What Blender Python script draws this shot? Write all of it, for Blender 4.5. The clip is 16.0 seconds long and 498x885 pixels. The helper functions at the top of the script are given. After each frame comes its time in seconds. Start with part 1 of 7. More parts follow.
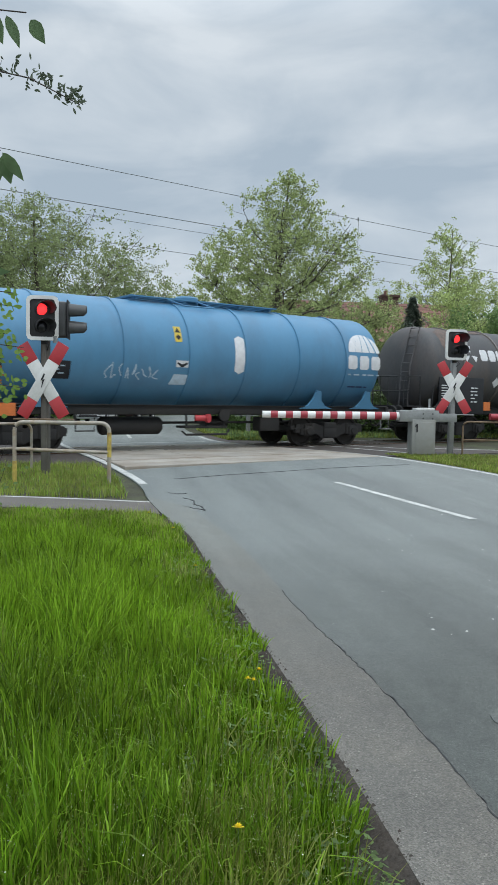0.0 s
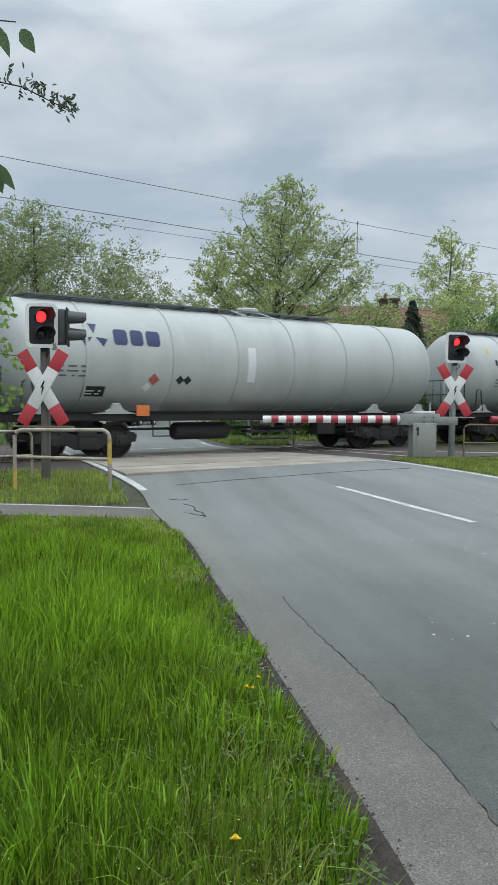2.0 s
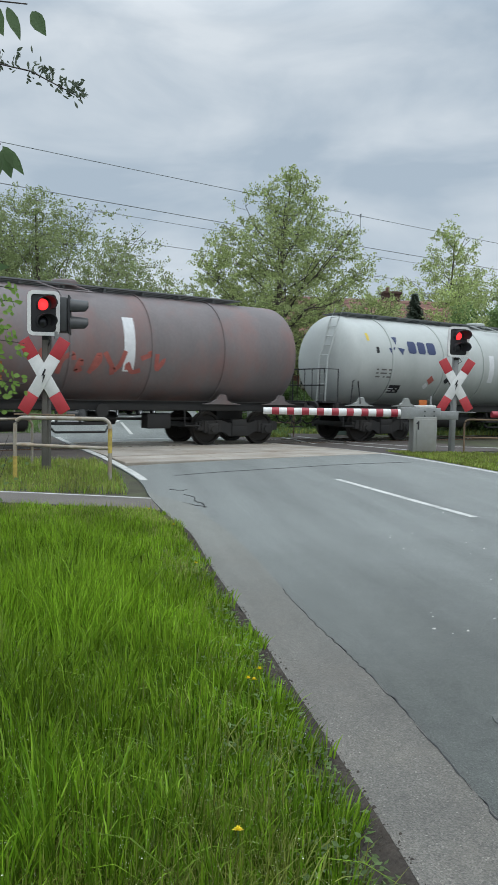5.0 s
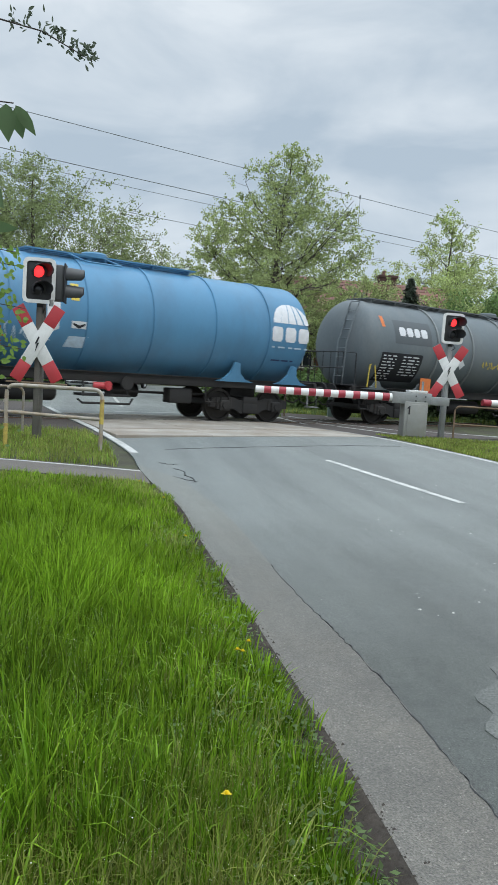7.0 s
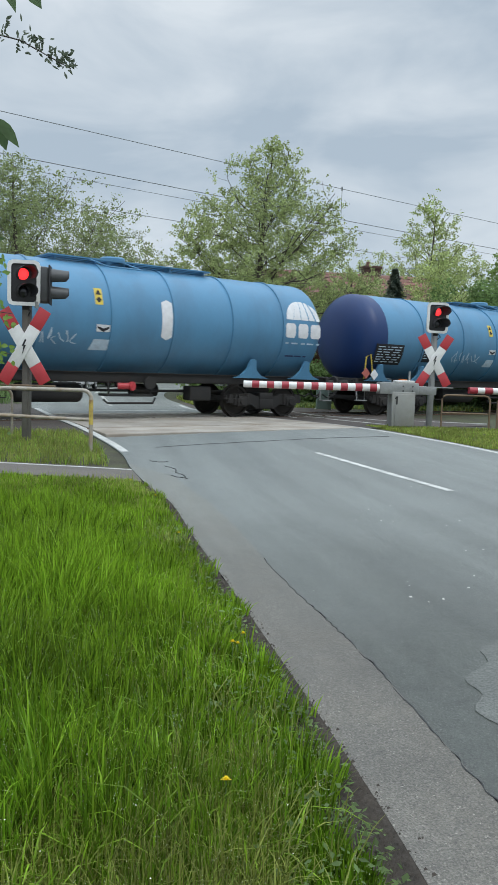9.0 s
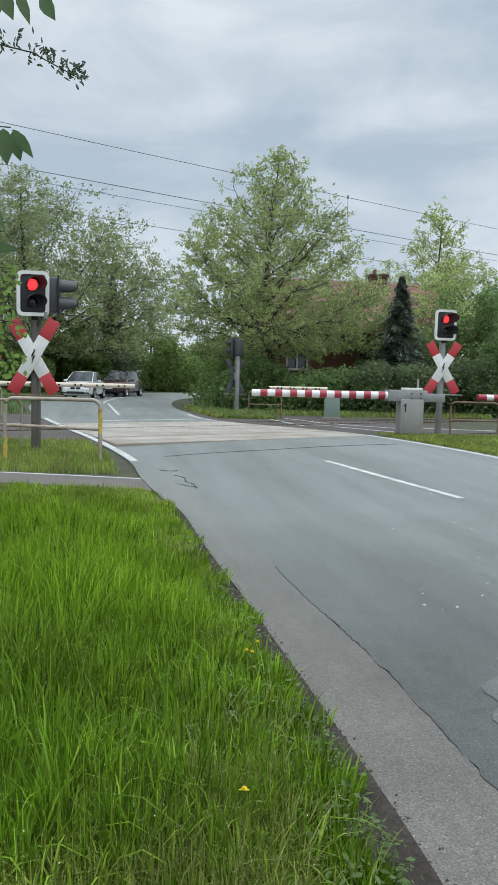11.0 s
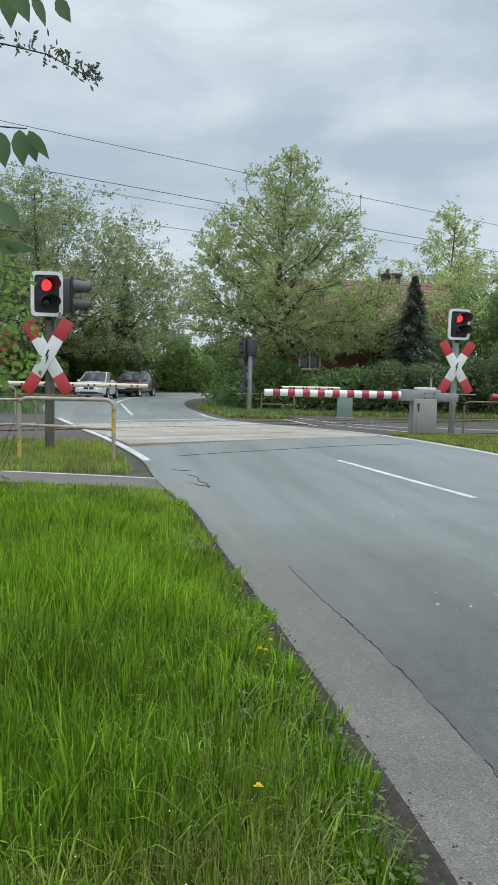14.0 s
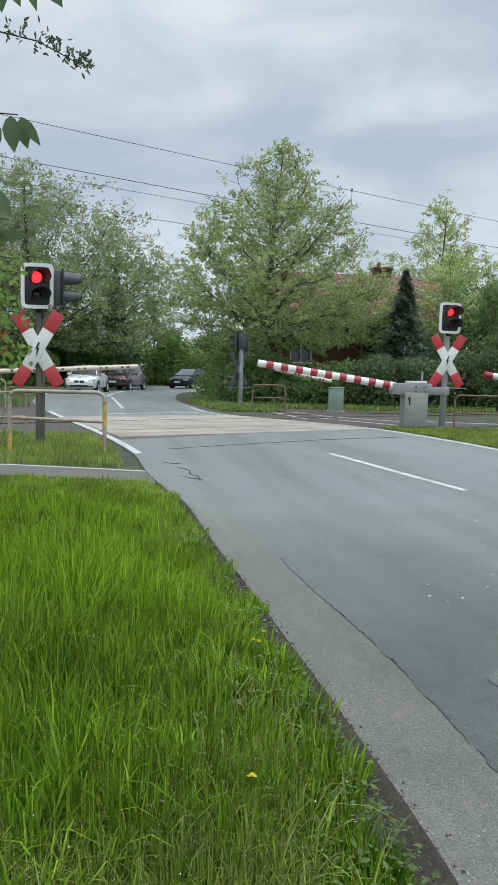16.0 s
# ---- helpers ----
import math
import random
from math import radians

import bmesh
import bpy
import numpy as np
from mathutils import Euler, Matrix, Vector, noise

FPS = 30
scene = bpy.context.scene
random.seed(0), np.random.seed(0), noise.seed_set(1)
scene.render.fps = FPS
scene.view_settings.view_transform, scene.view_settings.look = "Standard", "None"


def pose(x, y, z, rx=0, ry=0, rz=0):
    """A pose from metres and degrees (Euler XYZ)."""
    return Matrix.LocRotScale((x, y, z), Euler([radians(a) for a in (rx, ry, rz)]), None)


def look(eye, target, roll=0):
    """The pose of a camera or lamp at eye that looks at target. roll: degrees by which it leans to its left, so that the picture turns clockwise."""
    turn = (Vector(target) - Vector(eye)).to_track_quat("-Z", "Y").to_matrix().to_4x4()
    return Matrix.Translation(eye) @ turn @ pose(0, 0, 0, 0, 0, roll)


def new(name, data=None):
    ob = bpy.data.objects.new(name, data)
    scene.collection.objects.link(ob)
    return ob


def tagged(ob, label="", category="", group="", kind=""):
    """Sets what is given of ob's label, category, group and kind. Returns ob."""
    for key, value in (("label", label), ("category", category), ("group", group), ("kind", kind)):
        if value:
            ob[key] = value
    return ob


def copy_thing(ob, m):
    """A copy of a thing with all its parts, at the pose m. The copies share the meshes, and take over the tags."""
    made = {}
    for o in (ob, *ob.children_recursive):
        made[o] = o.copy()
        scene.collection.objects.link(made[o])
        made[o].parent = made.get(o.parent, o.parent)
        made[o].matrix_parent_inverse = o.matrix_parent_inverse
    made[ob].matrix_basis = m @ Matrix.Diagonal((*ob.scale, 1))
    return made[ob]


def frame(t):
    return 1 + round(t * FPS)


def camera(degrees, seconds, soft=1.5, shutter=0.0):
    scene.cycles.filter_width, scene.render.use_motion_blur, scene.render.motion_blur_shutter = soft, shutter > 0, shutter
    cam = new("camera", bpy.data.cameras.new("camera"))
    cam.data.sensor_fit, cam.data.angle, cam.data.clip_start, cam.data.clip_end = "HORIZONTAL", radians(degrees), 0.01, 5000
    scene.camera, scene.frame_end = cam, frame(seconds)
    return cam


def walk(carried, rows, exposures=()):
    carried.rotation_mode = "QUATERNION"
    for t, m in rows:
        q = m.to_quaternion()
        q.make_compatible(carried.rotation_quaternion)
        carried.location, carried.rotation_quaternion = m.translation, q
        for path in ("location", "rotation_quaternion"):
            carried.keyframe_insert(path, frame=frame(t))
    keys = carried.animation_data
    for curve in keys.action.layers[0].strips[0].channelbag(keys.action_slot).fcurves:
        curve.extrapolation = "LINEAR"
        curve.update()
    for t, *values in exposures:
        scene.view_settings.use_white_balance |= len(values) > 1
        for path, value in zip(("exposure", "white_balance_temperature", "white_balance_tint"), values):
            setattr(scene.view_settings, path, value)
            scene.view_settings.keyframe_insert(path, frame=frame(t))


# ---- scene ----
cam = camera(35.6, 16.0, 1.1, 0.06)
PATH = [
    (0, (-0.005, 0.011, 1.648), (-0.003, 2.008, 1.539), 0.8),
    (0.5, (0.01, 0.018, 1.651), (0.014, 2.015, 1.544), 0.6),
    (1, (0.017, 0.012, 1.658), (0.019, 2.01, 1.554), 0.6),
    (1.5, (0.019, 0.016, 1.662), (0.018, 2.014, 1.562), 0.4),
    (2, (0.023, 0.027, 1.658), (0.02, 2.025, 1.561), 0.2),
    (2.5, (0.012, 0.033, 1.661), (0.01, 2.031, 1.564), 0.1),
    (3, (0.005, 0.053, 1.654), (0.005, 2.051, 1.557), 0.0),
    (3.5, (0.006, 0.057, 1.653), (0.009, 2.054, 1.551), 0.1),
    (4, (0.012, 0.054, 1.656), (0.015, 2.051, 1.547), 0.2),
    (6.5, (-0.055, 0.031, 1.64), (-0.039, 2.025, 1.488), 3.1),
    (7, (-0.058, 0.027, 1.633), (-0.026, 2.019, 1.46), 3.6),
    (7.5, (-0.043, 0.016, 1.645), (0.013, 2.006, 1.457), 3.6),
    (8, (-0.041, 0.006, 1.628), (0.028, 1.995, 1.434), 3.1),
    (8.5, (-0.043, -0.032, 1.63), (0.026, 1.958, 1.438), 2.4),
    (9, (-0.051, -0.061, 1.652), (0.007, 1.93, 1.466), 1.8),
    (11.5, (-0.083, -0.049, 1.643), (-0.049, 1.944, 1.48), 1.3),
    (12, (-0.087, -0.045, 1.637), (-0.06, 1.948, 1.472), 1.2),
    (12.5, (-0.102, -0.066, 1.646), (-0.083, 1.927, 1.477), 1.3),
    (13, (-0.095, -0.068, 1.643), (-0.085, 1.924, 1.473), 1.2),
    (13.5, (-0.091, -0.059, 1.635), (-0.085, 1.934, 1.468), 1.2),
    (14, (-0.086, -0.068, 1.642), (-0.08, 1.926, 1.477), 1.3),
    (14.5, (-0.086, -0.076, 1.644), (-0.075, 1.918, 1.48), 1.4),
    (15, (-0.098, -0.068, 1.637), (-0.078, 1.925, 1.471), 1.5),
    (15.5, (-0.108, -0.065, 1.634), (-0.082, 1.928, 1.461), 1.4),
    (16, (-0.096, -0.055, 1.625), (-0.066, 1.937, 1.445), 1.4),
]
walk(cam, [(t, look(eye, target, roll)) for t, eye, target, roll in PATH], [(0.0, -0.12), (4.2, -0.12), (6.3, -0.13), (6.6, -0.10), (7.0, 0.03), (7.5, 0.0), (8.0, -0.05), (9.0, -0.05), (11.3, 0.0), (16.0, 0.0)])

# ---- world and light: a bright, evenly overcast spring day ----


def make_world():
    w = bpy.data.worlds.new("overcast_sky")
    scene.world = w
    w.use_nodes = True
    nt = w.node_tree
    nt.nodes.clear()
    N, L = nt.nodes.new, nt.links.new
    out, bg = N("ShaderNodeOutputWorld"), N("ShaderNodeBackground")
    tc, sep = N("ShaderNodeTexCoord"), N("ShaderNodeSeparateXYZ")
    L(tc.outputs["Generated"], sep.inputs[0])
    # clouds: long soft banks, stretched sideways
    mp = N("ShaderNodeMapping")
    mp.inputs["Scale"].default_value = (-1.6, 1.6, 4.2)
    mp.inputs["Location"].default_value = (0.35, 0.2, 0.45)
    L(tc.outputs["Generated"], mp.inputs[0])
    n1 = N("ShaderNodeTexNoise")
    n1.inputs["Scale"].default_value, n1.inputs["Detail"].default_value, n1.inputs["Roughness"].default_value = 2.1, 6, 0.5
    n1.inputs["Distortion"].default_value = 0.4
    L(mp.outputs[0], n1.inputs["Vector"])
    ramp = N("ShaderNodeValToRGB")
    ramp.color_ramp.elements[0].position, ramp.color_ramp.elements[0].color = 0.36, (0.43, 0.52, 0.61, 1)
    ramp.color_ramp.elements[1].position, ramp.color_ramp.elements[1].color = 0.64, (0.72, 0.785, 0.84, 1)
    L(n1.outputs["Fac"], ramp.inputs[0])
    # an overcast sky is about three times brighter overhead than at the horizon
    lift = N("ShaderNodeMapRange")
    lift.inputs["From Min"].default_value, lift.inputs["From Max"].default_value = 0.42, 0.95
    lift.inputs["To Min"].default_value, lift.inputs["To Max"].default_value = 1.0, 3.4
    L(sep.outputs["Z"], lift.inputs["Value"])
    mul = N("ShaderNodeVectorMath")
    mul.operation = "SCALE"
    L(ramp.outputs["Color"], mul.inputs[0])
    L(lift.outputs["Result"], mul.inputs["Scale"])
    sky = N("ShaderNodeTexSky")
    sky.sky_type, sky.sun_disc = "NISHITA", False
    sky.sun_elevation, sky.sun_rotation = radians(58), radians(150)
    sk = N("ShaderNodeVectorMath")
    sk.operation = "SCALE"
    sk.inputs["Scale"].default_value = 0.008
    L(sky.outputs[0], sk.inputs[0])
    add = N("ShaderNodeVectorMath")
    add.operation = "ADD"
    L(mul.outputs[0], add.inputs[0])
    L(sk.outputs[0], add.inputs[1])
    L(add.outputs[0], bg.inputs["Color"])
    bg.inputs["Strength"].default_value = 1.0
    L(bg.outputs[0], out.inputs[0])


make_world()
sun = new("sun", bpy.data.lights.new("sun", "SUN"))
sun.data.energy, sun.data.angle, sun.data.color = 0.9, radians(25), (1.0, 0.97, 0.92)
sun.matrix_world = look((6, -10, 19), (0, 0, 0))


# ---- materials ----
def mat(name, color, rough=0.6, metal=0.0, vary=0.15, scale=6.0, fine=60.0, bump=0.1, dirt=None, dirt_amount=0.0,
        dirt_scale=1.5, spec=0.5, stretch=(1, 1, 1), per_object=0.0, per_island=0.0, emit=0.0, coat=0.0, grain=0.0, grain_scale=110.0):
    """A procedural surface: base colour varied at two scales, stains, fine relief."""
    m = bpy.data.materials.new(name)
    m.use_nodes = True
    nt = m.node_tree
    N, L = nt.nodes.new, nt.links.new
    b = nt.nodes["Principled BSDF"]
    tc, mp = N("ShaderNodeTexCoord"), N("ShaderNodeMapping")
    mp.inputs["Scale"].default_value = stretch
    L(tc.outputs["Object"], mp.inputs[0])
    n1, n2 = N("ShaderNodeTexNoise"), N("ShaderNodeTexNoise")
    n1.inputs["Scale"].default_value, n1.inputs["Detail"].default_value = scale, 5
    n2.inputs["Scale"].default_value, n2.inputs["Detail"].default_value = fine, 3
    L(mp.outputs[0], n1.inputs["Vector"]), L(mp.outputs[0], n2.inputs["Vector"])
    mix = N("ShaderNodeMath")
    mix.operation = "MULTIPLY_ADD"
    L(n2.outputs["Fac"], mix.inputs[0])
    mix.inputs[1].default_value = 0.45
    L(n1.outputs["Fac"], mix.inputs[2])
    rng = N("ShaderNodeMapRange")
    rng.inputs["From Min"].default_value, rng.inputs["From Max"].default_value = 0.42, 1.02
    rng.inputs["To Min"].default_value, rng.inputs["To Max"].default_value = 1 - vary, 1 + vary
    L(mix.outputs[0], rng.inputs["Value"])
    last = rng.outputs["Result"]
    for amount, node, socket in ((per_object, "ShaderNodeObjectInfo", "Random"), (per_island, "ShaderNodeNewGeometry", "Random Per Island")):
        if amount:
            r, k = N(node), N("ShaderNodeMapRange")
            k.inputs["To Min"].default_value, k.inputs["To Max"].default_value = 1 - amount, 1 + amount
            L(r.outputs[socket], k.inputs["Value"])
            mm = N("ShaderNodeMath")
            mm.operation = "MULTIPLY"
            L(last, mm.inputs[0]), L(k.outputs["Result"], mm.inputs[1])
            last = mm.outputs[0]
    if grain:
        g, k, mm = N("ShaderNodeTexNoise"), N("ShaderNodeMapRange"), N("ShaderNodeMath")
        g.inputs["Scale"].default_value, g.inputs["Detail"].default_value, g.inputs["Roughness"].default_value = grain_scale, 4, 0.7
        L(tc.outputs["Object"], g.inputs["Vector"])
        k.inputs["From Min"].default_value, k.inputs["From Max"].default_value = 0.36, 0.64
        k.inputs["To Min"].default_value, k.inputs["To Max"].default_value = 1 - grain, 1 + grain
        L(g.outputs["Fac"], k.inputs["Value"])
        mm.operation = "MULTIPLY"
        L(last, mm.inputs[0]), L(k.outputs["Result"], mm.inputs[1])
        last = mm.outputs[0]
    col = N("ShaderNodeVectorMath")
    col.operation = "SCALE"
    col.inputs[0].default_value = color
    L(last, col.inputs["Scale"])
    base = col.outputs[0]
    if dirt:
        n3, cr, mx = N("ShaderNodeTexNoise"), N("ShaderNodeMapRange"), N("ShaderNodeMix")
        n3.inputs["Scale"].default_value, n3.inputs["Detail"].default_value, n3.inputs["Roughness"].default_value = dirt_scale, 7, 0.65
        L(mp.outputs[0], n3.inputs["Vector"])
        cr.inputs["From Min"].default_value, cr.inputs["From Max"].default_value = 0.45, 0.72
        cr.inputs["To Min"].default_value, cr.inputs["To Max"].default_value = 0.0, dirt_amount
        L(n3.outputs["Fac"], cr.inputs["Value"])
        mx.data_type = "RGBA"
        L(cr.outputs["Result"], mx.inputs["Factor"])
        L(base, mx.inputs["A"])
        mx.inputs["B"].default_value = (*dirt, 1)
        base = mx.outputs["Result"]
    L(base, b.inputs["Base Color"])
    rr = N("ShaderNodeMapRange")
    rr.inputs["To Min"].default_value, rr.inputs["To Max"].default_value = max(0.02, rough - 0.12), min(1, rough + 0.12)
    L(n1.outputs["Fac"], rr.inputs["Value"])
    L(rr.outputs["Result"], b.inputs["Roughness"])
    b.inputs["Metallic"].default_value = metal
    b.inputs["Specular IOR Level"].default_value = spec
    b.inputs["Coat Weight"].default_value = coat
    if bump:
        bp = N("ShaderNodeBump")
        bp.inputs["Strength"].default_value, bp.inputs["Distance"].default_value = bump, 0.02
        L(mix.outputs[0], bp.inputs["Height"])
        L(bp.outputs[0], b.inputs["Normal"])
    if emit:
        b.inputs["Emission Color"].default_value = (*color, 1)
        b.inputs["Emission Strength"].default_value = emit
    return m


def leaf_mat(name, color, vary=0.35, through_light=0.45):
    """Thin leaves: some light passes through them; each leaf has its own tone."""
    m = bpy.data.materials.new(name)
    m.use_nodes = True
    nt = m.node_tree
    N, L = nt.nodes.new, nt.links.new
    b, out = nt.nodes["Principled BSDF"], nt.nodes["Material Output"]
    g, k, n = N("ShaderNodeNewGeometry"), N("ShaderNodeMapRange"), N("ShaderNodeTexNoise")
    tc = N("ShaderNodeTexCoord")
    L(tc.outputs["Object"], n.inputs["Vector"])
    n.inputs["Scale"].default_value, n.inputs["Detail"].default_value = 1.3, 4
    k.inputs["To Min"].default_value, k.inputs["To Max"].default_value = 1 - vary, 1 + vary
    L(g.outputs["Random Per Island"], k.inputs["Value"])
    k2 = N("ShaderNodeMapRange")
    k2.inputs["From Min"].default_value, k2.inputs["From Max"].default_value = 0.3, 0.7
    k2.inputs["To Min"].default_value, k2.inputs["To Max"].default_value = 0.7, 1.3
    L(n.outputs["Fac"], k2.inputs["Value"])
    mm = N("ShaderNodeMath")
    mm.operation = "MULTIPLY"
    L(k.outputs["Result"], mm.inputs[0]), L(k2.outputs["Result"], mm.inputs[1])
    col = N("ShaderNodeVectorMath")
    col.operation = "SCALE"
    col.inputs[0].default_value = color
    L(mm.outputs[0], col.inputs["Scale"])
    L(col.outputs[0], b.inputs["Base Color"])
    b.inputs["Roughness"].default_value = 0.55
    b.inputs["Specular IOR Level"].default_value = 0.3
    tr = N("ShaderNodeBsdfTranslucent")
    L(col.outputs[0], tr.inputs["Color"])
    ms = N("ShaderNodeMixShader")
    ms.inputs[0].default_value = through_light
    L(b.outputs[0], ms.inputs[1]), L(tr.outputs[0], ms.inputs[2])
    L(ms.outputs[0], out.inputs["Surface"])
    return m


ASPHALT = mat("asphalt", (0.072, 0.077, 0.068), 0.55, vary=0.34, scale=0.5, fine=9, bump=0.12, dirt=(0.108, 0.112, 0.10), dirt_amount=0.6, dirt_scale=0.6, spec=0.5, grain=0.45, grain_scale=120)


def far_sheen(upper, lower, start=6.5, end=12.0):
    """Blends the upper colour into the lower one along the road, with a ragged border: the sheen of the far road, put
    into the colour.
    """
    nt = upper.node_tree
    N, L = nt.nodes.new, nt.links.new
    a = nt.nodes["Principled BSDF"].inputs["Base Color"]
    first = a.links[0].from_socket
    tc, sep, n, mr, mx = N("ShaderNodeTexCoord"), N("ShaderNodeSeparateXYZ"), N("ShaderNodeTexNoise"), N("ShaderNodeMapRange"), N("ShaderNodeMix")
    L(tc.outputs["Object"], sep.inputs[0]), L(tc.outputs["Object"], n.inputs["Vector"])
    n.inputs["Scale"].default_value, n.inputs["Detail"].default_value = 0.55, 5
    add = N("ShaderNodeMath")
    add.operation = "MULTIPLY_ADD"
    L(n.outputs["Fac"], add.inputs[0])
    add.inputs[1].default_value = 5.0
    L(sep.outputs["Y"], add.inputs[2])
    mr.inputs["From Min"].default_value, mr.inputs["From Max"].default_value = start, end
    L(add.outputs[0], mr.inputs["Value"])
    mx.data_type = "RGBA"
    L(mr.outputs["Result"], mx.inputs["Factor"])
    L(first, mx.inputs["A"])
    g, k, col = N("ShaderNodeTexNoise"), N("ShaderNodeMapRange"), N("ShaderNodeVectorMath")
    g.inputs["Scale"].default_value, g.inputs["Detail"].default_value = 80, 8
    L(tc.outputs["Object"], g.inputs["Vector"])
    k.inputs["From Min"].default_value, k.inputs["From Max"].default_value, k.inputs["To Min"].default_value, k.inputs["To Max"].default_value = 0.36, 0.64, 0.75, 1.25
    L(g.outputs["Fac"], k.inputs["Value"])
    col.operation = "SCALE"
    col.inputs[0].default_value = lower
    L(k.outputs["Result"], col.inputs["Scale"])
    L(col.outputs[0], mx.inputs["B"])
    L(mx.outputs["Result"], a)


# paler with distance: grazing sky sheen painted into the asphalt colour
far_sheen(ASPHALT, (0.163, 0.175, 0.165))


def weathered(m, stones=0.5, cell=150.0, bright=0.12, streak=0.16, turn=12.0, pit=0.35):
    """Adds single pale and dark stones of the mix, wear in long bands along the road, and a pitted relief."""
    nt = m.node_tree
    N, L = nt.nodes.new, nt.links.new
    b = nt.nodes["Principled BSDF"]
    first = b.inputs["Base Color"].links[0].from_socket
    tc, vo, sep = N("ShaderNodeTexCoord"), N("ShaderNodeTexVoronoi"), N("ShaderNodeSeparateXYZ")
    vo.inputs["Scale"].default_value = cell
    L(tc.outputs["Object"], vo.inputs["Vector"]), L(vo.outputs["Color"], sep.inputs[0])
    tone, pale = N("ShaderNodeMapRange"), N("ShaderNodeMapRange")
    tone.inputs["To Min"].default_value, tone.inputs["To Max"].default_value = 1 - stones, 1 + stones
    L(sep.outputs["X"], tone.inputs["Value"])
    pale.inputs["From Min"].default_value, pale.inputs["From Max"].default_value = 1 - bright, 1.0
    pale.inputs["To Min"].default_value, pale.inputs["To Max"].default_value = 0.0, 1.1
    L(sep.outputs["Y"], pale.inputs["Value"])
    both = N("ShaderNodeMath")
    both.operation = "ADD"
    L(tone.outputs["Result"], both.inputs[0]), L(pale.outputs["Result"], both.inputs[1])
    rot, mp, n, k = N("ShaderNodeMapping"), N("ShaderNodeMapping"), N("ShaderNodeTexNoise"), N("ShaderNodeMapRange")
    rot.inputs["Rotation"].default_value = (0, 0, radians(-turn))
    mp.inputs["Scale"].default_value = (1.0, 0.07, 1.0)
    L(tc.outputs["Object"], rot.inputs[0]), L(rot.outputs[0], mp.inputs[0]), L(mp.outputs[0], n.inputs["Vector"])
    n.inputs["Scale"].default_value, n.inputs["Detail"].default_value, n.inputs["Roughness"].default_value = 1.5, 6, 0.6
    k.inputs["From Min"].default_value, k.inputs["From Max"].default_value = 0.32, 0.68
    k.inputs["To Min"].default_value, k.inputs["To Max"].default_value = 1 - streak, 1 + streak
    L(n.outputs["Fac"], k.inputs["Value"])
    mm, col = N("ShaderNodeMath"), N("ShaderNodeVectorMath")
    mm.operation, col.operation = "MULTIPLY", "SCALE"
    L(both.outputs[0], mm.inputs[0]), L(k.outputs["Result"], mm.inputs[1])
    L(first, col.inputs[0]), L(mm.outputs[0], col.inputs["Scale"])
    L(col.outputs[0], b.inputs["Base Color"])
    bp = N("ShaderNodeBump")
    bp.inputs["Strength"].default_value, bp.inputs["Distance"].default_value = pit, 0.004
    L(vo.outputs["Distance"], bp.inputs["Height"])
    if b.inputs["Normal"].links:
        L(b.inputs["Normal"].links[0].from_socket, bp.inputs["Normal"])
    L(bp.outputs[0], b.inputs["Normal"])


weathered(ASPHALT, 0.28, 210.0, 0.05, 0.2)
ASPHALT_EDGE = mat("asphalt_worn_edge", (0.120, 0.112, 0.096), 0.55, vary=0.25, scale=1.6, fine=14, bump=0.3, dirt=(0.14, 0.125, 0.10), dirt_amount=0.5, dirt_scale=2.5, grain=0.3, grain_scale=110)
# the edge strip gets the same painted sheen towards the crossing
far_sheen(ASPHALT_EDGE, (0.176, 0.180, 0.160), 7.0, 12.5)
weathered(ASPHALT_EDGE, 0.34, 150.0, 0.05, 0.2, 12.0, 0.5)
ASPHALT_PATH = mat("asphalt_path", (0.12, 0.108, 0.094), 0.8, vary=0.3, scale=2, fine=120, bump=0.5, dirt=(0.15, 0.13, 0.11), dirt_amount=0.5)
ASPHALT_BROWN = mat("brown_asphalt_footway", (0.068, 0.056, 0.049), 0.8, vary=0.3, scale=2, fine=120, bump=0.5, dirt=(0.11, 0.092, 0.078), dirt_amount=0.5)
TAR = mat("tar_joint", (0.03, 0.03, 0.03), 0.7, bump=0.4)
PATCH = mat("asphalt_patch", (0.108, 0.113, 0.102), 0.6, vary=0.25, scale=3, fine=30, bump=0.2, grain=0.45, grain_scale=80)
ROADPAINT = mat("road_paint", (0.52, 0.52, 0.49), 0.7, vary=0.2, scale=5, fine=70, bump=0.2, dirt=(0.25, 0.25, 0.24), dirt_amount=0.8, dirt_scale=4, grain=0.2)
SOIL = mat("dark_soil", (0.046, 0.037, 0.029), 0.95, vary=0.5, scale=6, fine=45, bump=1.0)
EARTH = mat("grassy_earth", (0.055, 0.052, 0.03), 0.95, vary=0.5, scale=1.5, fine=25, bump=0.9, dirt=(0.06, 0.09, 0.025), dirt_amount=0.7)
CONCRETE = mat("deck_concrete", (0.335, 0.305, 0.262), 0.75, vary=0.2, scale=1.2, fine=40, bump=0.2, dirt=(0.19, 0.145, 0.10), dirt_amount=0.75, dirt_scale=0.8, per_object=0.1, grain=0.2)
RUSTJOINT = mat("rusty_joint_filling", (0.16, 0.105, 0.07), 0.9, vary=0.35, scale=2.5, fine=30, bump=0.3, dirt=(0.07, 0.055, 0.05), dirt_amount=0.8)
BALLAST = mat("ballast_stone", (0.075, 0.066, 0.058), 0.95, vary=0.4, scale=5, fine=30, bump=0.6, per_island=0.35)
RUST = mat("rusty_steel", (0.11, 0.065, 0.04), 0.75, metal=0.3, vary=0.35, scale=8, bump=0.3)
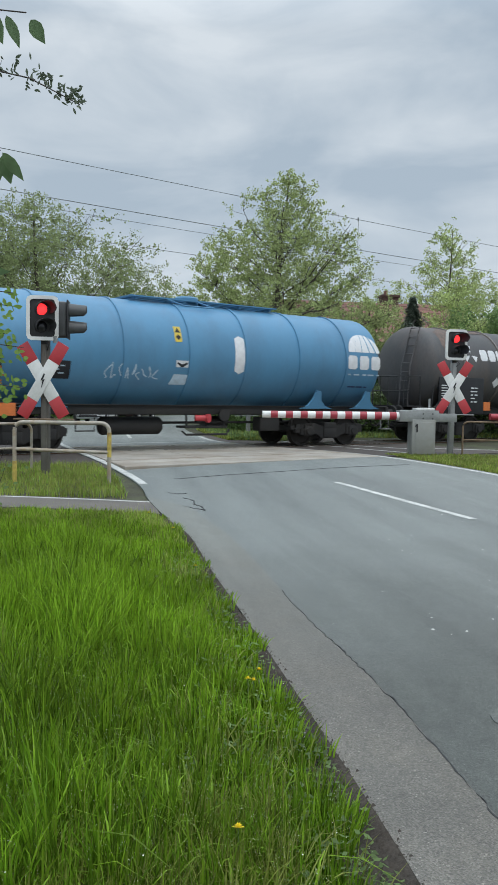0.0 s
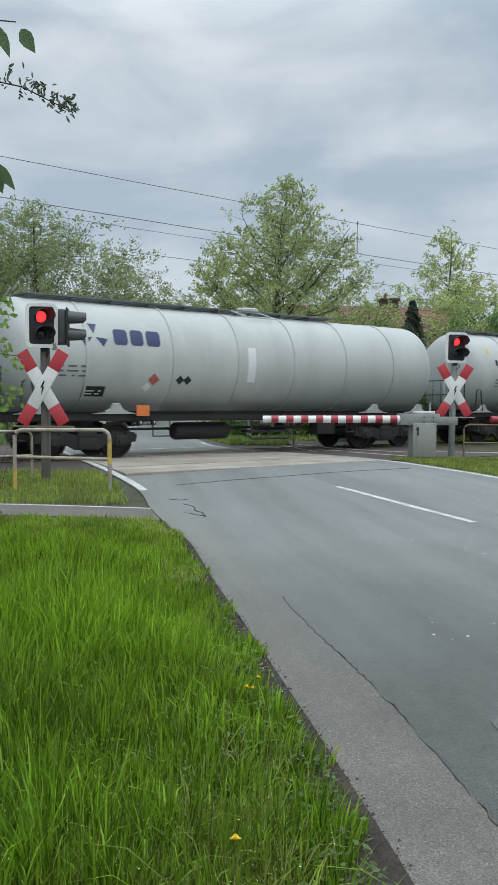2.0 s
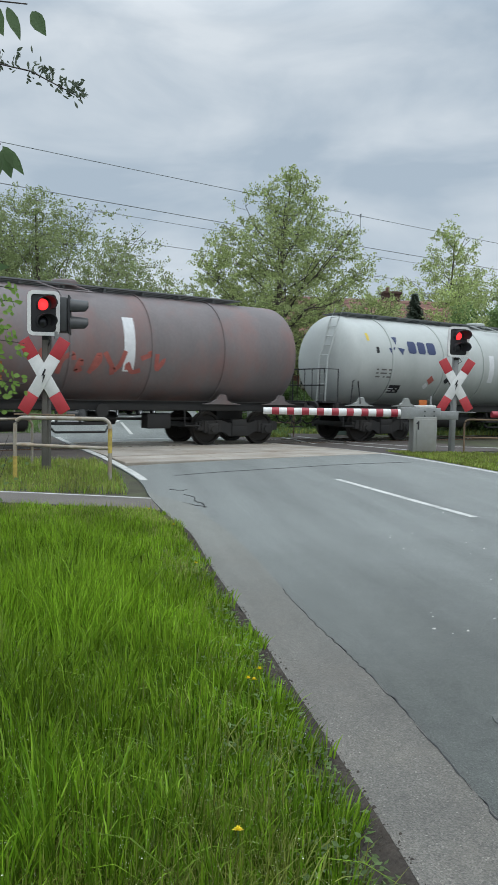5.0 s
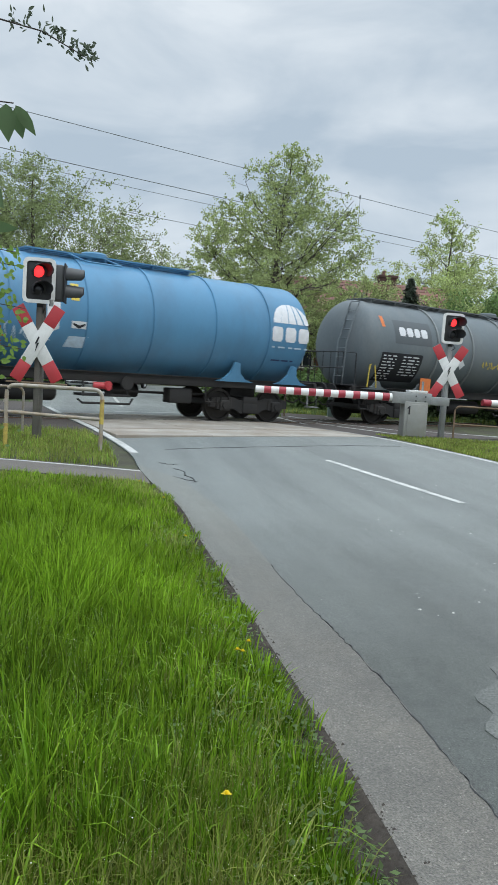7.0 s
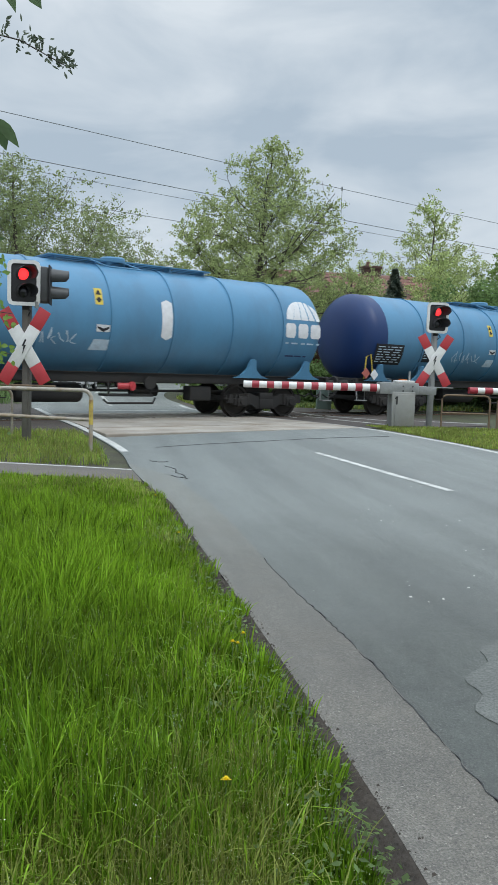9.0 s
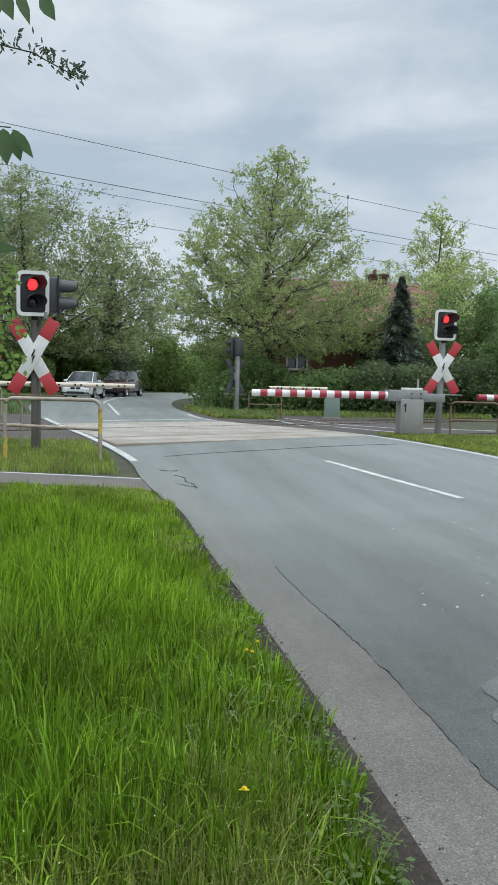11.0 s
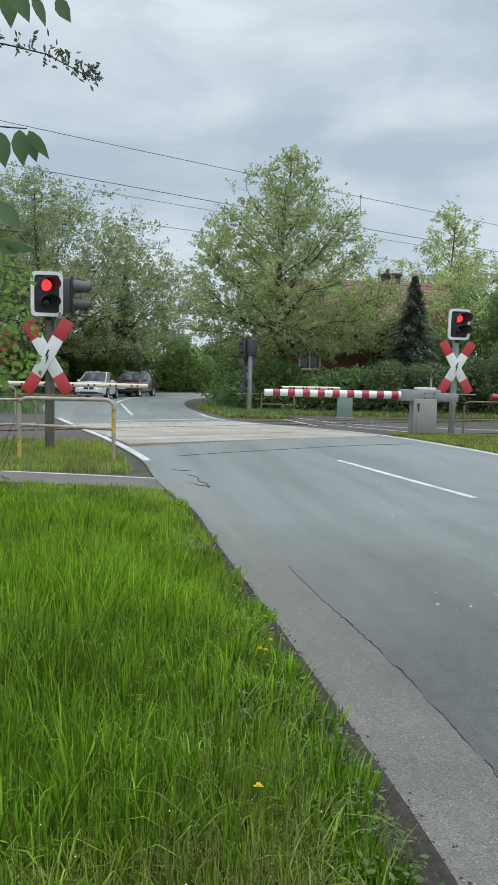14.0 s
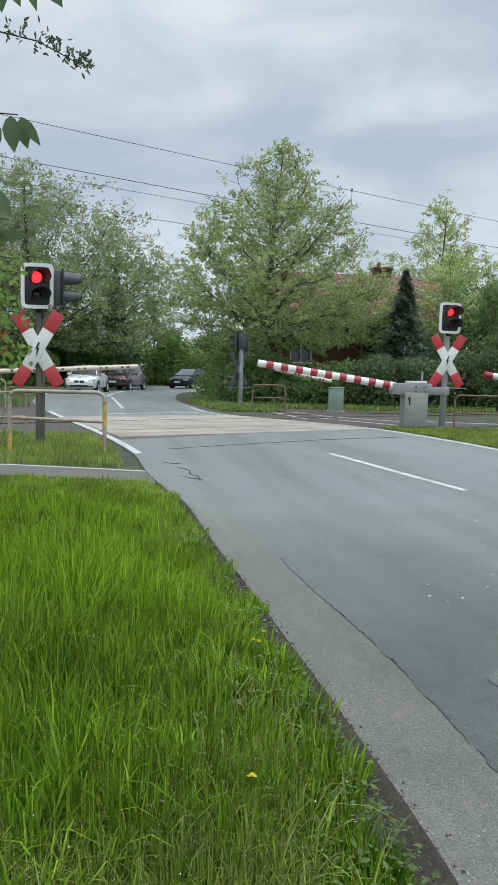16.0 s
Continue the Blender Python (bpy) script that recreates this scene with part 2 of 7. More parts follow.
RAILTOP = mat("polished_rail", (0.45, 0.44, 0.43), 0.28, metal=1.0, vary=0.1, bump=0.05)
GALV = mat("galvanised_steel", (0.31, 0.32, 0.315), 0.5, metal=0.5, vary=0.2, scale=4, fine=50, bump=0.08, dirt=(0.2, 0.19, 0.17), dirt_amount=0.5)
DARKPOLE = mat("weathered_dark_steel", (0.13, 0.122, 0.108), 0.7, metal=0.2, vary=0.25, scale=5, fine=50, bump=0.1, dirt=(0.09, 0.065, 0.045), dirt_amount=0.6)
GREYBOX = mat("grey_cabinet_paint", (0.28, 0.285, 0.265), 0.5, vary=0.1, scale=3, fine=40, bump=0.06, dirt=(0.2, 0.18, 0.14), dirt_amount=0.5, dirt_scale=2.5)
GREENBOX = mat("green_grey_cabinet_paint", (0.19, 0.26, 0.22), 0.55, vary=0.12, scale=3, bump=0.06, dirt=(0.14, 0.14, 0.1), dirt_amount=0.5)
RAILPAINT = mat("worn_white_tube", (0.36, 0.33, 0.28), 0.6, metal=0.1, vary=0.2, scale=6, bump=0.15, dirt=(0.27, 0.17, 0.07), dirt_amount=0.85, dirt_scale=4)
YELLOWTUBE = mat("worn_yellow_tube", (0.52, 0.40, 0.09), 0.6, vary=0.25, scale=7, bump=0.15, dirt=(0.22, 0.13, 0.06), dirt_amount=0.9, dirt_scale=6)
RUSTTUBE = mat("rust_brown_tube", (0.20, 0.14, 0.09), 0.75, metal=0.2, vary=0.3, scale=8, bump=0.2)
WHITE = mat("white_sheet", (0.74, 0.74, 0.72), 0.45, vary=0.07, scale=4, bump=0.03, dirt=(0.42, 0.42, 0.38), dirt_amount=0.4, dirt_scale=3)
RED = mat("red_sheet", (0.50, 0.045, 0.055), 0.45, vary=0.12, scale=4, bump=0.03, dirt=(0.3, 0.06, 0.06), dirt_amount=0.5)
BOOMRED = mat("boom_red", (0.33, 0.03, 0.045), 0.45, vary=0.15, scale=6, bump=0.03)
BOOMCREAM = mat("boom_back_cream", (0.60, 0.52, 0.40), 0.5, vary=0.1, scale=4, bump=0.03)
BLACK = mat("matt_black", (0.018, 0.018, 0.02), 0.6, vary=0.25, scale=6, bump=0.06)
DARKGREY = mat("signal_dark_grey", (0.06, 0.063, 0.065), 0.5, vary=0.2, scale=6, bump=0.06)
LENS_OFF = mat("dark_lens", (0.02, 0.02, 0.024), 0.12, vary=0.1, bump=0.0)
LENS_RED = mat("lit_red_lens", (1.0, 0.035, 0.04), 0.2, vary=0.0, bump=0.0, emit=1.6)
UNDERFRAME = mat("underframe_black", (0.015, 0.0145, 0.014), 0.75, vary=0.35, scale=3, fine=40, bump=0.2, dirt=(0.032, 0.027, 0.022), dirt_amount=0.5)
WHEELSTEEL = mat("wheel_steel", (0.03, 0.026, 0.022), 0.6, metal=0.3, vary=0.3, scale=6, bump=0.15)
ZINC = mat("walkway_grating", (0.17, 0.18, 0.18), 0.6, metal=0.4, vary=0.2, scale=8, bump=0.2)
PANEL = mat("data_panel_black", (0.012, 0.013, 0.016), 0.7, vary=0.2, scale=5, bump=0.03)
MARK = mat("marking_white", (0.66, 0.67, 0.68), 0.6, vary=0.12, scale=8, bump=0.0)
MARK_DIM = mat("chalk_scrawl", (0.45, 0.56, 0.65), 0.8, vary=0.2, scale=8, bump=0.0)
ORANGE = mat("hazard_orange", (0.62, 0.17, 0.04), 0.5, vary=0.12, scale=8, bump=0.0)
YELLOW = mat("warning_yellow", (0.62, 0.47, 0.06), 0.5, vary=0.12, scale=8, bump=0.0)
NAVYMARK = mat("marking_navy", (0.03, 0.045, 0.12), 0.5, vary=0.1, scale=8, bump=0.0)
GRAF_RED = mat("faded_red_scrawl", (0.36, 0.10, 0.08), 0.7, vary=0.3, scale=5, bump=0.0)
GRAF_ORANGE = mat("brownish_orange_paint", (0.36, 0.13, 0.06), 0.7, vary=0.35, scale=4, bump=0.0, dirt=(0.2, 0.09, 0.06), dirt_amount=0.7)
GRAF_GREY = mat("grey_scrawl", (0.13, 0.125, 0.12), 0.8, vary=0.3, scale=5, bump=0.0)
GRAF_PALE = mat("pale_brown_scrawl", (0.40, 0.355, 0.335), 0.7, vary=0.25, scale=3, bump=0.0)
RUSTPATCH = mat("rust_stain", (0.15, 0.108, 0.09), 0.9, vary=0.4, scale=8, bump=0.1, dirt=(0.085, 0.08, 0.078), dirt_amount=1.0, dirt_scale=3.0)
GRAF_BROWN = mat("brown_scrawl", (0.17, 0.12, 0.11), 0.8, vary=0.3, scale=3, bump=0.0)
RUBBER = mat("rubber", (0.02, 0.02, 0.02), 0.8, vary=0.2, bump=0.1)
GLASS = mat("tinted_car_glass", (0.02, 0.026, 0.03), 0.06, vary=0.05, bump=0.0, spec=0.8)
ALLOY = mat("alloy_rim", (0.4, 0.4, 0.41), 0.35, metal=0.9, vary=0.05, bump=0.0)
LAMPGLASS = mat("headlamp_glass", (0.45, 0.47, 0.5), 0.1, vary=0.05, bump=0.0)
CARWHITE = mat("white_car_paint", (0.68, 0.69, 0.70), 0.25, vary=0.03, bump=0.0, coat=0.6)
CARBROWN = mat("dark_brown_car_paint", (0.05, 0.018, 0.02), 0.25, vary=0.05, bump=0.0, coat=0.8)
CARBLACK = mat("black_car_paint", (0.008, 0.009, 0.01), 0.4, vary=0.05, bump=0.0, coat=0.2)
BRICK = mat("red_brick_wall", (0.15, 0.07, 0.05), 0.9, vary=0.3, scale=9, fine=50, bump=0.4, stretch=(1, 1, 3), dirt=(0.12, 0.06, 0.045), dirt_amount=0.6)
DARKBRICK = mat("sooty_chimney_brick", (0.09, 0.05, 0.042), 0.9, vary=0.3, scale=9, fine=50, bump=0.4, stretch=(1, 1, 3))
ROOFTILE = mat("clay_roof_tiles", (0.21, 0.105, 0.082), 0.85, vary=0.25, scale=3, fine=30, bump=0.4, dirt=(0.16, 0.09, 0.07), dirt_amount=0.6, dirt_scale=0.9, per_object=0.15)
DARKWOOD = mat("dark_brown_boards", (0.035, 0.02, 0.016), 0.8, vary=0.3, scale=4, stretch=(6, 6, 1), bump=0.2)
BARK = mat("grey_brown_bark", (0.085, 0.072, 0.058), 0.95, vary=0.4, scale=5, fine=30, bump=0.8, stretch=(1, 1, 0.25))
TWIG = mat("thin_dark_twig", (0.06, 0.05, 0.045), 0.85, vary=0.3, scale=10, bump=0.2)
WIRE = mat("grey_copper_wire", (0.20, 0.22, 0.23), 0.6, metal=0.1, vary=0.1, bump=0.0)
PEBBLE = mat("pale_pebble", (0.5, 0.49, 0.46), 0.8, vary=0.15, scale=20, bump=0.1)
LIME = leaf_mat("lime_tree_leaf", (0.36, 0.425, 0.18), through_light=0.55)
OAKLEAF = leaf_mat("spring_oak_leaf", (0.27, 0.325, 0.145), through_light=0.5)
BIRCHLEAF = leaf_mat("birch_leaf", (0.40, 0.475, 0.19))
HEDGELEAF = leaf_mat("hedge_leaf", (0.18, 0.27, 0.10), through_light=0.6)
DARKLEAF = leaf_mat("dark_shrub_leaf", (0.135, 0.18, 0.085), through_light=0.5)
BRIGHTHEDGE = leaf_mat("bright_hedge_leaf", (0.215, 0.31, 0.10), through_light=0.6)
NEEDLE = leaf_mat("conifer_needles", (0.125, 0.16, 0.12), through_light=0.25)
BROADLEAF = leaf_mat("broad_shaded_leaf", (0.105, 0.165, 0.075))
BUDLEAF = leaf_mat("grey_bud_leaf", (0.085, 0.11, 0.07), through_light=0.25)
NEARLEAF = leaf_mat("near_twig_leaf", (0.20, 0.32, 0.07))
RUSTLEAF = leaf_mat("young_rust_leaf", (0.30, 0.11, 0.04))
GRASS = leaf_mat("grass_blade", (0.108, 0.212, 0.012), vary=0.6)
GRASS_PALE = leaf_mat("pale_grass_blade", (0.27, 0.31, 0.075), vary=0.4)
GRASS_SHORT = leaf_mat("short_grass_blade", (0.23, 0.36, 0.05), vary=0.4)
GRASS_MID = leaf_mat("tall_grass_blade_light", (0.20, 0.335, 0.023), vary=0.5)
GRASS_OLIVE = leaf_mat("olive_matted_blade", (0.21, 0.245, 0.05), vary=0.5)
SEED = mat("pale_seed_head", (0.36, 0.40, 0.24), 0.8, vary=0.15, scale=40, bump=0.0)
DANDELION = mat("dandelion_yellow", (0.85, 0.66, 0.03), 0.7, vary=0.15, scale=40, bump=0.1)
DAISY = mat("small_white_flower", (0.75, 0.75, 0.70), 0.7, vary=0.1, scale=40, bump=0.0)


# ---- mesh building ----
class Shape:
    """Collects faces for one mesh."""

    def __init__(self):
        self.v, self.f = [], []

    def add(self, verts, faces, m=None):
        o = len(self.v)
        self.v += [tuple(m @ Vector(p)) if m else tuple(p) for p in verts]
        self.f += [tuple(o + i for i in q) for q in faces]
        return self

    def box(self, c, s, bevel=0.0, m=None):
        x, y, z = (a / 2 for a in s)
        b = min(bevel, x * 0.8, y * 0.8, z * 0.8)
        mm = (m or Matrix()) @ Matrix.Translation(c)
        if b <= 0:
            vs = [(i * x, j * y, k * z) for i in (-1, 1) for j in (-1, 1) for k in (-1, 1)]
            return self.add(vs, [(0, 1, 3, 2), (4, 6, 7, 5), (0, 4, 5, 1), (2, 3, 7, 6), (0, 2, 6, 4), (1, 5, 7, 3)], mm)
        bm = bmesh.new()
        bmesh.ops.create_cube(bm, size=1.0)
        for v in bm.verts:
            v.co = Vector((v.co.x * 2 * x, v.co.y * 2 * y, v.co.z * 2 * z))
        bmesh.ops.bevel(bm, geom=bm.edges[:], offset=b, segments=2, affect="EDGES", profile=0.5)
        bm.verts.index_update()
        self.add([v.co[:] for v in bm.verts], [[v.index for v in f.verts] for f in bm.faces], mm)
        bm.free()
        return self

    def cone(self, a, b, ra, rb, n=12, caps=True):
        a, b = Vector(a), Vector(b)
        q = (b - a).to_track_quat("Z", "Y").to_matrix()
        vs = []
        for p, r in ((a, ra), (b, rb)):
            vs += [p + q @ Vector((r * math.cos(2 * math.pi * i / n), r * math.sin(2 * math.pi * i / n), 0)) for i in range(n)]
        fs = [(i, (i + 1) % n, n + (i + 1) % n, n + i) for i in range(n)]
        if caps:
            fs += [tuple(range(n - 1, -1, -1)), tuple(range(n, 2 * n))]
        return self.add(vs, fs)

    def tube(self, pts, r, n=8, r_end=None):
        pts = [Vector(p) for p in pts]
        vs, fs, k = [], [], len(pts)
        ref = Vector((0.13, 0.21, 0.97))
        for i, p in enumerate(pts):
            d = (pts[min(i + 1, k - 1)] - pts[max(i - 1, 0)]).normalized()
            s = d.cross(ref if abs(d.dot(ref)) < 0.95 else Vector((1, 0, 0))).normalized()
            t = s.cross(d)
            rr = r if r_end is None else r + (r_end - r) * i / (k - 1)
            vs += [p + rr * (math.cos(2 * math.pi * j / n) * s + math.sin(2 * math.pi * j / n) * t) for j in range(n)]
        for i in range(k - 1):
            fs += [(i * n + j, i * n + (j + 1) % n, (i + 1) * n + (j + 1) % n, (i + 1) * n + j) for j in range(n)]
        fs += [tuple(range(n - 1, -1, -1)), tuple(range((k - 1) * n, k * n))]
        return self.add(vs, fs)

    def lathe(self, profile, n=32, m=None):
        """profile: (along, radius) round the local x axis."""
        vs, fs = [], []
        for x, r in profile:
            vs += [(x, r * math.cos(2 * math.pi * j / n), r * math.sin(2 * math.pi * j / n)) for j in range(n)]
        for i in range(len(profile) - 1):
            fs += [(i * n + j, (i + 1) * n + j, (i + 1) * n + (j + 1) % n, i * n + (j + 1) % n) for j in range(n)]
        return self.add(vs, fs, m)

    def prism(self, poly, depth, m=None):
        """A flat outline in local x, z, with depth along y."""
        n = len(poly)
        vs = [(x, -depth / 2, z) for x, z in poly] + [(x, depth / 2, z) for x, z in poly]
        fs = [tuple(range(n)), tuple(range(2 * n - 1, n - 1, -1))] + [(i, n + i, n + (i + 1) % n, (i + 1) % n) for i in range(n)]
        return self.add(vs, fs, m)

    def mesh(self, name, material, smooth=35):
        me = bpy.data.meshes.new(name)
        me.from_pydata(self.v, [], self.f)
        me.materials.append(material)
        if smooth:
            me.shade_smooth()
            me.set_sharp_from_angle(angle=radians(smooth))
        me.update()
        return me


def part(name, shape, material, parent=None, label="", m=None, smooth=35):
    """One mesh object, under a thing or a part where one is given."""
    me = shape if isinstance(shape, bpy.types.Mesh) else shape.mesh(name, material, smooth)
    ob = new(name, me)
    if parent:
        ob.parent = parent
    if m is not None:
        ob.matrix_basis = m
    if label:
        tagged(ob, label)
    return ob


def thing(name, label, category, m=None, group="", kind=""):
    ob = new(name)
    ob.empty_display_size = 0.2
    if m is not None:
        ob.matrix_basis = m
    return tagged(ob, label, category, group, kind)


def quads_mesh(name, verts, faces, material):
    """A mesh straight from arrays: verts (n, 3), faces (k, 3 or 4)."""
    me = bpy.data.meshes.new(name)
    verts, faces = np.asarray(verts, np.float32), np.asarray(faces, np.int32)
    k, w = faces.shape
    me.vertices.add(len(verts)), me.loops.add(k * w), me.polygons.add(k)
    me.vertices.foreach_set("co", verts.ravel())
    me.loops.foreach_set("vertex_index", faces.ravel())
    me.polygons.foreach_set("loop_start", np.arange(0, k * w, w, dtype=np.int32))
    me.update(calc_edges=True)
    me.materials.append(material)
    return me


# ---- the plan ----
TRACK_ANGLE, TRACK_AWAY, RAIL_Z = radians(35.0), 19.15, 0.25
UX, UY = math.cos(TRACK_ANGLE), math.sin(TRACK_ANGLE)


def on_track(s, d):
    """Plan point s metres along the railway and d metres beyond its middle."""
    return s * UX - (TRACK_AWAY + d) * UY, s * UY + (TRACK_AWAY + d) * UX


def track_pose(s, d, z=RAIL_Z):
    x, y = on_track(s, d)
    return pose(x, y, z, 0, 0, 35.0)


def ground_z(x, y):
    u = min(1.0, max(0.0, (y - 7) / 12))
    return 0.25 * u * u * (3 - 2 * u)


LEFT_EDGE = [(1.6, -30), (1.3, -8), (0.95, -2), (0.75, 1), (0.62, 2.35), (0.4, 3.6), (0.18, 4.73), (-0.02, 5.75), (-0.34, 7.3), (-0.67, 9), (-1.04, 10.1),
             (-1.5, 11.7), (-1.9, 13.4), (-2.88, 16), (-4.45, 19.8), (-6.5, 25.3), (-8.3, 31), (-9.6, 37), (-10.6, 44), (-10.6, 52), (-8, 62), (-2, 71), (10, 79), (40, 88)]
RIGHT_EDGE = [(9.0, -30), (8.7, -8), (8.3, -2), (8.1, 1), (8.0, 2.35), (7.85, 3.6), (7.65, 4.73), (7.45, 5.9), (7.1, 7.5), (6.75, 9.4), (6.4, 11),
              (6.0, 12.6), (5.3, 14.9), (4.5, 17), (2.9, 20.6), (-0.6, 24.9), (-1.9, 30), (-2.9, 35.5), (-3.5, 43), (-3.2, 50), (-0.5, 57), (4, 63.5), (13, 70), (42, 79)]


def refine(line, k=4):
    """A smooth line through the given plan points."""
    p = [Vector(q) for q in line]
    out = []
    for i in range(len(p) - 1):
        a, b, c, d = p[max(i - 1, 0)], p[i], p[i + 1], p[min(i + 2, len(p) - 1)]
        for j in range(k):
            t = j / k
            out.append(0.5 * (2 * b + (c - a) * t + (2 * a - 5 * b + 4 * c - d) * t * t + (3 * b - a - 3 * c + d) * t ** 3))
    return out + [p[-1]]


LEFT_LINE, RIGHT_LINE = refine(LEFT_EDGE), refine(RIGHT_EDGE)


def strip(name, a, b, lift, material, across=1, kind="structure", label="", parent=None, category=""):
    """A surface between two plan lines with as many points, lifted over the ground, with a turned-down rim."""
    s = Shape()
    n = across + 1
    vs = []
    for p, q in zip(a, b):
        for j in range(n):
            c = p.lerp(q, j / across)
            vs.append((c.x, c.y, ground_z(c.x, c.y) + lift))
    fs = [(i * n + j, i * n + j + 1, (i + 1) * n + j + 1, (i + 1) * n + j) for i in range(len(a) - 1) for j in range(across)]
    rim = len(vs)
    for i in range(len(a)):
        for j in (0, across):
            x, y, z = vs[i * n + j]
            vs.append((x, y, z - lift - 0.02))
    for i in range(len(a) - 1):
        fs.append((i * n, (i + 1) * n, rim + 2 * (i + 1), rim + 2 * i))
        fs.append((i * n + across, rim + 2 * i + 1, rim + 2 * (i + 1) + 1, (i + 1) * n + across))
    s.add(vs, fs)
    ob = part(name, s, material, parent)
    return tagged(ob, label, category, "", kind)


def band(line, off0, off1):
    """Two lines beside a plan line, at these distances to its right."""
    a, b = [], []
    for i, p in enumerate(line):
        d = (line[min(i + 1, len(line) - 1)] - line[max(i - 1, 0)]).normalized()
        r = Vector((d.y, -d.x))
        a.append(p + r * off0), b.append(p + r * off1)
    return a, b


def build_ground():
    xs = np.concatenate([np.linspace(-600, -30, 12), np.linspace(-25, 25, 51), np.linspace(30, 600, 12)])
    ys = np.concatenate([np.linspace(-300, -20, 8), np.linspace(-15, 40, 56), np.linspace(45, 900, 20)])
    gx, gy = np.meshgrid(xs, ys)
    u = np.clip((gy - 7) / 12, 0, 1)
    gz = 0.25 * u * u * (3 - 2 * u)
    n, k = gx.shape
    i = np.arange(n * k).reshape(n, k)
    fs = np.stack([i[:-1, :-1], i[:-1, 1:], i[1:, 1:], i[1:, :-1]], -1).reshape(-1, 4)
    ob = new("ground", quads_mesh("ground", np.stack([gx, gy, gz], -1).reshape(-1, 3), fs, EARTH))
    tagged(ob, "grassy earth that runs on under the verge to the horizon", "ground", "", "structure")


def build_road():
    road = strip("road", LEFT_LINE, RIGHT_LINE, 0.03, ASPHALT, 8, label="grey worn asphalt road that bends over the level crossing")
    # older, rougher strip of asphalt along the verge, with an open joint
    near = [p for p in LEFT_LINE if -20 < p.y < 12.2]
    w = [(0.475 + 0.02 * math.sin(p.y * 1.9)) * min(1.0, max(0.03, (12.1 - p.y) / 1.2)) for p in near]
    a = band(near, 0.0, 1.0)
    edge = [p.lerp(q, k) for p, q, k in zip(*a, w)]
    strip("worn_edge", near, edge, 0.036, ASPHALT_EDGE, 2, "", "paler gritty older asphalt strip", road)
    jag = random.Random(8)
    path = refine([p + Vector((jag.uniform(-0.012, 0.012), 0)) for p in refine([p for p in edge if p.y < 6.9], 5)], 3)
    k = 0
    while k < len(path) - 4:
        n = jag.randint(14, 40)
        run = path[k:k + n]
        if len(run) > 3:
            c, d = band(run, 0.0, 0.0)
            for i, (p, q) in enumerate(zip(c, d)):
                h = 0.0043 * min(1.0, 4 * i / n + 0.12, 4 * (len(run) - 1 - i) / n + 0.12) * jag.uniform(0.35, 1.1)
                p += Vector((-h, 0))
                q += Vector((h, 0))
            strip("joint", c, d, 0.0385, TAR, 1, "", "open dark joint", road)
        k += n - 1 + (jag.randint(1, 4) if jag.random() < 0.45 else 0)
    a, b = band(refine([p for p in LEFT_LINE if -12 < p.y < 10.8], 6), -0.21, 0.03)
    rough = random.Random(18)
    for p, q in zip(a, b):
        p += Vector((0.05 * math.sin(p.y * 3.7) + 0.03 * math.sin(p.y * 9.1), 0))
        q += Vector((0.035 * math.sin(q.y * 5.1) * math.sin(q.y * 1.3) + rough.uniform(-0.014, 0.014), 0))
    strip("soil_margin", a, b, 0.034, SOIL, 2, label="strip of dark crumbly soil beside the asphalt")
    # lane markings
    for y0, y1 in ((10.45, 14.0), (-2.5, 1.5)):
        cl = [Vector((3.04 - 1.42 * (y - 10.5) / 3.46, y)) if y > 8 else Vector((4.7 - 0.12 * (y - 1.5), y)) for y in np.linspace(y0, y1, 7)]
        strip("lane_dash", *band(cl, -0.06, 0.06), 0.034, ROADPAINT, 1, "", "", road)
    line = [p for p in LEFT_LINE if 13.0 < p.y < 24.5]
    strip("edge_line", *band(line, 0.02, 0.16), 0.034, ROADPAINT, 1, "", "", road)
    line = [p for p in RIGHT_LINE if 13.2 < p.y < 22.5]
    strip("edge_line", *band(line, -0.22, -0.10), 0.034, ROADPAINT, 1, "", "", road)
    line = [p for p in RIGHT_LINE if 24.6 < p.y < 29.0]
    strip("edge_line", *band(line, -0.22, -0.10), 0.034, ROADPAINT, 1, "", "", road)
    mid = [p.lerp(q, 0.5) for p, q in zip(LEFT_LINE, RIGHT_LINE)]
    line = [p for p in mid if 37.0 < p.y < 53]
    strip("centre_line", *band(line, -0.07, 0.07), 0.034, ROADPAINT, 1, "", "", road)
    line = [p.lerp(q, k) for p, q, k in zip([Vector((-3.6, 24.4))] * 8, [Vector((-6.2, 37.5))] * 8, np.linspace(0.18, 1, 8))]
    strip("centre_line", *band(line, -0.06, 0.06), 0.034, ROADPAINT, 1, "", "", road)
    line = [p for p in LEFT_LINE if 36.0 < p.y < 46]
    strip("edge_line", *band(line, 0.1, 0.22), 0.034, ROADPAINT, 1, "", "", road)
    line = [Vector(on_track(q, 2.35)) for q in np.linspace(9.9, 13.3, 6)]
    strip("stop_line", *band(line, -0.09, 0.09), 0.034, ROADPAINT, 1, "", "", road)
    # paler repair and short cracks
    pts = refine([Vector((1.30, 3.35)), Vector((1.20, 3.55)), Vector((1.30, 3.75)), Vector((1.27, 3.95)), Vector((1.48, 4.2)), Vector((1.52, 4.45)), Vector((1.9, 4.7))], 3)
    strip("repair_patch", pts, [p + Vector((0.5 + 0.9 * math.sin(0.16 * i), 0)) for i, p in enumerate(pts)], 0.035, PATCH, 2, "", "paler asphalt repair", road)
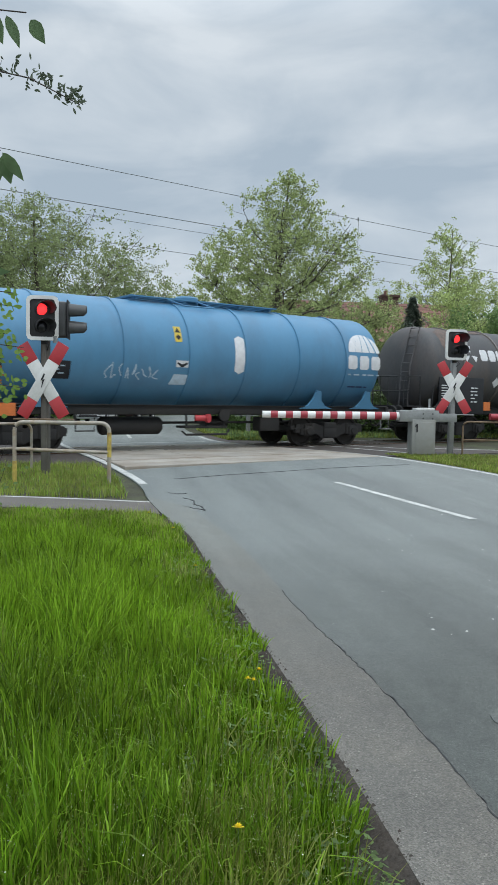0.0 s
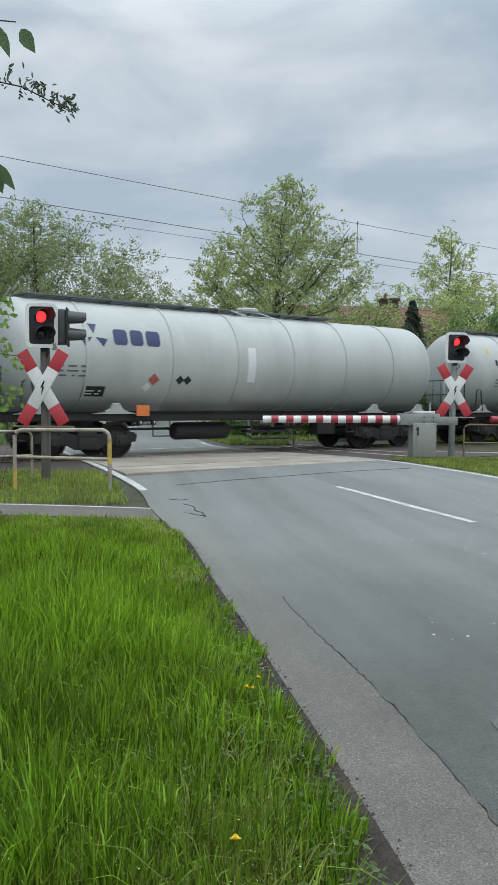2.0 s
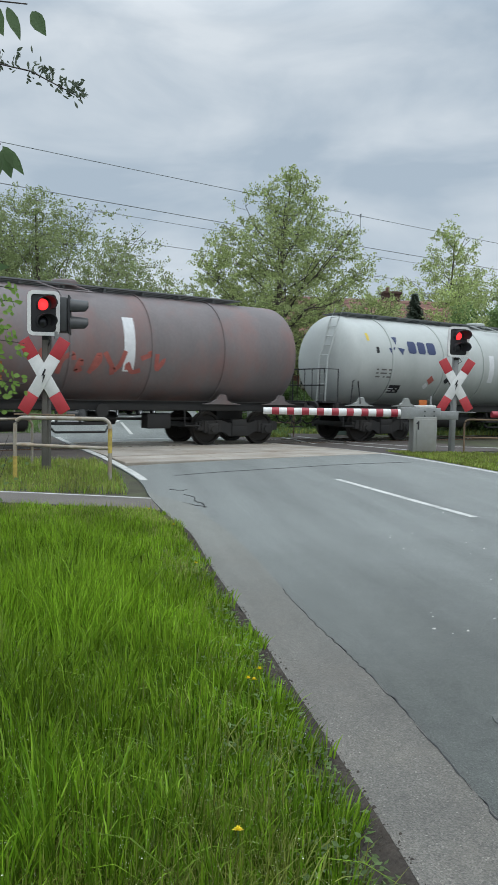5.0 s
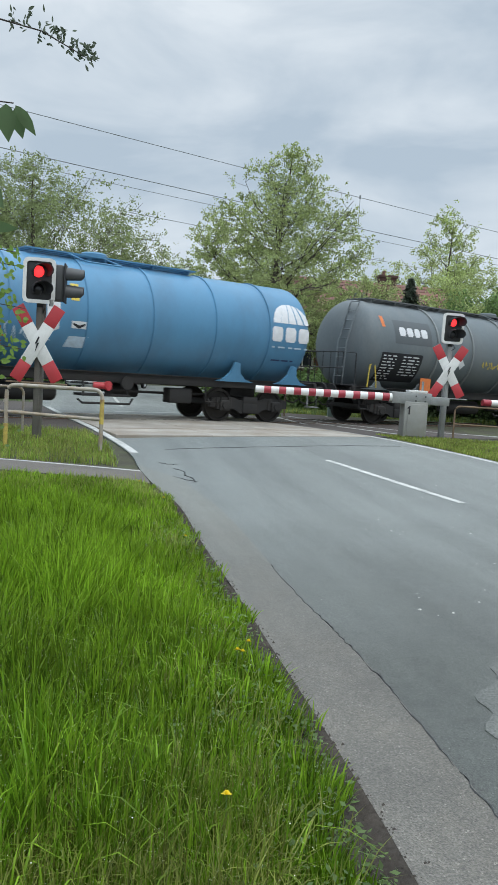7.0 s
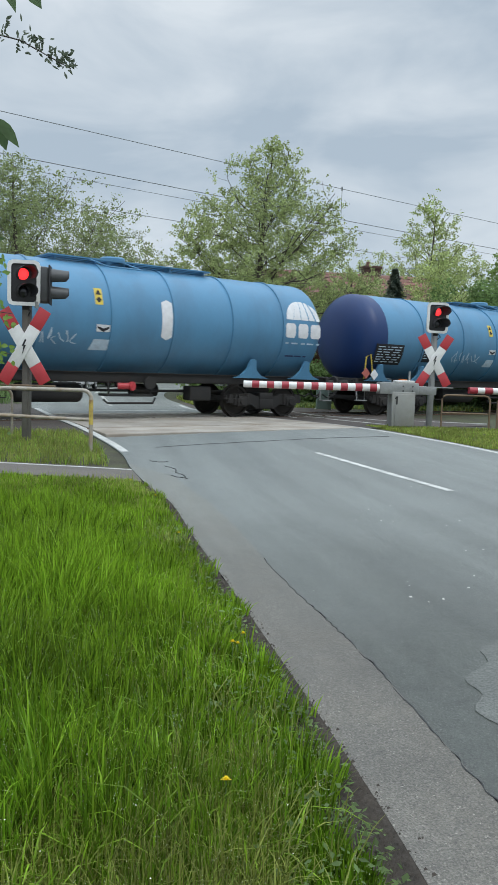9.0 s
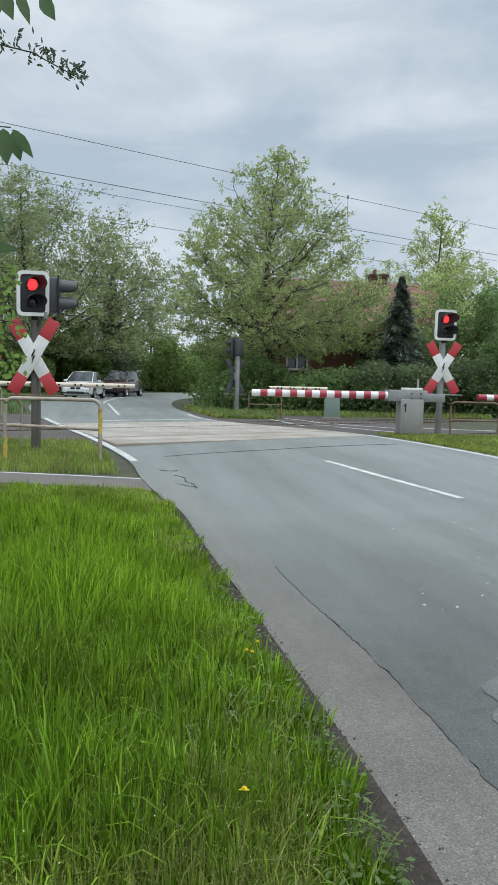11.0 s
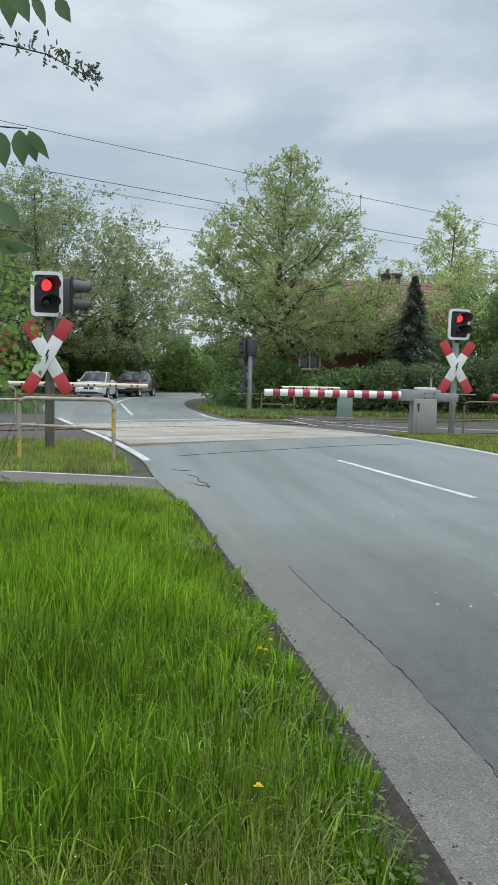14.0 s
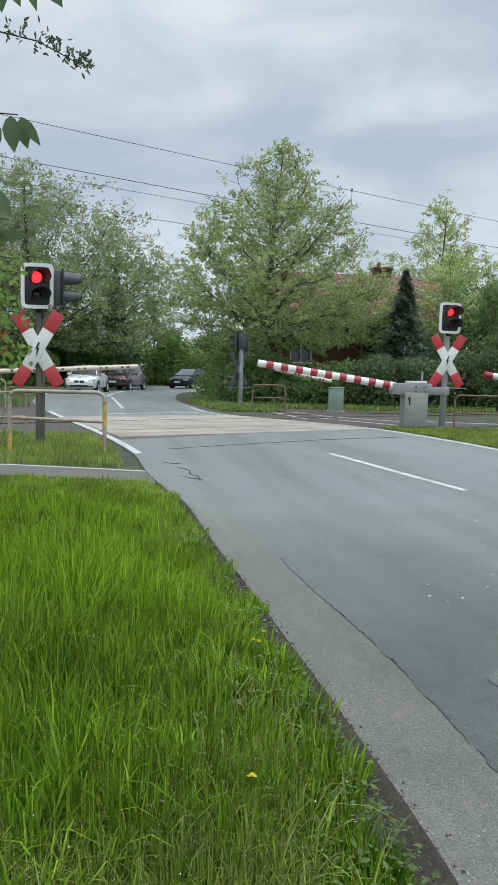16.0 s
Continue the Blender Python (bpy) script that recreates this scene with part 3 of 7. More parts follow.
    for pts in ([(-1.28, 12.45), (-1.1, 12.35), (-0.98, 12.42)], [(-0.95, 11.2), (-0.7, 10.95), (-0.62, 10.95)], [(-1.0, 11.95), (-0.82, 11.7), (-0.78, 11.35), (-0.66, 11.15), (-0.6, 10.8)],
                [(-1.35, 14.1), (-0.5, 14.75), (0.8, 15.6), (2.0, 16.4), (3.6, 17.2)]):
        c = refine([Vector(p) for p in pts], 5)
        a, b = band(c, -0.006, 0.011)
        for i, (p, q) in enumerate(zip(a, b)):
            j = Vector((0.022 * math.sin(i * 3.1), 0.022 * math.cos(i * 2.3)))
            p += j * (0.7 + 0.5 * math.sin(i * 1.7))
            q += j
        strip("crack", a, b, 0.0365, TAR, 1, "", "", road)
    rng = random.Random(5)
    me = None
    for i in range(74):
        y = rng.uniform(2.6, 12)
        x = rng.uniform(1.2, 3.4) + (0 if i % 3 else rng.uniform(-1.2, 0))
        s = Shape()
        k = 7
        r = rng.uniform(0.005, 0.015)
        ring = [(r * rng.uniform(0.6, 1.2) * math.cos(2 * math.pi * j / k), r * rng.uniform(0.6, 1.2) * math.sin(2 * math.pi * j / k)) for j in range(k)]
        s.add([(px, py, 0) for px, py in ring] + [(px * 0.7, py * 0.7, r * 0.35) for px, py in ring],
              [(j, (j + 1) % k, k + (j + 1) % k, k + j) for j in range(k)] + [tuple(range(k, 2 * k))])
        me = s.mesh("road_chip", PEBBLE)
        part("road_chip", me, PEBBLE, road, m=pose(x, y, ground_z(x, y) + 0.03))
    # footpath that leaves the road beside the crossing
    a = [Vector(p) for p in ((-9, 12.4), (-5.5, 12.2), (-3.3, 11.95), (-2.3, 11.8), (-1.45, 11.65))]
    b = [Vector(p) for p in ((-9, 11.2), (-5.5, 11.1), (-3.3, 10.95), (-2.3, 10.8), (-1.2, 10.55))]
    strip("footpath", a, b, 0.026, ASPHALT_PATH, 2, label="narrow dark asphalt footpath joining the road")
    a2 = [p.lerp(q, 0.08) for p, q in zip(a, b)]
    a3 = [p.lerp(q, 0.13) for p, q in zip(a, b)]
    strip("path_line", a2, a3, 0.030, ROADPAINT, 1, "", "", bpy.data.objects["footpath"])
    # footway over the railway, right of the road
    a = [Vector(on_track(s, d)) for s, d in ((13.6, -5.0), (13.75, -3), (13.85, 0), (13.95, 4), (14.0, 7))]
    b = [Vector(on_track(s, d)) for s, d in ((15.6, -5.3), (18.9, -5.4), (19.4, 0), (19.6, 4), (19.8, 7))]
    strip("footway", b, a, 0.02, ASPHALT_BROWN, 2, label="dark asphalt footway beside the road over the railway")
    a = [Vector(on_track(s, d)) for s, d in ((3.2, -4.6), (3.2, 0), (3.2, 6.4))]
    b = [Vector(on_track(s, d)) for s, d in ((6.8, -4.6), (7.8, 0), (9.4, 6.4))]
    tagged(strip("footway", a, b, 0.022, ASPHALT_BROWN, 3), "dark gritty asphalt footway beside the road over the railway", "", "", "structure")
    for pts in ([(0.88, 27.3), (1.38, 25.7), (1.76, 23.95), (2.0, 23.15)], [(1.72, 27.3), (2.2, 26.4), (2.6, 25.3), (3.0, 24.7), (3.6, 24.0), (4.75, 23.0)],
                [(2.36, 23.9), (2.86, 23.46)], [(2.93, 23.1), (3.65, 22.15), (4.35, 21.2)], [(5.6, 23.3), (6.6, 23.0), (7.7, 22.9)]):
        strip("footway_line", *band(refine([Vector(q) for q in pts], 3), -0.05, 0.05), 0.026, ROADPAINT, 1, "", "", bpy.data.objects["footway"])


def rail_profile_mesh(name, s0, s1, material, head_only=False):
    prof = [(-0.036, 0.0), (-0.036, -0.035), (-0.01, -0.05), (-0.01, -0.13), (-0.07, -0.155), (-0.07, -0.17), (0.07, -0.17), (0.07, -0.155), (0.01, -0.13), (0.01, -0.05), (0.036, -0.035), (0.036, 0.0)]
    n = len(prof)
    s = Shape()
    s.add([(s0, y, z) for y, z in prof] + [(s1, y, z) for y, z in prof], [(i, (i + 1) % n, n + (i + 1) % n, n + i) for i in range(n)] + [tuple(range(n)), tuple(range(2 * n - 1, n - 1, -1))])
    return s.mesh(name, material)


def build_railway():
    for d0 in [0.0]:
        tr = thing("railway_track", "rusty steel rails with bright running tops on dark ballast", "railway track", track_pose(0, d0, RAIL_Z + 0.035), kind="structure")
        rail = rail_profile_mesh("rail", -90, 150, RUST)
        for y in (-0.7535, 0.7535):
            r = part("rail", rail, RUST, tr, m=pose(0, y, 0))
            part("running_surface", Shape().box((30, y * 0, 0.002), (240, 0.05, 0.004)), RAILTOP, r, "polished steel running surface")
        sl = Shape().box((0, 0, 0), (0.26, 2.6, 0.16), 0.02).mesh("sleeper", CONCRETE)
        for i in range(150):
            s = -20 + i * 0.6
            if not 3.0 < s < 19.6:
                part("sleeper", sl, CONCRETE, tr, m=pose(s, 0, -0.235))
    # ballast bed: one sheet of stones, clear of the deck
    rng = np.random.default_rng(3)
    s = Shape()
    for a, b in ((-90, 3.2), (19.5, 150)):
        s.add([(a, -2.6, -0.18), (b, -2.6, -0.18), (b, -1.9, -0.02), (a, -1.9, -0.02), (b, 1.9, -0.02), (a, 1.9, -0.02), (b, 2.7, -0.18), (a, 2.7, -0.18)],
              [(0, 1, 2, 3), (3, 2, 4, 5), (5, 4, 6, 7)])
    bed = part("ballast", s, BALLAST, None)
    bed.matrix_basis = track_pose(0, 0, RAIL_Z - 0.02)
    tagged(bed, "bed of dark brown ballast stones under the rails", "ballast", "", "stuff")
    k = 9000
    cx = np.where(rng.random(k) < 0.3, rng.uniform(-14, 3.1, k), rng.uniform(19.6, 45, k))
    cy = rng.uniform(-2.4, 2.5, k)
    r = rng.uniform(0.03, 0.06, k)
    base = np.array([(1, 0, 0), (-0.5, 0.87, 0), (-0.5, -0.87, 0), (0, 0, 0.8)])
    ang = rng.uniform(0, 6.28, k)
    ca, sa = np.cos(ang)[:, None], np.sin(ang)[:, None]
    vx = (base[None, :, 0] * ca - base[None, :, 1] * sa) * r[:, None] + cx[:, None]
    vy = (base[None, :, 0] * sa + base[None, :, 1] * ca) * r[:, None] + cy[:, None]
    vz = base[None, :, 2] * r[:, None] - 0.03 + np.where(np.abs(cy) > 1.9, -0.0, 0)[:, None]
    f = np.array([(0, 1, 3), (1, 2, 3), (2, 0, 3)])
    faces = (np.arange(k)[:, None, None] * 4 + f[None]).reshape(-1, 3)
    st = new("ballast_stones", quads_mesh("ballast_stones", np.stack([vx, vy, vz], -1).reshape(-1, 3), faces, BALLAST))
    st.matrix_basis = track_pose(0, 0, RAIL_Z - 0.02)
    tagged(st, "loose dark ballast stones between the sleepers", "ballast", "", "stuff")
    # crossing deck of long concrete panels
    deck = thing("crossing_deck", "pale worn concrete panels let in between the rails", "crossing deck", track_pose(0, 0, RAIL_Z), kind="structure")
    def ends(d):
        """Where the road's two edges cut a line along the railway."""
        out = []
        for line in (LEFT_LINE, RIGHT_LINE):
            q = [(-p.x * UY + p.y * UX - TRACK_AWAY, p.x * UX + p.y * UY) for p in line if 8 < p.y < 34]
            out.append(float(np.interp(d, [a for a, b in q], [b for a, b in q])))
        return out
    rows = [(-5.12, -4.42), (-4.40, -3.66), (-3.56, -2.72), (-2.70, -1.76), (-1.74, -0.84), (-0.66, 0.66), (0.84, 1.15)]
    rr = random.Random(4)
    for y0, y1 in rows:
        (a0, b0), (a1, b1) = ends(y0), ends(y1)
        cuts = [0.0]
        while (1 - cuts[-1]) * (b0 - a0) > 3.2:
            cuts.append(cuts[-1] + 2.4 / (b0 - a0))
        cuts.append(1.0)
        for f0, f1 in zip(cuts, cuts[1:]):
            g = 0.007
            x = [a0 + 0.18 + (b0 - a0 - 0.36) * f0 + g, a0 + 0.18 + (b0 - a0 - 0.36) * f1 - g, a1 + 0.18 + (b1 - a1 - 0.36) * f1 - g, a1 + 0.18 + (b1 - a1 - 0.36) * f0 + g]
            top, e = 0.042 + rr.uniform(-0.003, 0.003), 0.01
            low = [(x[0], y0, -0.1), (x[1], y0, -0.1), (x[2], y1, -0.1), (x[3], y1, -0.1)]
            mid = [(q, w, top - e) for q, w, _ in low]
            up = [(x[0] + e, y0 + e, top), (x[1] - e, y0 + e, top), (x[2] - e, y1 - e, top), (x[3] + e, y1 - e, top)]
            fs = [(3, 2, 1, 0), (8, 9, 10, 11)]
            for k in range(4):
                j = (k + 1) % 4
                fs += [(k, j, 4 + j, 4 + k), (4 + k, 4 + j, 8 + j, 8 + k)]
            part("panel", Shape().add(low + mid + up, fs), CONCRETE, deck)
    for d, w, m, name, label in ((-0.70, 0.08, TAR, "flangeway", ""), (0.70, 0.08, TAR, "flangeway", ""), (-3.61, 0.10, RUSTJOINT, "joint_filling", "rust-stained filling between the panels")):
        a0, b0 = ends(d)
        part(name, Shape().box(((a0 + b0) / 2, d, -0.02), (b0 - a0 - 0.3, w, 0.112)), m, deck, label)


def build_wires():
    """Wires of a line on tall masts far behind the trees, parallel to the railway."""
    far = 3.6

    def wire(name, d, z, label, r):
        away = (TRACK_AWAY + d) * far - TRACK_AWAY
        top = 1.65 + (z - 1.65) * far
        ob = part(name, Shape().tube([(q, 0, top + 0.9 * ((q - 64) / 110) ** 2) for q in np.linspace(-60, 230, 41)], r, 6), WIRE)
        ob.matrix_basis = track_pose(0, away, 0)
        return tagged(ob, label, "overhead wire", "overhead wires")
    wire("overhead_wire", 0, 7.62, "thin dark upper wire high over the trees", 0.032)
    wire("overhead_wire", 0, 6.64, "thin dark lower wire high over the trees", 0.038)
    wire("overhead_wire", 4.3, 7.45, "thin grey wire behind the others", 0.03)
    wire("overhead_wire", 4.3, 6.66, "thin dark wire behind the others", 0.034)
    q, z0, z1 = 17.7 * far, 1.65 + (6.65 - 1.65) * far, 1.65 + (7.63 - 1.65) * far
    ob = part("wire_spacer", Shape().tube([(q, 0, z0), (q, 0, z1)], 0.03, 6).cone((q, 0, z1 - 0.2), (q, 0, z1 + 0.2), 0.1, 0.1, 8), WIRE)
    ob.matrix_basis = track_pose(0, TRACK_AWAY * (far - 1), 0)
    tagged(ob, "short upright link between two overhead wires", "wire link")
    # tall masts that carry the wires, well outside the view
    for s in (-58, 226):
        t = thing("line_mast", "tall grey steel mast that carries the wires", "mast", track_pose(s, TRACK_AWAY * (far - 1), 0.25), group="line masts")
        part("pole", Shape().cone((0, 0, -0.5), (0, 0, 25.5), 0.4, 0.2, 12), GALV, t)
        for z in (19.5, 23.1):
            part("crossarm", Shape().box((0, 7.5, z + 0.6), (0.3, 17, 0.3), 0.03), GALV, t)


build_ground()
build_road()
build_railway()
build_wires()


# ---- tank wagons ----
TANK_R, TANK_Z, TANK_HALF = 1.46, 2.55, 7.25
TOP = TANK_Z + TANK_R
SPEED = 23.41
CACHE = {}


def cached(key, make):
    if key not in CACHE:
        CACHE[key] = make()
    return CACHE[key]


def on_tank(x0, x1, low, high, lift=0.006, n=8):
    """A patch that lies on the tank's near side, from angle low to high over the horizontal."""
    s = Shape()
    r = TANK_R + lift
    n = max(n, int(abs(high - low) / 4))
    m = max(2, int(abs(x1 - x0) / 0.6) + 1)
    vs = [(x0 + (x1 - x0) * i / m, -r * math.cos(radians(low + (high - low) * j / n)), TANK_Z + r * math.sin(radians(low + (high - low) * j / n))) for i in range(m + 1) for j in range(n + 1)]
    fs = [(i * (n + 1) + j, (i + 1) * (n + 1) + j, (i + 1) * (n + 1) + j + 1, i * (n + 1) + j + 1) for i in range(m) for j in range(n)]
    return s.add(vs, fs)


def on_tank_poly(poly, lift=0.006):
    """A flat outline of (along, arc metres over the middle) laid on the tank's near side."""
    r = TANK_R + lift
    s = Shape()
    fine = []
    for (xa, aa), (xb, ab) in zip(poly, list(poly[1:]) + [poly[0]]):
        m = max(1, int(max(abs(ab - aa), 0.3 * abs(xb - xa)) / 0.09))
        fine += [(xa + (xb - xa) * j / m, aa + (ab - aa) * j / m) for j in range(m)]
    poly = fine
    ring = [(x, -r * math.cos(a / TANK_R), TANK_Z + r * math.sin(a / TANK_R)) for x, a in poly]
    n = len(ring)
    cx, ca = sum(p[0] for p in poly) / n, sum(p[1] for p in poly) / n
    k = 4
    vs = []
    for j in range(k + 1):
        vs += [(cx + (x - cx) * j / k, -r * math.cos((ca + (a - ca) * j / k) / TANK_R), TANK_Z + r * math.sin((ca + (a - ca) * j / k) / TANK_R)) for x, a in poly]
    return s.add(vs, [(j * n + i, j * n + (i + 1) % n, (j + 1) * n + (i + 1) % n, (j + 1) * n + i) for j in range(k) for i in range(n)])


def rect(x0, x1, a0, a1):
    return [(x0, a0), (x1, a0), (x1, a1), (x0, a1)]


def tank_profile(a, b, left, right):
    """Outline of the barrel from a to b, with a dished end where asked."""
    p = []
    if left:
        p += [(a, 0.001)] + [(a + 0.62 * (1 - math.cos(t)), TANK_R * min(1.0, math.sin(t) ** 0.8)) for t in np.linspace(0.02, math.pi / 2, 10)]
    else:
        p += [(a, TANK_R)]
    if right:
        p += [(b - 0.62 * (1 - math.cos(t)), TANK_R * min(1.0, math.sin(t) ** 0.8)) for t in np.linspace(math.pi / 2, 0.02, 10)] + [(b, 0.001)]
    else:
        p += [(b, TANK_R)]
    return p


def bogie_meshes():
    frame_ = Shape()
    for y in (-1.0, 1.0):
        frame_.prism([(-1.35, 0.42), (-1.3, 0.66), (-0.6, 0.7), (-0.35, 0.62), (0.35, 0.62), (0.6, 0.7), (1.3, 0.66), (1.35, 0.42), (1.0, 0.4), (0.5, 0.36), (0.3, 0.24), (-0.3, 0.24), (-0.5, 0.36), (-1.0, 0.4)], 0.12, Matrix.Translation((0, y, 0)))
        for x in (-0.9, 0.9):
            frame_.box((x, y * 1.06, 0.46), (0.34, 0.2, 0.3), 0.04)
            frame_.cone((x, y * 1.02, 0.46), (x, y * 1.2, 0.46), 0.12, 0.1, 12)
            for k in (-0.2, 0.2):
                frame_.cone((x + k, y * 1.05, 0.36), (x + k, y * 1.05, 0.68), 0.07, 0.07, 8)
        frame_.box((0, y, 0.4), (0.5, 0.2, 0.3), 0.03)
    frame_.box((0, 0, 0.62), (0.5, 2.2, 0.2), 0.03)
    for x in (-1.35, 1.35):
        frame_.box((x, 0, 0.55), (0.1, 2.0, 0.14), 0.02)
    wheel = Shape()
    for y in (-1, 1):
        m = pose(0, y * 0.75, 0.46, 0, 0, 90)
        wheel.lathe([(-0.07 * 1, 0.02), (-0.07, 0.12), (-0.02, 0.16), (-0.02, 0.37), (-0.065, 0.39), (-0.065, 0.455), (0.05 * 1, 0.46), (0.065, 0.455), (0.065, 0.39), (0.02, 0.37), (0.02, 0.16), (0.07, 0.12), (0.07, 0.02)], 28, m)
        wheel.lathe([(-y * 0.07, 0.46), (-y * 0.072, 0.488), (-y * 0.04, 0.485), (-y * 0.03, 0.46)], 28, m)
    wheel.cone((0, -0.95, 0.46), (0, 0.95, 0.46), 0.08, 0.08, 12)
    return frame_.mesh("bogie_frame", UNDERFRAME), wheel.mesh("wheelset", WHEELSTEEL)


def tank_wagon(style):
    """One four-axle tank wagon, its near side towards local -y, standing on the rails."""
    st = STYLES[style]
    w = thing("tank_wagon", st["label"], "tank wagon", group="tank wagons of the goods train")
    body = st["body"]
    h = TANK_HALF - st.get("short", 0.0)
    q = st.get("short", 0.0)
    left_cap = st.get("left_cap")
    a = -h + (0.95 if left_cap else 0)
    tank = part("tank", Shape().lathe(tank_profile(a, h, not left_cap, True), 56, pose(0, 0, TANK_Z)), body, w)
    if left_cap:
        part("end_cap", Shape().lathe(tank_profile(-h, a, True, False), 56, pose(0, 0, TANK_Z)), left_cap, w, "dark navy painted tank end")
    for x in st["bands"]:
        b = Shape().lathe([(x - 0.035, TANK_R - 0.01), (x - 0.03, TANK_R + st["rib"]), (x + 0.03, TANK_R + st["rib"]), (x + 0.035, TANK_R - 0.01)], 48, pose(0, 0, TANK_Z))
        part("tank_band", b, st.get("band", body), w)
    # saddles at both ends
    for sx in (-1, 1):
        for x0 in (6.45 - q, 4.45 - q):
            s = Shape().prism([(-0.62, 0.0), (0.62, 0.0), (0.34, 0.14), (0.16, 0.4), (0.1, 0.86), (-0.08, 0.9), (-0.17, 0.45), (-0.36, 0.14)], 0.07, pose(sx * x0, -1.21, 1.14, 12, 0, 0) @ Matrix.Diagonal((sx, 1, 0.62 if style[:4] == "blue" else 0.3, 1)))
            part("saddle", s, st["saddle"], w)
    # underframe
    u = Shape()
    for y in (-1.12, 1.12):
        u.box((0, y, 1.08), (14.9, 0.12, 0.24), 0.015)
        u.box((0, y * 1.02, 1.2), (14.9, 0.2, 0.02))
    for x in (-7.4, -5.2, -2.6, 0, 2.6, 5.2, 7.4):
        u.box((x, 0, 1.06), (0.2, 2.3, 0.22), 0.01)
    u.box((0, 0, 1.05), (14.6, 0.5, 0.24), 0.01)
    for x in (-5.2, 5.2):
        u.box((x, 0, 0.86), (0.9, 1.0, 0.3), 0.03)
    part("underframe", cached("underframe", lambda: u.mesh("underframe", UNDERFRAME)), UNDERFRAME, w, m=Matrix.Diagonal(((7.4 - q) / 7.4, 1, 1, 1)))
    e = Shape()
    e.lathe([(-0.9, 0.02), (-0.86, 0.2), (-0.8, 0.24), (0.8, 0.24), (0.86, 0.2), (0.9, 0.02)], 18, pose(-1.7, -0.75, 0.66))
    e.lathe([(-0.4, 0.02), (-0.4, 0.18), (0.4, 0.18), (0.4, 0.02)], 14, pose(1.5, 0.2, 0.72))
    e.box((2.6, -0.9, 0.68), (0.7, 0.4, 0.4), 0.04)
    e.box((0.35, -1.0, 0.62), (1.35, 0.5, 0.06), 0.01)
    for x in (-0.25, 0.35, 0.95):
        e.tube([(x, -1.15, 1.0), (x, -1.2, 0.62)], 0.03, 8)
    e.tube([(-0.4, -1.2, 0.52), (-0.3, -1.25, 0.42), (1.0, -1.25, 0.42), (1.1, -1.2, 0.55)], 0.03, 8)
    e.tube([(-4, -0.5, 0.72), (4, -0.5, 0.72)], 0.035, 8)
    for x in (-3.4, 3.3):
        e.tube([(x, -1.2, 1.0), (x, -1.22, 0.55), (x + 0.5, -1.22, 0.55), (x + 0.5, -1.2, 1.0)], 0.022, 6)
    e.cone((0.9, -1.22, 0.95), (0.9, -1.3, 0.95), 0.17, 0.17, 16)
    part("brake_gear", cached("brake_gear", lambda: e.mesh("brake_gear", UNDERFRAME)), UNDERFRAME, w, "black brake cylinder, pipes and outlet valves")
    part("outlet_pipe", Shape().tube([(0.0, -1.2, 0.86), (0.35, -1.32, 0.86)], 0.085, 12).cone((0.33, -1.3, 0.86), (0.36, -1.36, 0.86), 0.12, 0.12, 14), RED if style in ("blue", "blue_mid", "grey") else DARKGREY, w)
    # bogies
    fr, wh = cached("bogie", bogie_meshes)
    for x in (-5.15 + q, 5.15 - q):
        b = part("bogie", fr, UNDERFRAME, w, m=pose(x, 0, 0))
        for k in (-0.9, 0.9):
            part("wheelset", wh, WHEELSTEEL, b, m=pose(k, 0, 0))
    # buffers, couplings, steps
    for sx in (-1, 1):
        for y in (-0.875, 0.875):
            s = Shape().lathe([(0, 0.02), (0, 0.17), (0.06, 0.17), (0.08, 0.11), (0.3, 0.1), (0.32, 0.085), (0.53, 0.085), (0.54, 0.2), (0.58, 0.225), (0.6, 0.2), (0.61, 0.02)], 18, pose(sx * (7.44 - q), y, 1.04, 0, 0, 0 if sx > 0 else 180))
            part("buffer", s, UNDERFRAME, w)
        s = Shape().tube([(sx * (7.45 - q), 0, 1.0), (sx * (7.75 - q), 0, 0.9), (sx * (8.0 - q), 0, 0.86)], 0.05, 8)
        for y in (-0.35, 0.35):
            s.tube([(sx * (7.45 - q), y, 0.9), (sx * (7.6 - q), y, 0.62), (sx * (7.85 - q), y * 0.9, 0.55), (sx * (8.0 - q), y * 0.8, 0.66)], 0.025, 6)
        part("coupling", s, UNDERFRAME, w)
        s = Shape().tube([(sx * 7.2, -1.25, 1.0), (sx * 7.2, -1.3, 0.5), (sx * 6.85, -1.3, 0.5), (sx * 6.85, -1.25, 1.0)], 0.022, 6).box((sx * 7.02, -1.3, 0.51), (0.36, 0.22, 0.03))
        part("step", s, st.get("step", UNDERFRAME), w)
        part("end_beam", Shape().box((sx * (7.4 - q), 0, 1.05), (0.12, 2.5, 0.34), 0.02), UNDERFRAME, w)
    part("grab_handle", Shape().tube([(-6.9, -1.28, 1.2), (-6.85, -1.3, 1.9), (-6.65, -1.3, 2.0), (-6.5, -1.28, 1.2)], 0.02, 6), st.get("handle", BLACK), w)
    # end platform with railing
    if st.get("platform"):
        s = Shape().box((-7.55, 0, 1.24), (0.75, 2.3, 0.04))
        for y in (-1.12, 1.12):
            s.tube([(-7.85, y, 1.25), (-7.85, y, 2.25), (-7.3, y, 2.25), (-7.3, y, 1.25)], 0.022, 6)
        for z in (1.75, 2.25):
            s.tube([(-7.85, -1.12, z), (-7.85, 1.12, z)], 0.02, 6)
        for y in np.linspace(-0.9, 0.9, 6):
            s.tube([(-7.85, y, 1.25), (-7.85, y, 2.25)], 0.012, 6)
        part("end_platform", s, BLACK, w, "black platform with railing")
        s = Shape()
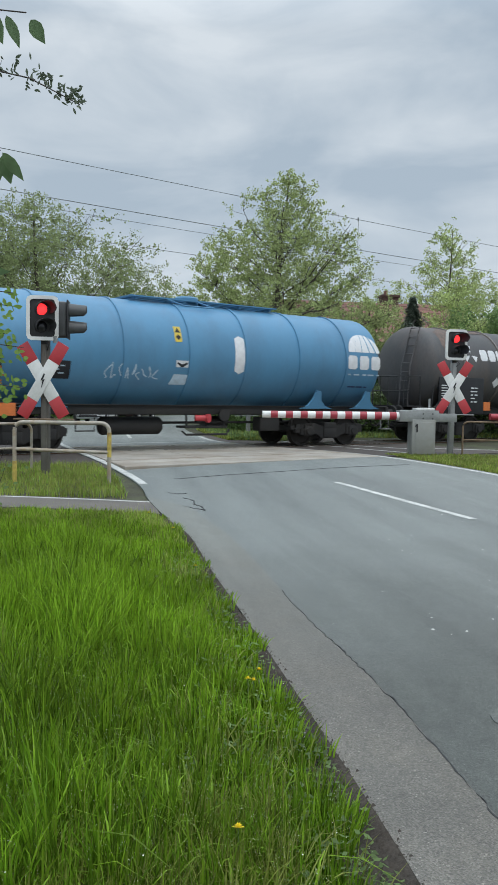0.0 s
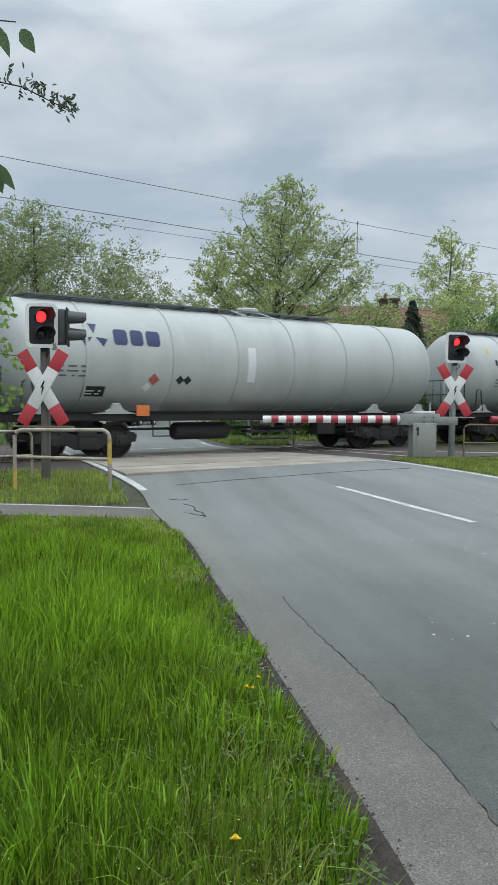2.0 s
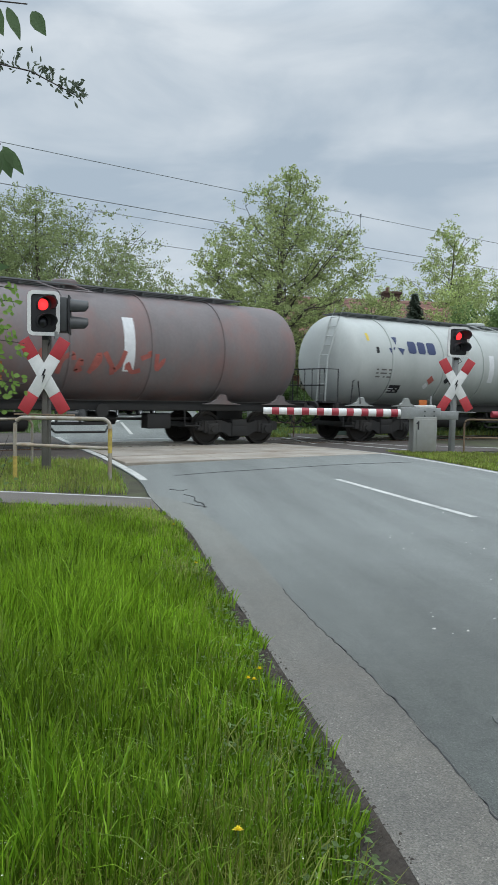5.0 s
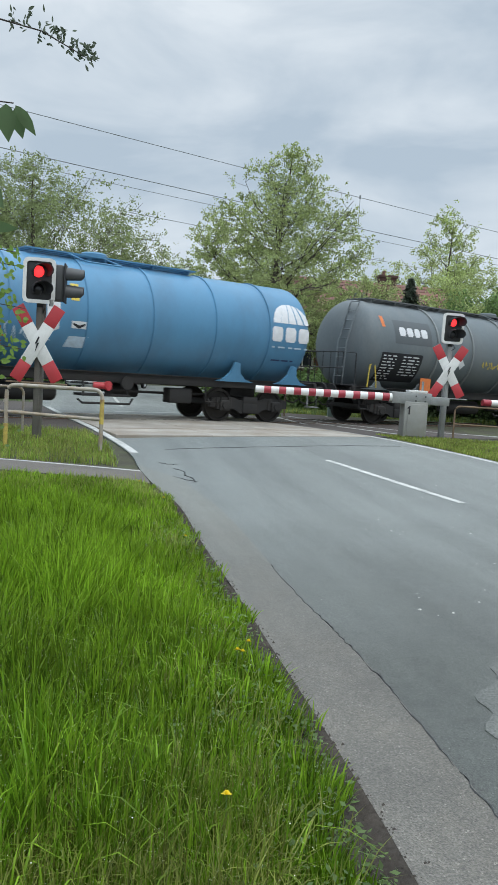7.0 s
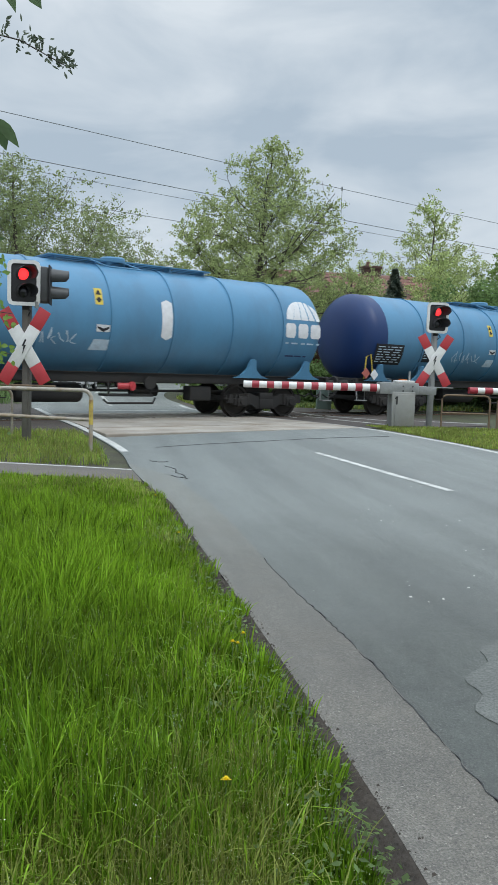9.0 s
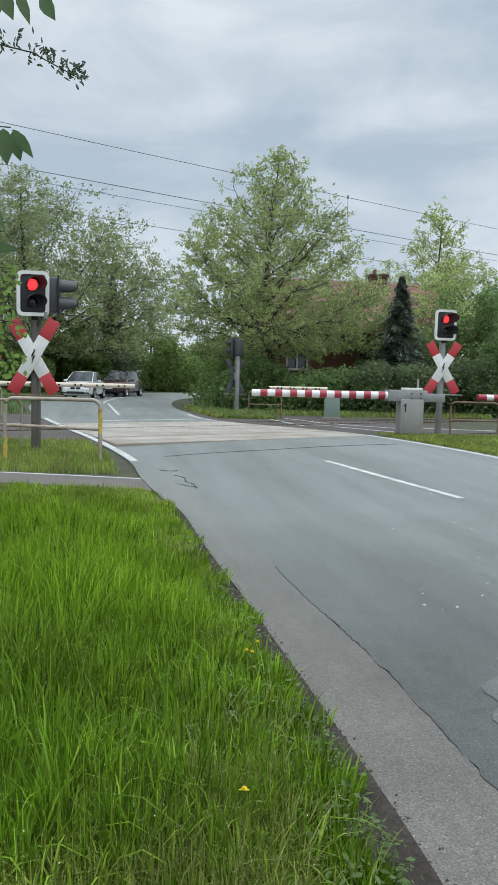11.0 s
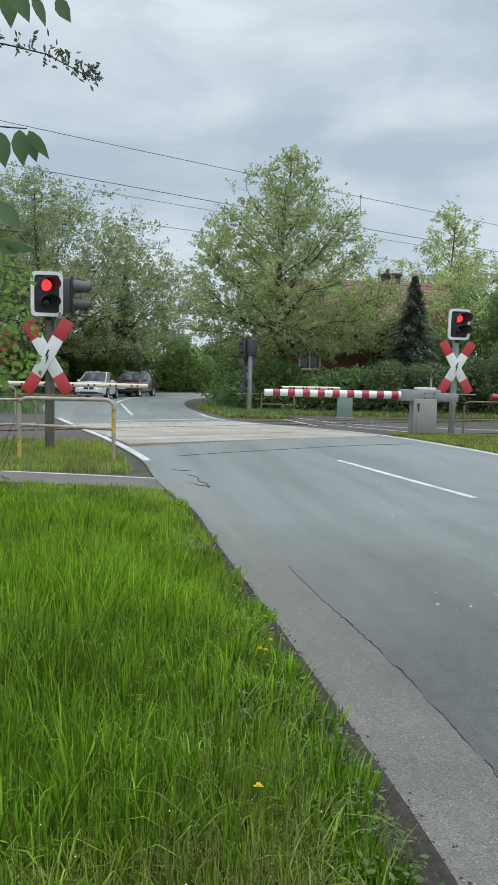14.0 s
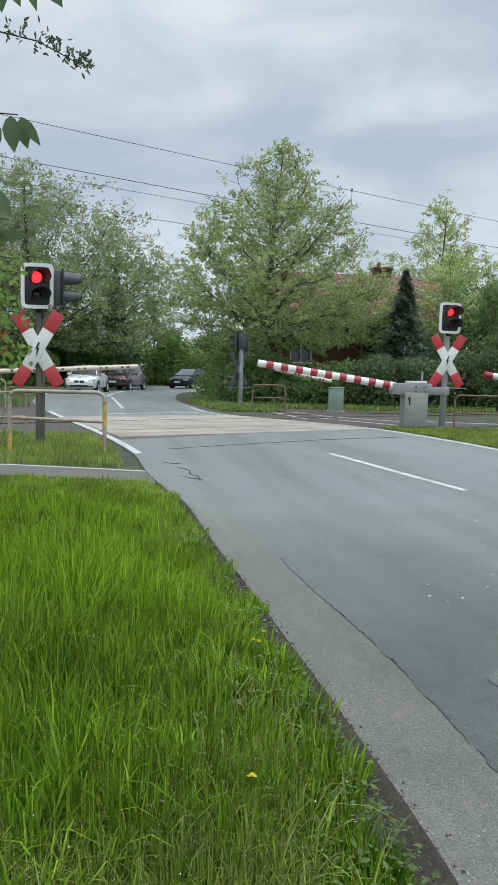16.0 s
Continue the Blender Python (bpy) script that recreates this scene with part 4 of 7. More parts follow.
        for y in (-0.75, -0.35):
            s.tube([(-7.5, y, 1.25), (-7.42, y, 2.6), (-7.05, y, 3.75), (-6.8, y, 4.2)], 0.022, 6)
        for k in range(9):
            z = 1.5 + 0.3 * k
            x = -7.5 + (0.08 * (z - 1.25) / 1.35 if z < 2.6 else 0.08 + 0.38 * (z - 2.6) / 1.15)
            s.tube([(x, -0.75, z), (x, -0.35, z)], 0.016, 6)
        part("ladder", s, st.get("ladder", body), w)
    # roof walkway, manhole, folding rail
    x0, x1 = st["walkway"]
    s = Shape()
    for y in (-0.42, -0.14, 0.14, 0.42):
        s.box(((x0 + x1) / 2, y, TOP + 0.07), (x1 - x0, 0.2, 0.035))
    for x in np.arange(x0 + 0.2, x1, 1.1):
        s.box((x, 0, TOP + 0.02), (0.05, 0.95, 0.1))
    part("walkway", s, st.get("grating", ZINC), w, "grating along the tank top")
    s = Shape().lathe([(-0.2, 0.02), (-0.2, 0.3), (-0.16, 0.34), (0.2, 0.34), (0.2, 0.02)], 20, pose(0.4, 0.0, TOP + 0.02, 0, 90, 0))
    part("manhole", s, st["saddle"], w)
    s = Shape()
    for x in (-0.5, 0.45):
        s.tube([(x, -0.5, TOP + 0.05), (x + 0.35, -0.85, TOP - 0.13)], 0.02, 6)
    s.tube([(-0.15, -0.85, TOP - 0.13), (0.8, -0.85, TOP - 0.13)], 0.02, 6).tube([(-0.5, -0.5, TOP + 0.05), (0.45, -0.5, TOP + 0.05)], 0.018, 6)
    part("folding_rail", s, st["saddle"], w)
    for name, shape, material, label in st["marks"]():
        for k, one in enumerate(shape if isinstance(shape, list) else [shape]):
            ob = part(name, one, material, w, label, smooth=60)
            if name in ("print", "scrawl"):
                tagged(ob, kind="stuff")
    return w


def text_rows(x0, x1, a0, a1, rows, seed, lift=0.010):
    """Bars in the place of small print."""
    rr, s = random.Random(seed), Shape()
    hgt = (a1 - a0) / rows
    for i in range(rows):
        x = x0
        while x < x1 - 0.05:
            l = min(rr.uniform(0.08, 0.32), x1 - x)
            p = on_tank(x, x + l, math.degrees((a0 + hgt * (i + 0.3)) / TANK_R), math.degrees((a0 + hgt * (i + 0.68)) / TANK_R), lift, 2)
            s.add(p.v, p.f)
            x += l + rr.uniform(0.05, 0.14)
    return s


def scrawl(x0, x1, a0, a1, k, seed, r=0.022):
    """A meaningless scribble of paint lines."""
    rr, s = random.Random(seed), Shape()
    for i in range(k):
        cx = x0 + (x1 - x0) * (i + 0.5) / k
        w_ = (x1 - x0) / k
        pts = [(cx + rr.uniform(-0.6, 0.6) * w_, rr.uniform(a0, a1)) for _ in range(4)]
        pts = refine([Vector(p) for p in pts], 4)
        q, t = band(pts, -r, r)
        rad = TANK_R + 0.008
        vs = [(p.x, -rad * math.cos(p.y / TANK_R), TANK_Z + rad * math.sin(p.y / TANK_R)) for pr in zip(q, t) for p in pr]
        s.add(vs, [(2 * j, 2 * j + 2, 2 * j + 3, 2 * j + 1) for j in range(len(pts) - 1)])
    return s


def ring_mark(cx, ca, r0, r1, n=24):
    s, rad = Shape(), TANK_R + 0.007
    vs = []
    for i in range(n):
        for r in (r0, r1):
            x, a = cx + r * math.cos(2 * math.pi * i / n), ca + r * math.sin(2 * math.pi * i / n)
            vs.append((x, -rad * math.cos(a / TANK_R), TANK_Z + rad * math.sin(a / TANK_R)))
    return s.add(vs, [(2 * i, 2 * i + 1, 2 * ((i + 1) % n) + 1, 2 * ((i + 1) % n)) for i in range(n)])


def merged(*shapes):
    s = Shape()
    for q in shapes:
        s.add(q.v, q.f)
    return s


def diamond(cx, ca, r):
    return [(cx - r, ca), (cx, ca - r), (cx + r, ca), (cx, ca + r)]


def blocks(spans, a0, a1):
    """Solid blocks in the place of a lettered brand."""
    out = []
    for x0, x1 in spans:
        c = 0.07
        out.append(on_tank_poly([(x0 + c, a0), (x1 - c, a0), (x1 - 0.02, a0 + c), (x1 - 0.02, a1 - c), (x1 - c, a1), (x0 + c, a1), (x0 + 0.02, a1 - c), (x0 + 0.02, a0 + c)]))
    return out


def marks_blue(stripe=1.12):
    fan = [(5.95 + 0.78 * math.cos(t) * 0.82, 0.33 + 0.62 * math.sin(t)) for t in np.linspace(math.pi, 0, 13)]
    out = [("logo", on_tank_poly(fan), MARK, "white half-round emblem"),
           ("logo_rib", list([on_tank_poly([(5.95 + k * 0.95, 0.31), (5.98 + k * 1.0, 0.31), (5.97 + k * 0.5, 0.97), (5.95 + k * 0.45, 0.97)], 0.009) for k in (-0.42, -0.12, 0.2, 0.48)]), STYLES["blue"]["body"], ""),
           ("brand_block", blocks([(5.25, 5.66), (5.72, 6.14), (6.20, 6.62)], -0.20, 0.22), MARK, "plain white blocks in place of lettering"),
           ("stripe", on_tank_poly([(stripe, -0.4), (stripe + 0.16, -0.48), (stripe + 0.32, -0.4), (stripe + 0.32, 0.5), (stripe + 0.16, 0.58), (stripe, 0.5)]), MARK, "white upright stripe"),
           ("data_panel", on_tank(-6.55, -5.25, -36, -8), PANEL, "black data panel"),
           ("print", text_rows(-6.45, -5.35, -0.85, -0.25, 7, 11), MARK_DIM, ""),
           ("grid_panel", on_tank(-4.35, -3.6, -30, -12), PANEL, "small black plate"),
           ("print", text_rows(-4.2, -3.75, -0.66, -0.38, 3, 12), MARK_DIM, ""),
           ("warning_sign", on_tank(-0.75, -0.54, 12, 29), YELLOW, "yellow and black warning sign"),
           ("print", merged(on_tank_poly(diamond(-0.645, 0.43, 0.08), 0.010), on_tank_poly([(-0.73, 0.56), (-0.56, 0.56), (-0.645, 0.70)], 0.010)), PANEL, ""),
           ("info_plate", on_tank(-0.72, -0.35, -14, -7), MARK, "small white plate"),
           ("print", on_tank_poly([(-0.69, -0.22), (-0.53, -0.31), (-0.38, -0.22), (-0.38, -0.27), (-0.53, -0.36), (-0.69, -0.27)], 0.010), PANEL, ""),
           ("pale_plate", on_tank_poly([(-0.85, -0.85), (-0.35, -0.85), (-0.25, -0.55), (-0.75, -0.55)]), MARK_DIM, "pale plate"),
           ("scrawl", scrawl(-2.7, -1.2, -0.75, -0.25, 9, 4, 0.014), MARK_DIM, "faded scribble"),
           ("print", text_rows(5.3, 6.6, -0.42, -0.3, 1, 14), MARK_DIM, ""),
           ("print", text_rows(5.4, 6.2, -0.82, -0.7, 1, 15), NAVYMARK, ""),
           ("hazard_plate", Shape().box((-5.1, -1.3, 1.08), (0.4, 0.02, 0.3)), ORANGE, "orange hazard plate"),
           ("hazard_diamond", Shape().prism([(-0.18, 0), (0, -0.18), (0.18, 0), (0, 0.18)], 0.02, pose(-6.9, -1.36, 1.38)), GRAF_RED, "red diamond placard"),
           ("hazard_diamond", Shape().prism([(-0.18, 0), (0, -0.18), (0.18, 0), (0, 0.18)], 0.02, pose(-6.52, -1.36, 1.34)), MARK, "white diamond placard"),
           ("info_plate", Shape().box((-5.75, -1.2, 1.12), (0.4, 0.02, 0.22)), MARK_DIM, "small white plate")]
    return out


def wheel_logo(cx, ca, r):
    sh = []
    for k in range(3):
        t = math.pi / 2 + 2 * math.pi * k / 3
        c, s_ = math.cos(t), math.sin(t)
        sh.append(on_tank_poly([(cx + (0.15 * c - 0.0 * s_) * r, ca + 0.15 * s_ * r), (cx + (c - 0.35 * s_) * r, ca + (s_ + 0.35 * c) * r), (cx + (c + 0.35 * s_) * r, ca + (s_ - 0.35 * c) * r)]))
    return sh


def blob(cx, ca, rx, ra, seed, n=22):
    """An uneven round outline."""
    rr = random.Random(seed)
    p, q = rr.uniform(0, 6), rr.uniform(0, 6)
    return [(cx + rx * (1 + 0.16 * math.sin(3 * t + p) + 0.08 * math.sin(5 * t + q)) * math.cos(t), ca + ra * (1 + 0.16 * math.sin(2 * t + q)) * math.sin(t)) for t in np.linspace(0, 2 * math.pi, n, endpoint=False)]


def outlines(polys, r=0.02, lift=0.012):
    s, rad = Shape(), TANK_R + lift
    for poly in polys:
        pts = refine([Vector(p) for p in poly + poly[:2]], 2)
        q, t = band(pts, -r, r)
        vs = [(p.x, -rad * math.cos(p.y / TANK_R), TANK_Z + rad * math.sin(p.y / TANK_R)) for pr in zip(q, t) for p in pr]
        s.add(vs, [(2 * j, 2 * j + 2, 2 * j + 3, 2 * j + 1) for j in range(len(pts) - 1)])
    return s


def marks_vtg(colour, stripe_colour, plates, seed, stripe=-0.55):
    def make():
        out = [("logo", wheel_logo(-5.1, 0.5, 0.34), colour, "emblem of three wedges"),
               ("brand_block", blocks([(-4.6, -4.18), (-4.14, -3.74), (-3.7, -3.26)], 0.3, 0.72), colour, "plain blocks in place of lettering"),
               ("stripe", on_tank(*((-1.62, -1.3) if plates == "brown" else (stripe, stripe + 0.26)), -22 if plates != "brown" else -62, 16 if plates != "brown" else 62), stripe_colour, "pale upright stripe"),
               ("sign", on_tank(-6.33, -6.22, 25, 36), YELLOW, "small warning sign") if plates == "white" else ("rust_stain", list([on_tank_poly(blob(bx, ba, rx, ra, 3 + i), 0.006 + 0.002 * i) for i, (bx, ba, rx, ra) in enumerate(((-6.15, 0.95, 0.3, 0.5), (-6.05, 0.35, 0.1, 0.45), (-5.75, 1.45, 0.6, 0.3), (-4.4, 1.75, 0.9, 0.16), (-6.2, -0.1, 0.05, 0.3)))]), RUSTPATCH, "patches and streaks of rust"),
               ("print", text_rows(-6.0, -5.3, -0.55, -0.2, 3, seed), GRAF_GREY if plates == "white" else MARK, "")]
        if plates == "white":
            out += [("data_panel", on_tank(-5.35, -4.75, -42, -30), PANEL, "black data panel"), ("print", text_rows(-5.25, -4.85, -1.03, -0.85, 2, seed + 1), MARK, ""),
                    ("hazard_plate", Shape().box((-3.75, -1.34, 1.22), (0.36, 0.02, 0.28)), ORANGE, "orange hazard plate"),
                    ("hazard_diamond", on_tank_poly(diamond(-3.45, -0.55, 0.17)), GRAF_RED, "red diamond placard"), ("hazard_diamond", on_tank_poly(diamond(-3.62, -0.76, 0.13), 0.009), MARK, "white diamond placard"),
                    ("dark_diamond", list([on_tank_poly(diamond(x, -0.55, 0.13)) for x in (-2.68, -2.45)]), PANEL, "black diamond placards"),
                    ("letter_mark", on_tank_poly(rect(-6.0, -5.88, 0.25, 0.45)), PANEL, "small black letter block")]
        else:
            out += [("data_panel", Shape().box((-5.55, -1.42, 1.62), (2.3, 0.03, 1.25), 0.01), PANEL, "large black data panel"),
                    ("print", bars_flat(-6.6, -5.95, 1.2, 2.0, 9, 31, -1.445), MARK, ""), ("print", bars_flat(-5.1, -4.75, 1.35, 1.95, 5, 32, -1.445), MARK, ""),
                    ("hazard_plate", Shape().box((-4.2, -1.42, 1.26), (0.36, 0.02, 0.3)), ORANGE, "orange hazard plate"),
                    ("hazard_diamond", on_tank_poly(diamond(-3.7, -0.45, 0.2)), MARK, "white diamond placard"),
                    ("scrawl", scrawl(-3.0, -1.9, -0.6, -0.25, 6, 8, 0.045), GRAF_RED, "faded red scribble"),
                    ("scrawl", scrawl(0.4, 3.2, -0.75, -0.05, 9, 9, 0.075), GRAF_RED, "faded red scribble")]
        return out
    return make


def bars_flat(x0, x1, z0, z1, rows, seed, y):
    rr, s = random.Random(seed), Shape()
    hgt = (z1 - z0) / rows
    for i in range(rows):
        x = x0
        while x < x1 - 0.05:
            l = min(rr.uniform(0.08, 0.34), x1 - x)
            s.box((x + l / 2, y, z0 + hgt * (i + 0.5)), (l, 0.006, hgt * 0.36))
            x += l + rr.uniform(0.05, 0.14)
    return s


BUBBLES = [blob(1.3, -0.8, 0.42, 0.36, 61), blob(2.05, -0.68, 0.48, 0.42, 62), blob(2.8, -0.82, 0.45, 0.36, 63), blob(3.45, -0.72, 0.42, 0.34, 64), blob(4.1, -0.66, 0.44, 0.42, 65), blob(4.75, -0.74, 0.36, 0.38, 66)]
HOLES = [blob(2.05, -0.66, 0.12, 0.1, 71, 12), blob(4.15, -0.6, 0.1, 0.12, 72, 12), blob(1.3, -0.7, 0.16, 0.06, 73, 12), blob(3.3, -0.6, 0.05, 0.2, 74, 12)]


def marks_white_scrawl():
    return marks_vtg(NAVYMARK, MARK, "white", 41)() + [("scrawl", scrawl(-2.9, -0.2, -0.95, -0.45, 10, 17, 0.035), GRAF_GREY, "dark grey scribble"), ("scrawl", list([on_tank_poly(p, 0.006 + 0.002 * i) for i, p in enumerate(BUBBLES)]), GRAF_PALE, "broad pale brown bubbly scribble"), ("scrawl_outline", list([outlines([p]) for p in BUBBLES + HOLES]), GRAF_BROWN, "brown outline of the scribble")]


def marks_navy():
    xs = [(0.4, 1.15), (1.3, 1.85), (1.95, 2.45), (2.55, 3.1), (3.95, 4.45), (4.6, 5.2)]
    return [("brand_block", blocks([(a + 0.9, b + 0.9) for a, b in xs], 0.3, 0.72), MARK, "plain white blocks in place of lettering"),
            ("brand_ring", ring_mark(4.42, 0.51, 0.13, 0.29), ORANGE, "orange ring"),
            ("stripe", on_tank(-0.65, -0.25, -62, 62), MARK, "broad pale grey upright stripe"),
            ("stripe_label", on_tank(-0.70, -0.2, -12, 0, 0.012), NAVYMARK, ""), ("print", text_rows(-0.62, -0.28, -0.28, -0.05, 3, 51, 0.016), MARK_DIM, ""),
            ("print", text_rows(4.9, 5.9, -0.32, -0.1, 2, 52), MARK, ""), ("scrawl", scrawl(4.9, 6.4, -0.72, -0.5, 9, 19, 0.02), MARK, "white scribble"),
            ("scrawl_ring", on_tank_poly(rect(4.8, 6.5, -0.46, -0.44)), MARK, ""),
            ("data_panel", on_tank(-6.0, -4.6, -38, -8), PANEL, "black data panel"), ("print", text_rows(-5.9, -4.7, -0.9, -0.25, 5, 53), MARK, ""),
            ("hazard_plate", Shape().box((-3.8, -1.33, 1.3), (0.36, 0.02, 0.3)), ORANGE, "orange hazard plate"),
            ("hazard_diamond", on_tank_poly(diamond(-3.0, -0.5, 0.2)), MARK, "white diamond placard"),
            ("hazard_diamond", on_tank_poly(diamond(-2.45, -0.5, 0.2)), RED, "red diamond placard")]


def marks_dark():
    big = [ring_mark(-3.92, 0.28, 0.33, 0.68, 28), on_tank_poly([(-3.9, -0.1), (-3.25, -0.1), (-3.25, 0.25), (-3.9, 0.25)], 0.014),
           on_tank_poly([(-2.95, -0.45), (-2.6, -0.45), (-2.15, 0.75), (-2.15, 1.0), (-2.45, 1.0)], 0.013), on_tank_poly([(-1.35, -0.45), (-1.7, -0.45), (-2.15, 0.75), (-2.15, 1.0), (-1.85, 1.0)], 0.013),
           on_tank_poly([(1.72, -0.45), (2.2, -0.45), (2.25, 0.6), (2.55, 0.72), (2.55, 1.0), (1.4, 1.0), (1.4, 0.72), (1.68, 0.6)], 0.013),
           on_tank_poly([(3.1, -0.45), (4.4, -0.45), (3.92, 0.28), (3.58, 0.28)], 0.013), on_tank_poly([(3.58, 0.28), (3.92, 0.28), (4.4, 1.0), (3.1, 1.0)], 0.013)]
    rr = random.Random(80)
    patches = []
    for i, x in enumerate((-4.0, -3.6, -2.75, -2.4, -2.05, -1.65, -1.3, 0.3, 0.7, 1.1, 1.6, 2.0, 2.4)):
        w, h = rr.uniform(0.17, 0.22), rr.uniform(0.2, 0.3)
        j = lambda: rr.uniform(-0.05, 0.05)
        patches.append(on_tank_poly([(x - w + j(), -0.66 - h + j()), (x + w + j(), -0.66 - h + j()), (x + w + j(), -0.66 + h + j()), (x - w + j(), -0.66 + h + j())], 0.016 + 0.002 * (i % 3)))
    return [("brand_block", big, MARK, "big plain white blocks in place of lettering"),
            ("orange_patch", patches, GRAF_ORANGE, "brownish orange blocky paint"), ("scrawl", scrawl(-4.2, 2.6, -0.95, -0.4, 22, 27, 0.014), MARK_DIM, "thin pale outlines"),
            ("hazard_plate", Shape().box((-2.75, -1.3, 1.1), (0.34, 0.02, 0.3)), ORANGE, "orange hazard plate"), ("data_panel", on_tank(-6.3, -4.9, -52, -42), PANEL, "black data panel"), ("print", text_rows(-6.2, -5.0, -1.3, -1.1, 2, 63), MARK, ""),
            ("stripe", on_tank(0.5, 0.75, -20, 20), MARK, "white upright stripe"), ("print", text_rows(-6.2, -5.4, 0.0, 0.1, 1, 61), MARK, ""), ("print", text_rows(-5.2, -4.2, -0.9, -0.6, 3, 62), MARK, "")]


def marks_grey():
    return [("brand_field", on_tank(-5.95, -4.2, 4, 36, 0.004), STYLES["grey"]["field"], "darker square field"), ("brand_block", blocks([(-5.75, -5.42), (-5.39, -5.07), (-5.04, -4.75), (-4.72, -4.38)], 0.36, 0.66), MARK, "plain white blocks in place of lettering"),
            ("data_panel", on_tank(-6.5, -4.6, -50, -8), PANEL, "large black data panel"), ("print", text_rows(-6.4, -5.8, -1.2, -0.25, 9, 71), MARK, ""), ("print", text_rows(-5.5, -4.7, -1.0, -0.25, 7, 72), MARK, ""),
            ("hazard_plate", Shape().box((-4.3, -1.36, 1.35), (0.5, 0.02, 0.5)), ORANGE, "orange hazard plate"), ("hazard_diamond", on_tank_poly(diamond(-3.0, -0.35, 0.22)), RED, "red diamond placard"), ("hazard_diamond", on_tank_poly(diamond(-3.5, -0.35, 0.2)), PANEL, ""), ("hazard_diamond", on_tank_poly(diamond(-2.6, -0.4, 0.18)), MARK, "white diamond placard"),
            ("stripe", on_tank(0.95, 1.25, 4, 40), MARK, "white upright stripe"), ("stripe", on_tank(0.95, 1.25, -38, -14), MARK, ""), ("scrawl", scrawl(-1.6, 0.0, -0.5, -0.2, 8, 33, 0.015), YELLOW, "faint yellow scribble"), ("sign", on_tank(-6.48, -6.34, 24, 40), ORANGE, "small warning sign")]


def marks_plain():
    return [("stripe", on_tank(1.4, 1.7, -25, 30), MARK, "white upright stripe"), ("brand_block", blocks([(-3.6, -3.1), (-3.0, -2.5), (-2.4, -1.9)], 0.3, 0.72), MARK, "plain white blocks in place of lettering"),
            ("data_panel", on_tank(-5.8, -4.3, -36, -6), PANEL, "black data panel"), ("print", text_rows(-5.7, -4.4, -0.85, -0.2, 5, 81), MARK, ""), ("scrawl", scrawl(-1.0, 2.6, -0.8, -0.1, 10, 34, 0.06), GRAF_RED, "faded red scribble")]


def tank_paint(name, c, dirt, amount, vary=0.06, rough=0.42):
    return mat(name, c, rough, vary=vary, scale=1.3, fine=18, bump=0.02, dirt=dirt, dirt_amount=amount, dirt_scale=0.9, stretch=(1, 1, 0.45), spec=0.4)


BLUE = tank_paint("sky_blue_tank_paint", (0.085, 0.235, 0.385), (0.075, 0.16, 0.25), 0.7)
NAVY_CAP = tank_paint("navy_cap_paint", (0.011, 0.036, 0.125), (0.02, 0.03, 0.09), 0.4)
NAVY = tank_paint("navy_tank_paint", (0.010, 0.033, 0.088), (0.02, 0.03, 0.05), 0.5)
BROWNGREY = tank_paint("sooty_grey_tank_paint", (0.078, 0.078, 0.08), (0.15, 0.112, 0.095), 0.55, 0.25, 0.6)
WHITETANK = tank_paint("grey_white_tank_paint", (0.45, 0.475, 0.455), (0.33, 0.345, 0.33), 0.55, 0.07, 0.5)
DARKTANK = tank_paint("dark_slate_tank_paint", (0.022, 0.037, 0.047), (0.04, 0.048, 0.052), 0.5)
GREYTANK = tank_paint("dusty_grey_tank_paint", (0.128, 0.152, 0.162), (0.19, 0.197, 0.194), 0.6, 0.15, 0.6)
REDGREY = tank_paint("grey_red_tank_paint", (0.17, 0.15, 0.15), (0.26, 0.12, 0.10), 0.6, 0.2, 0.65)
# hoops paler than their barrels: the light they catch is put into the paint
HOOP_BROWN = tank_paint("lit_brown_hoop_paint", (0.17, 0.15, 0.14), (0.2, 0.15, 0.12), 0.5)
HOOP_GREY = tank_paint("lit_grey_hoop_paint", (0.22, 0.235, 0.235), (0.17, 0.17, 0.165), 0.5)
FIELD = tank_paint("dark_field_paint", (0.085, 0.098, 0.105), (0.12, 0.12, 0.12), 0.5)
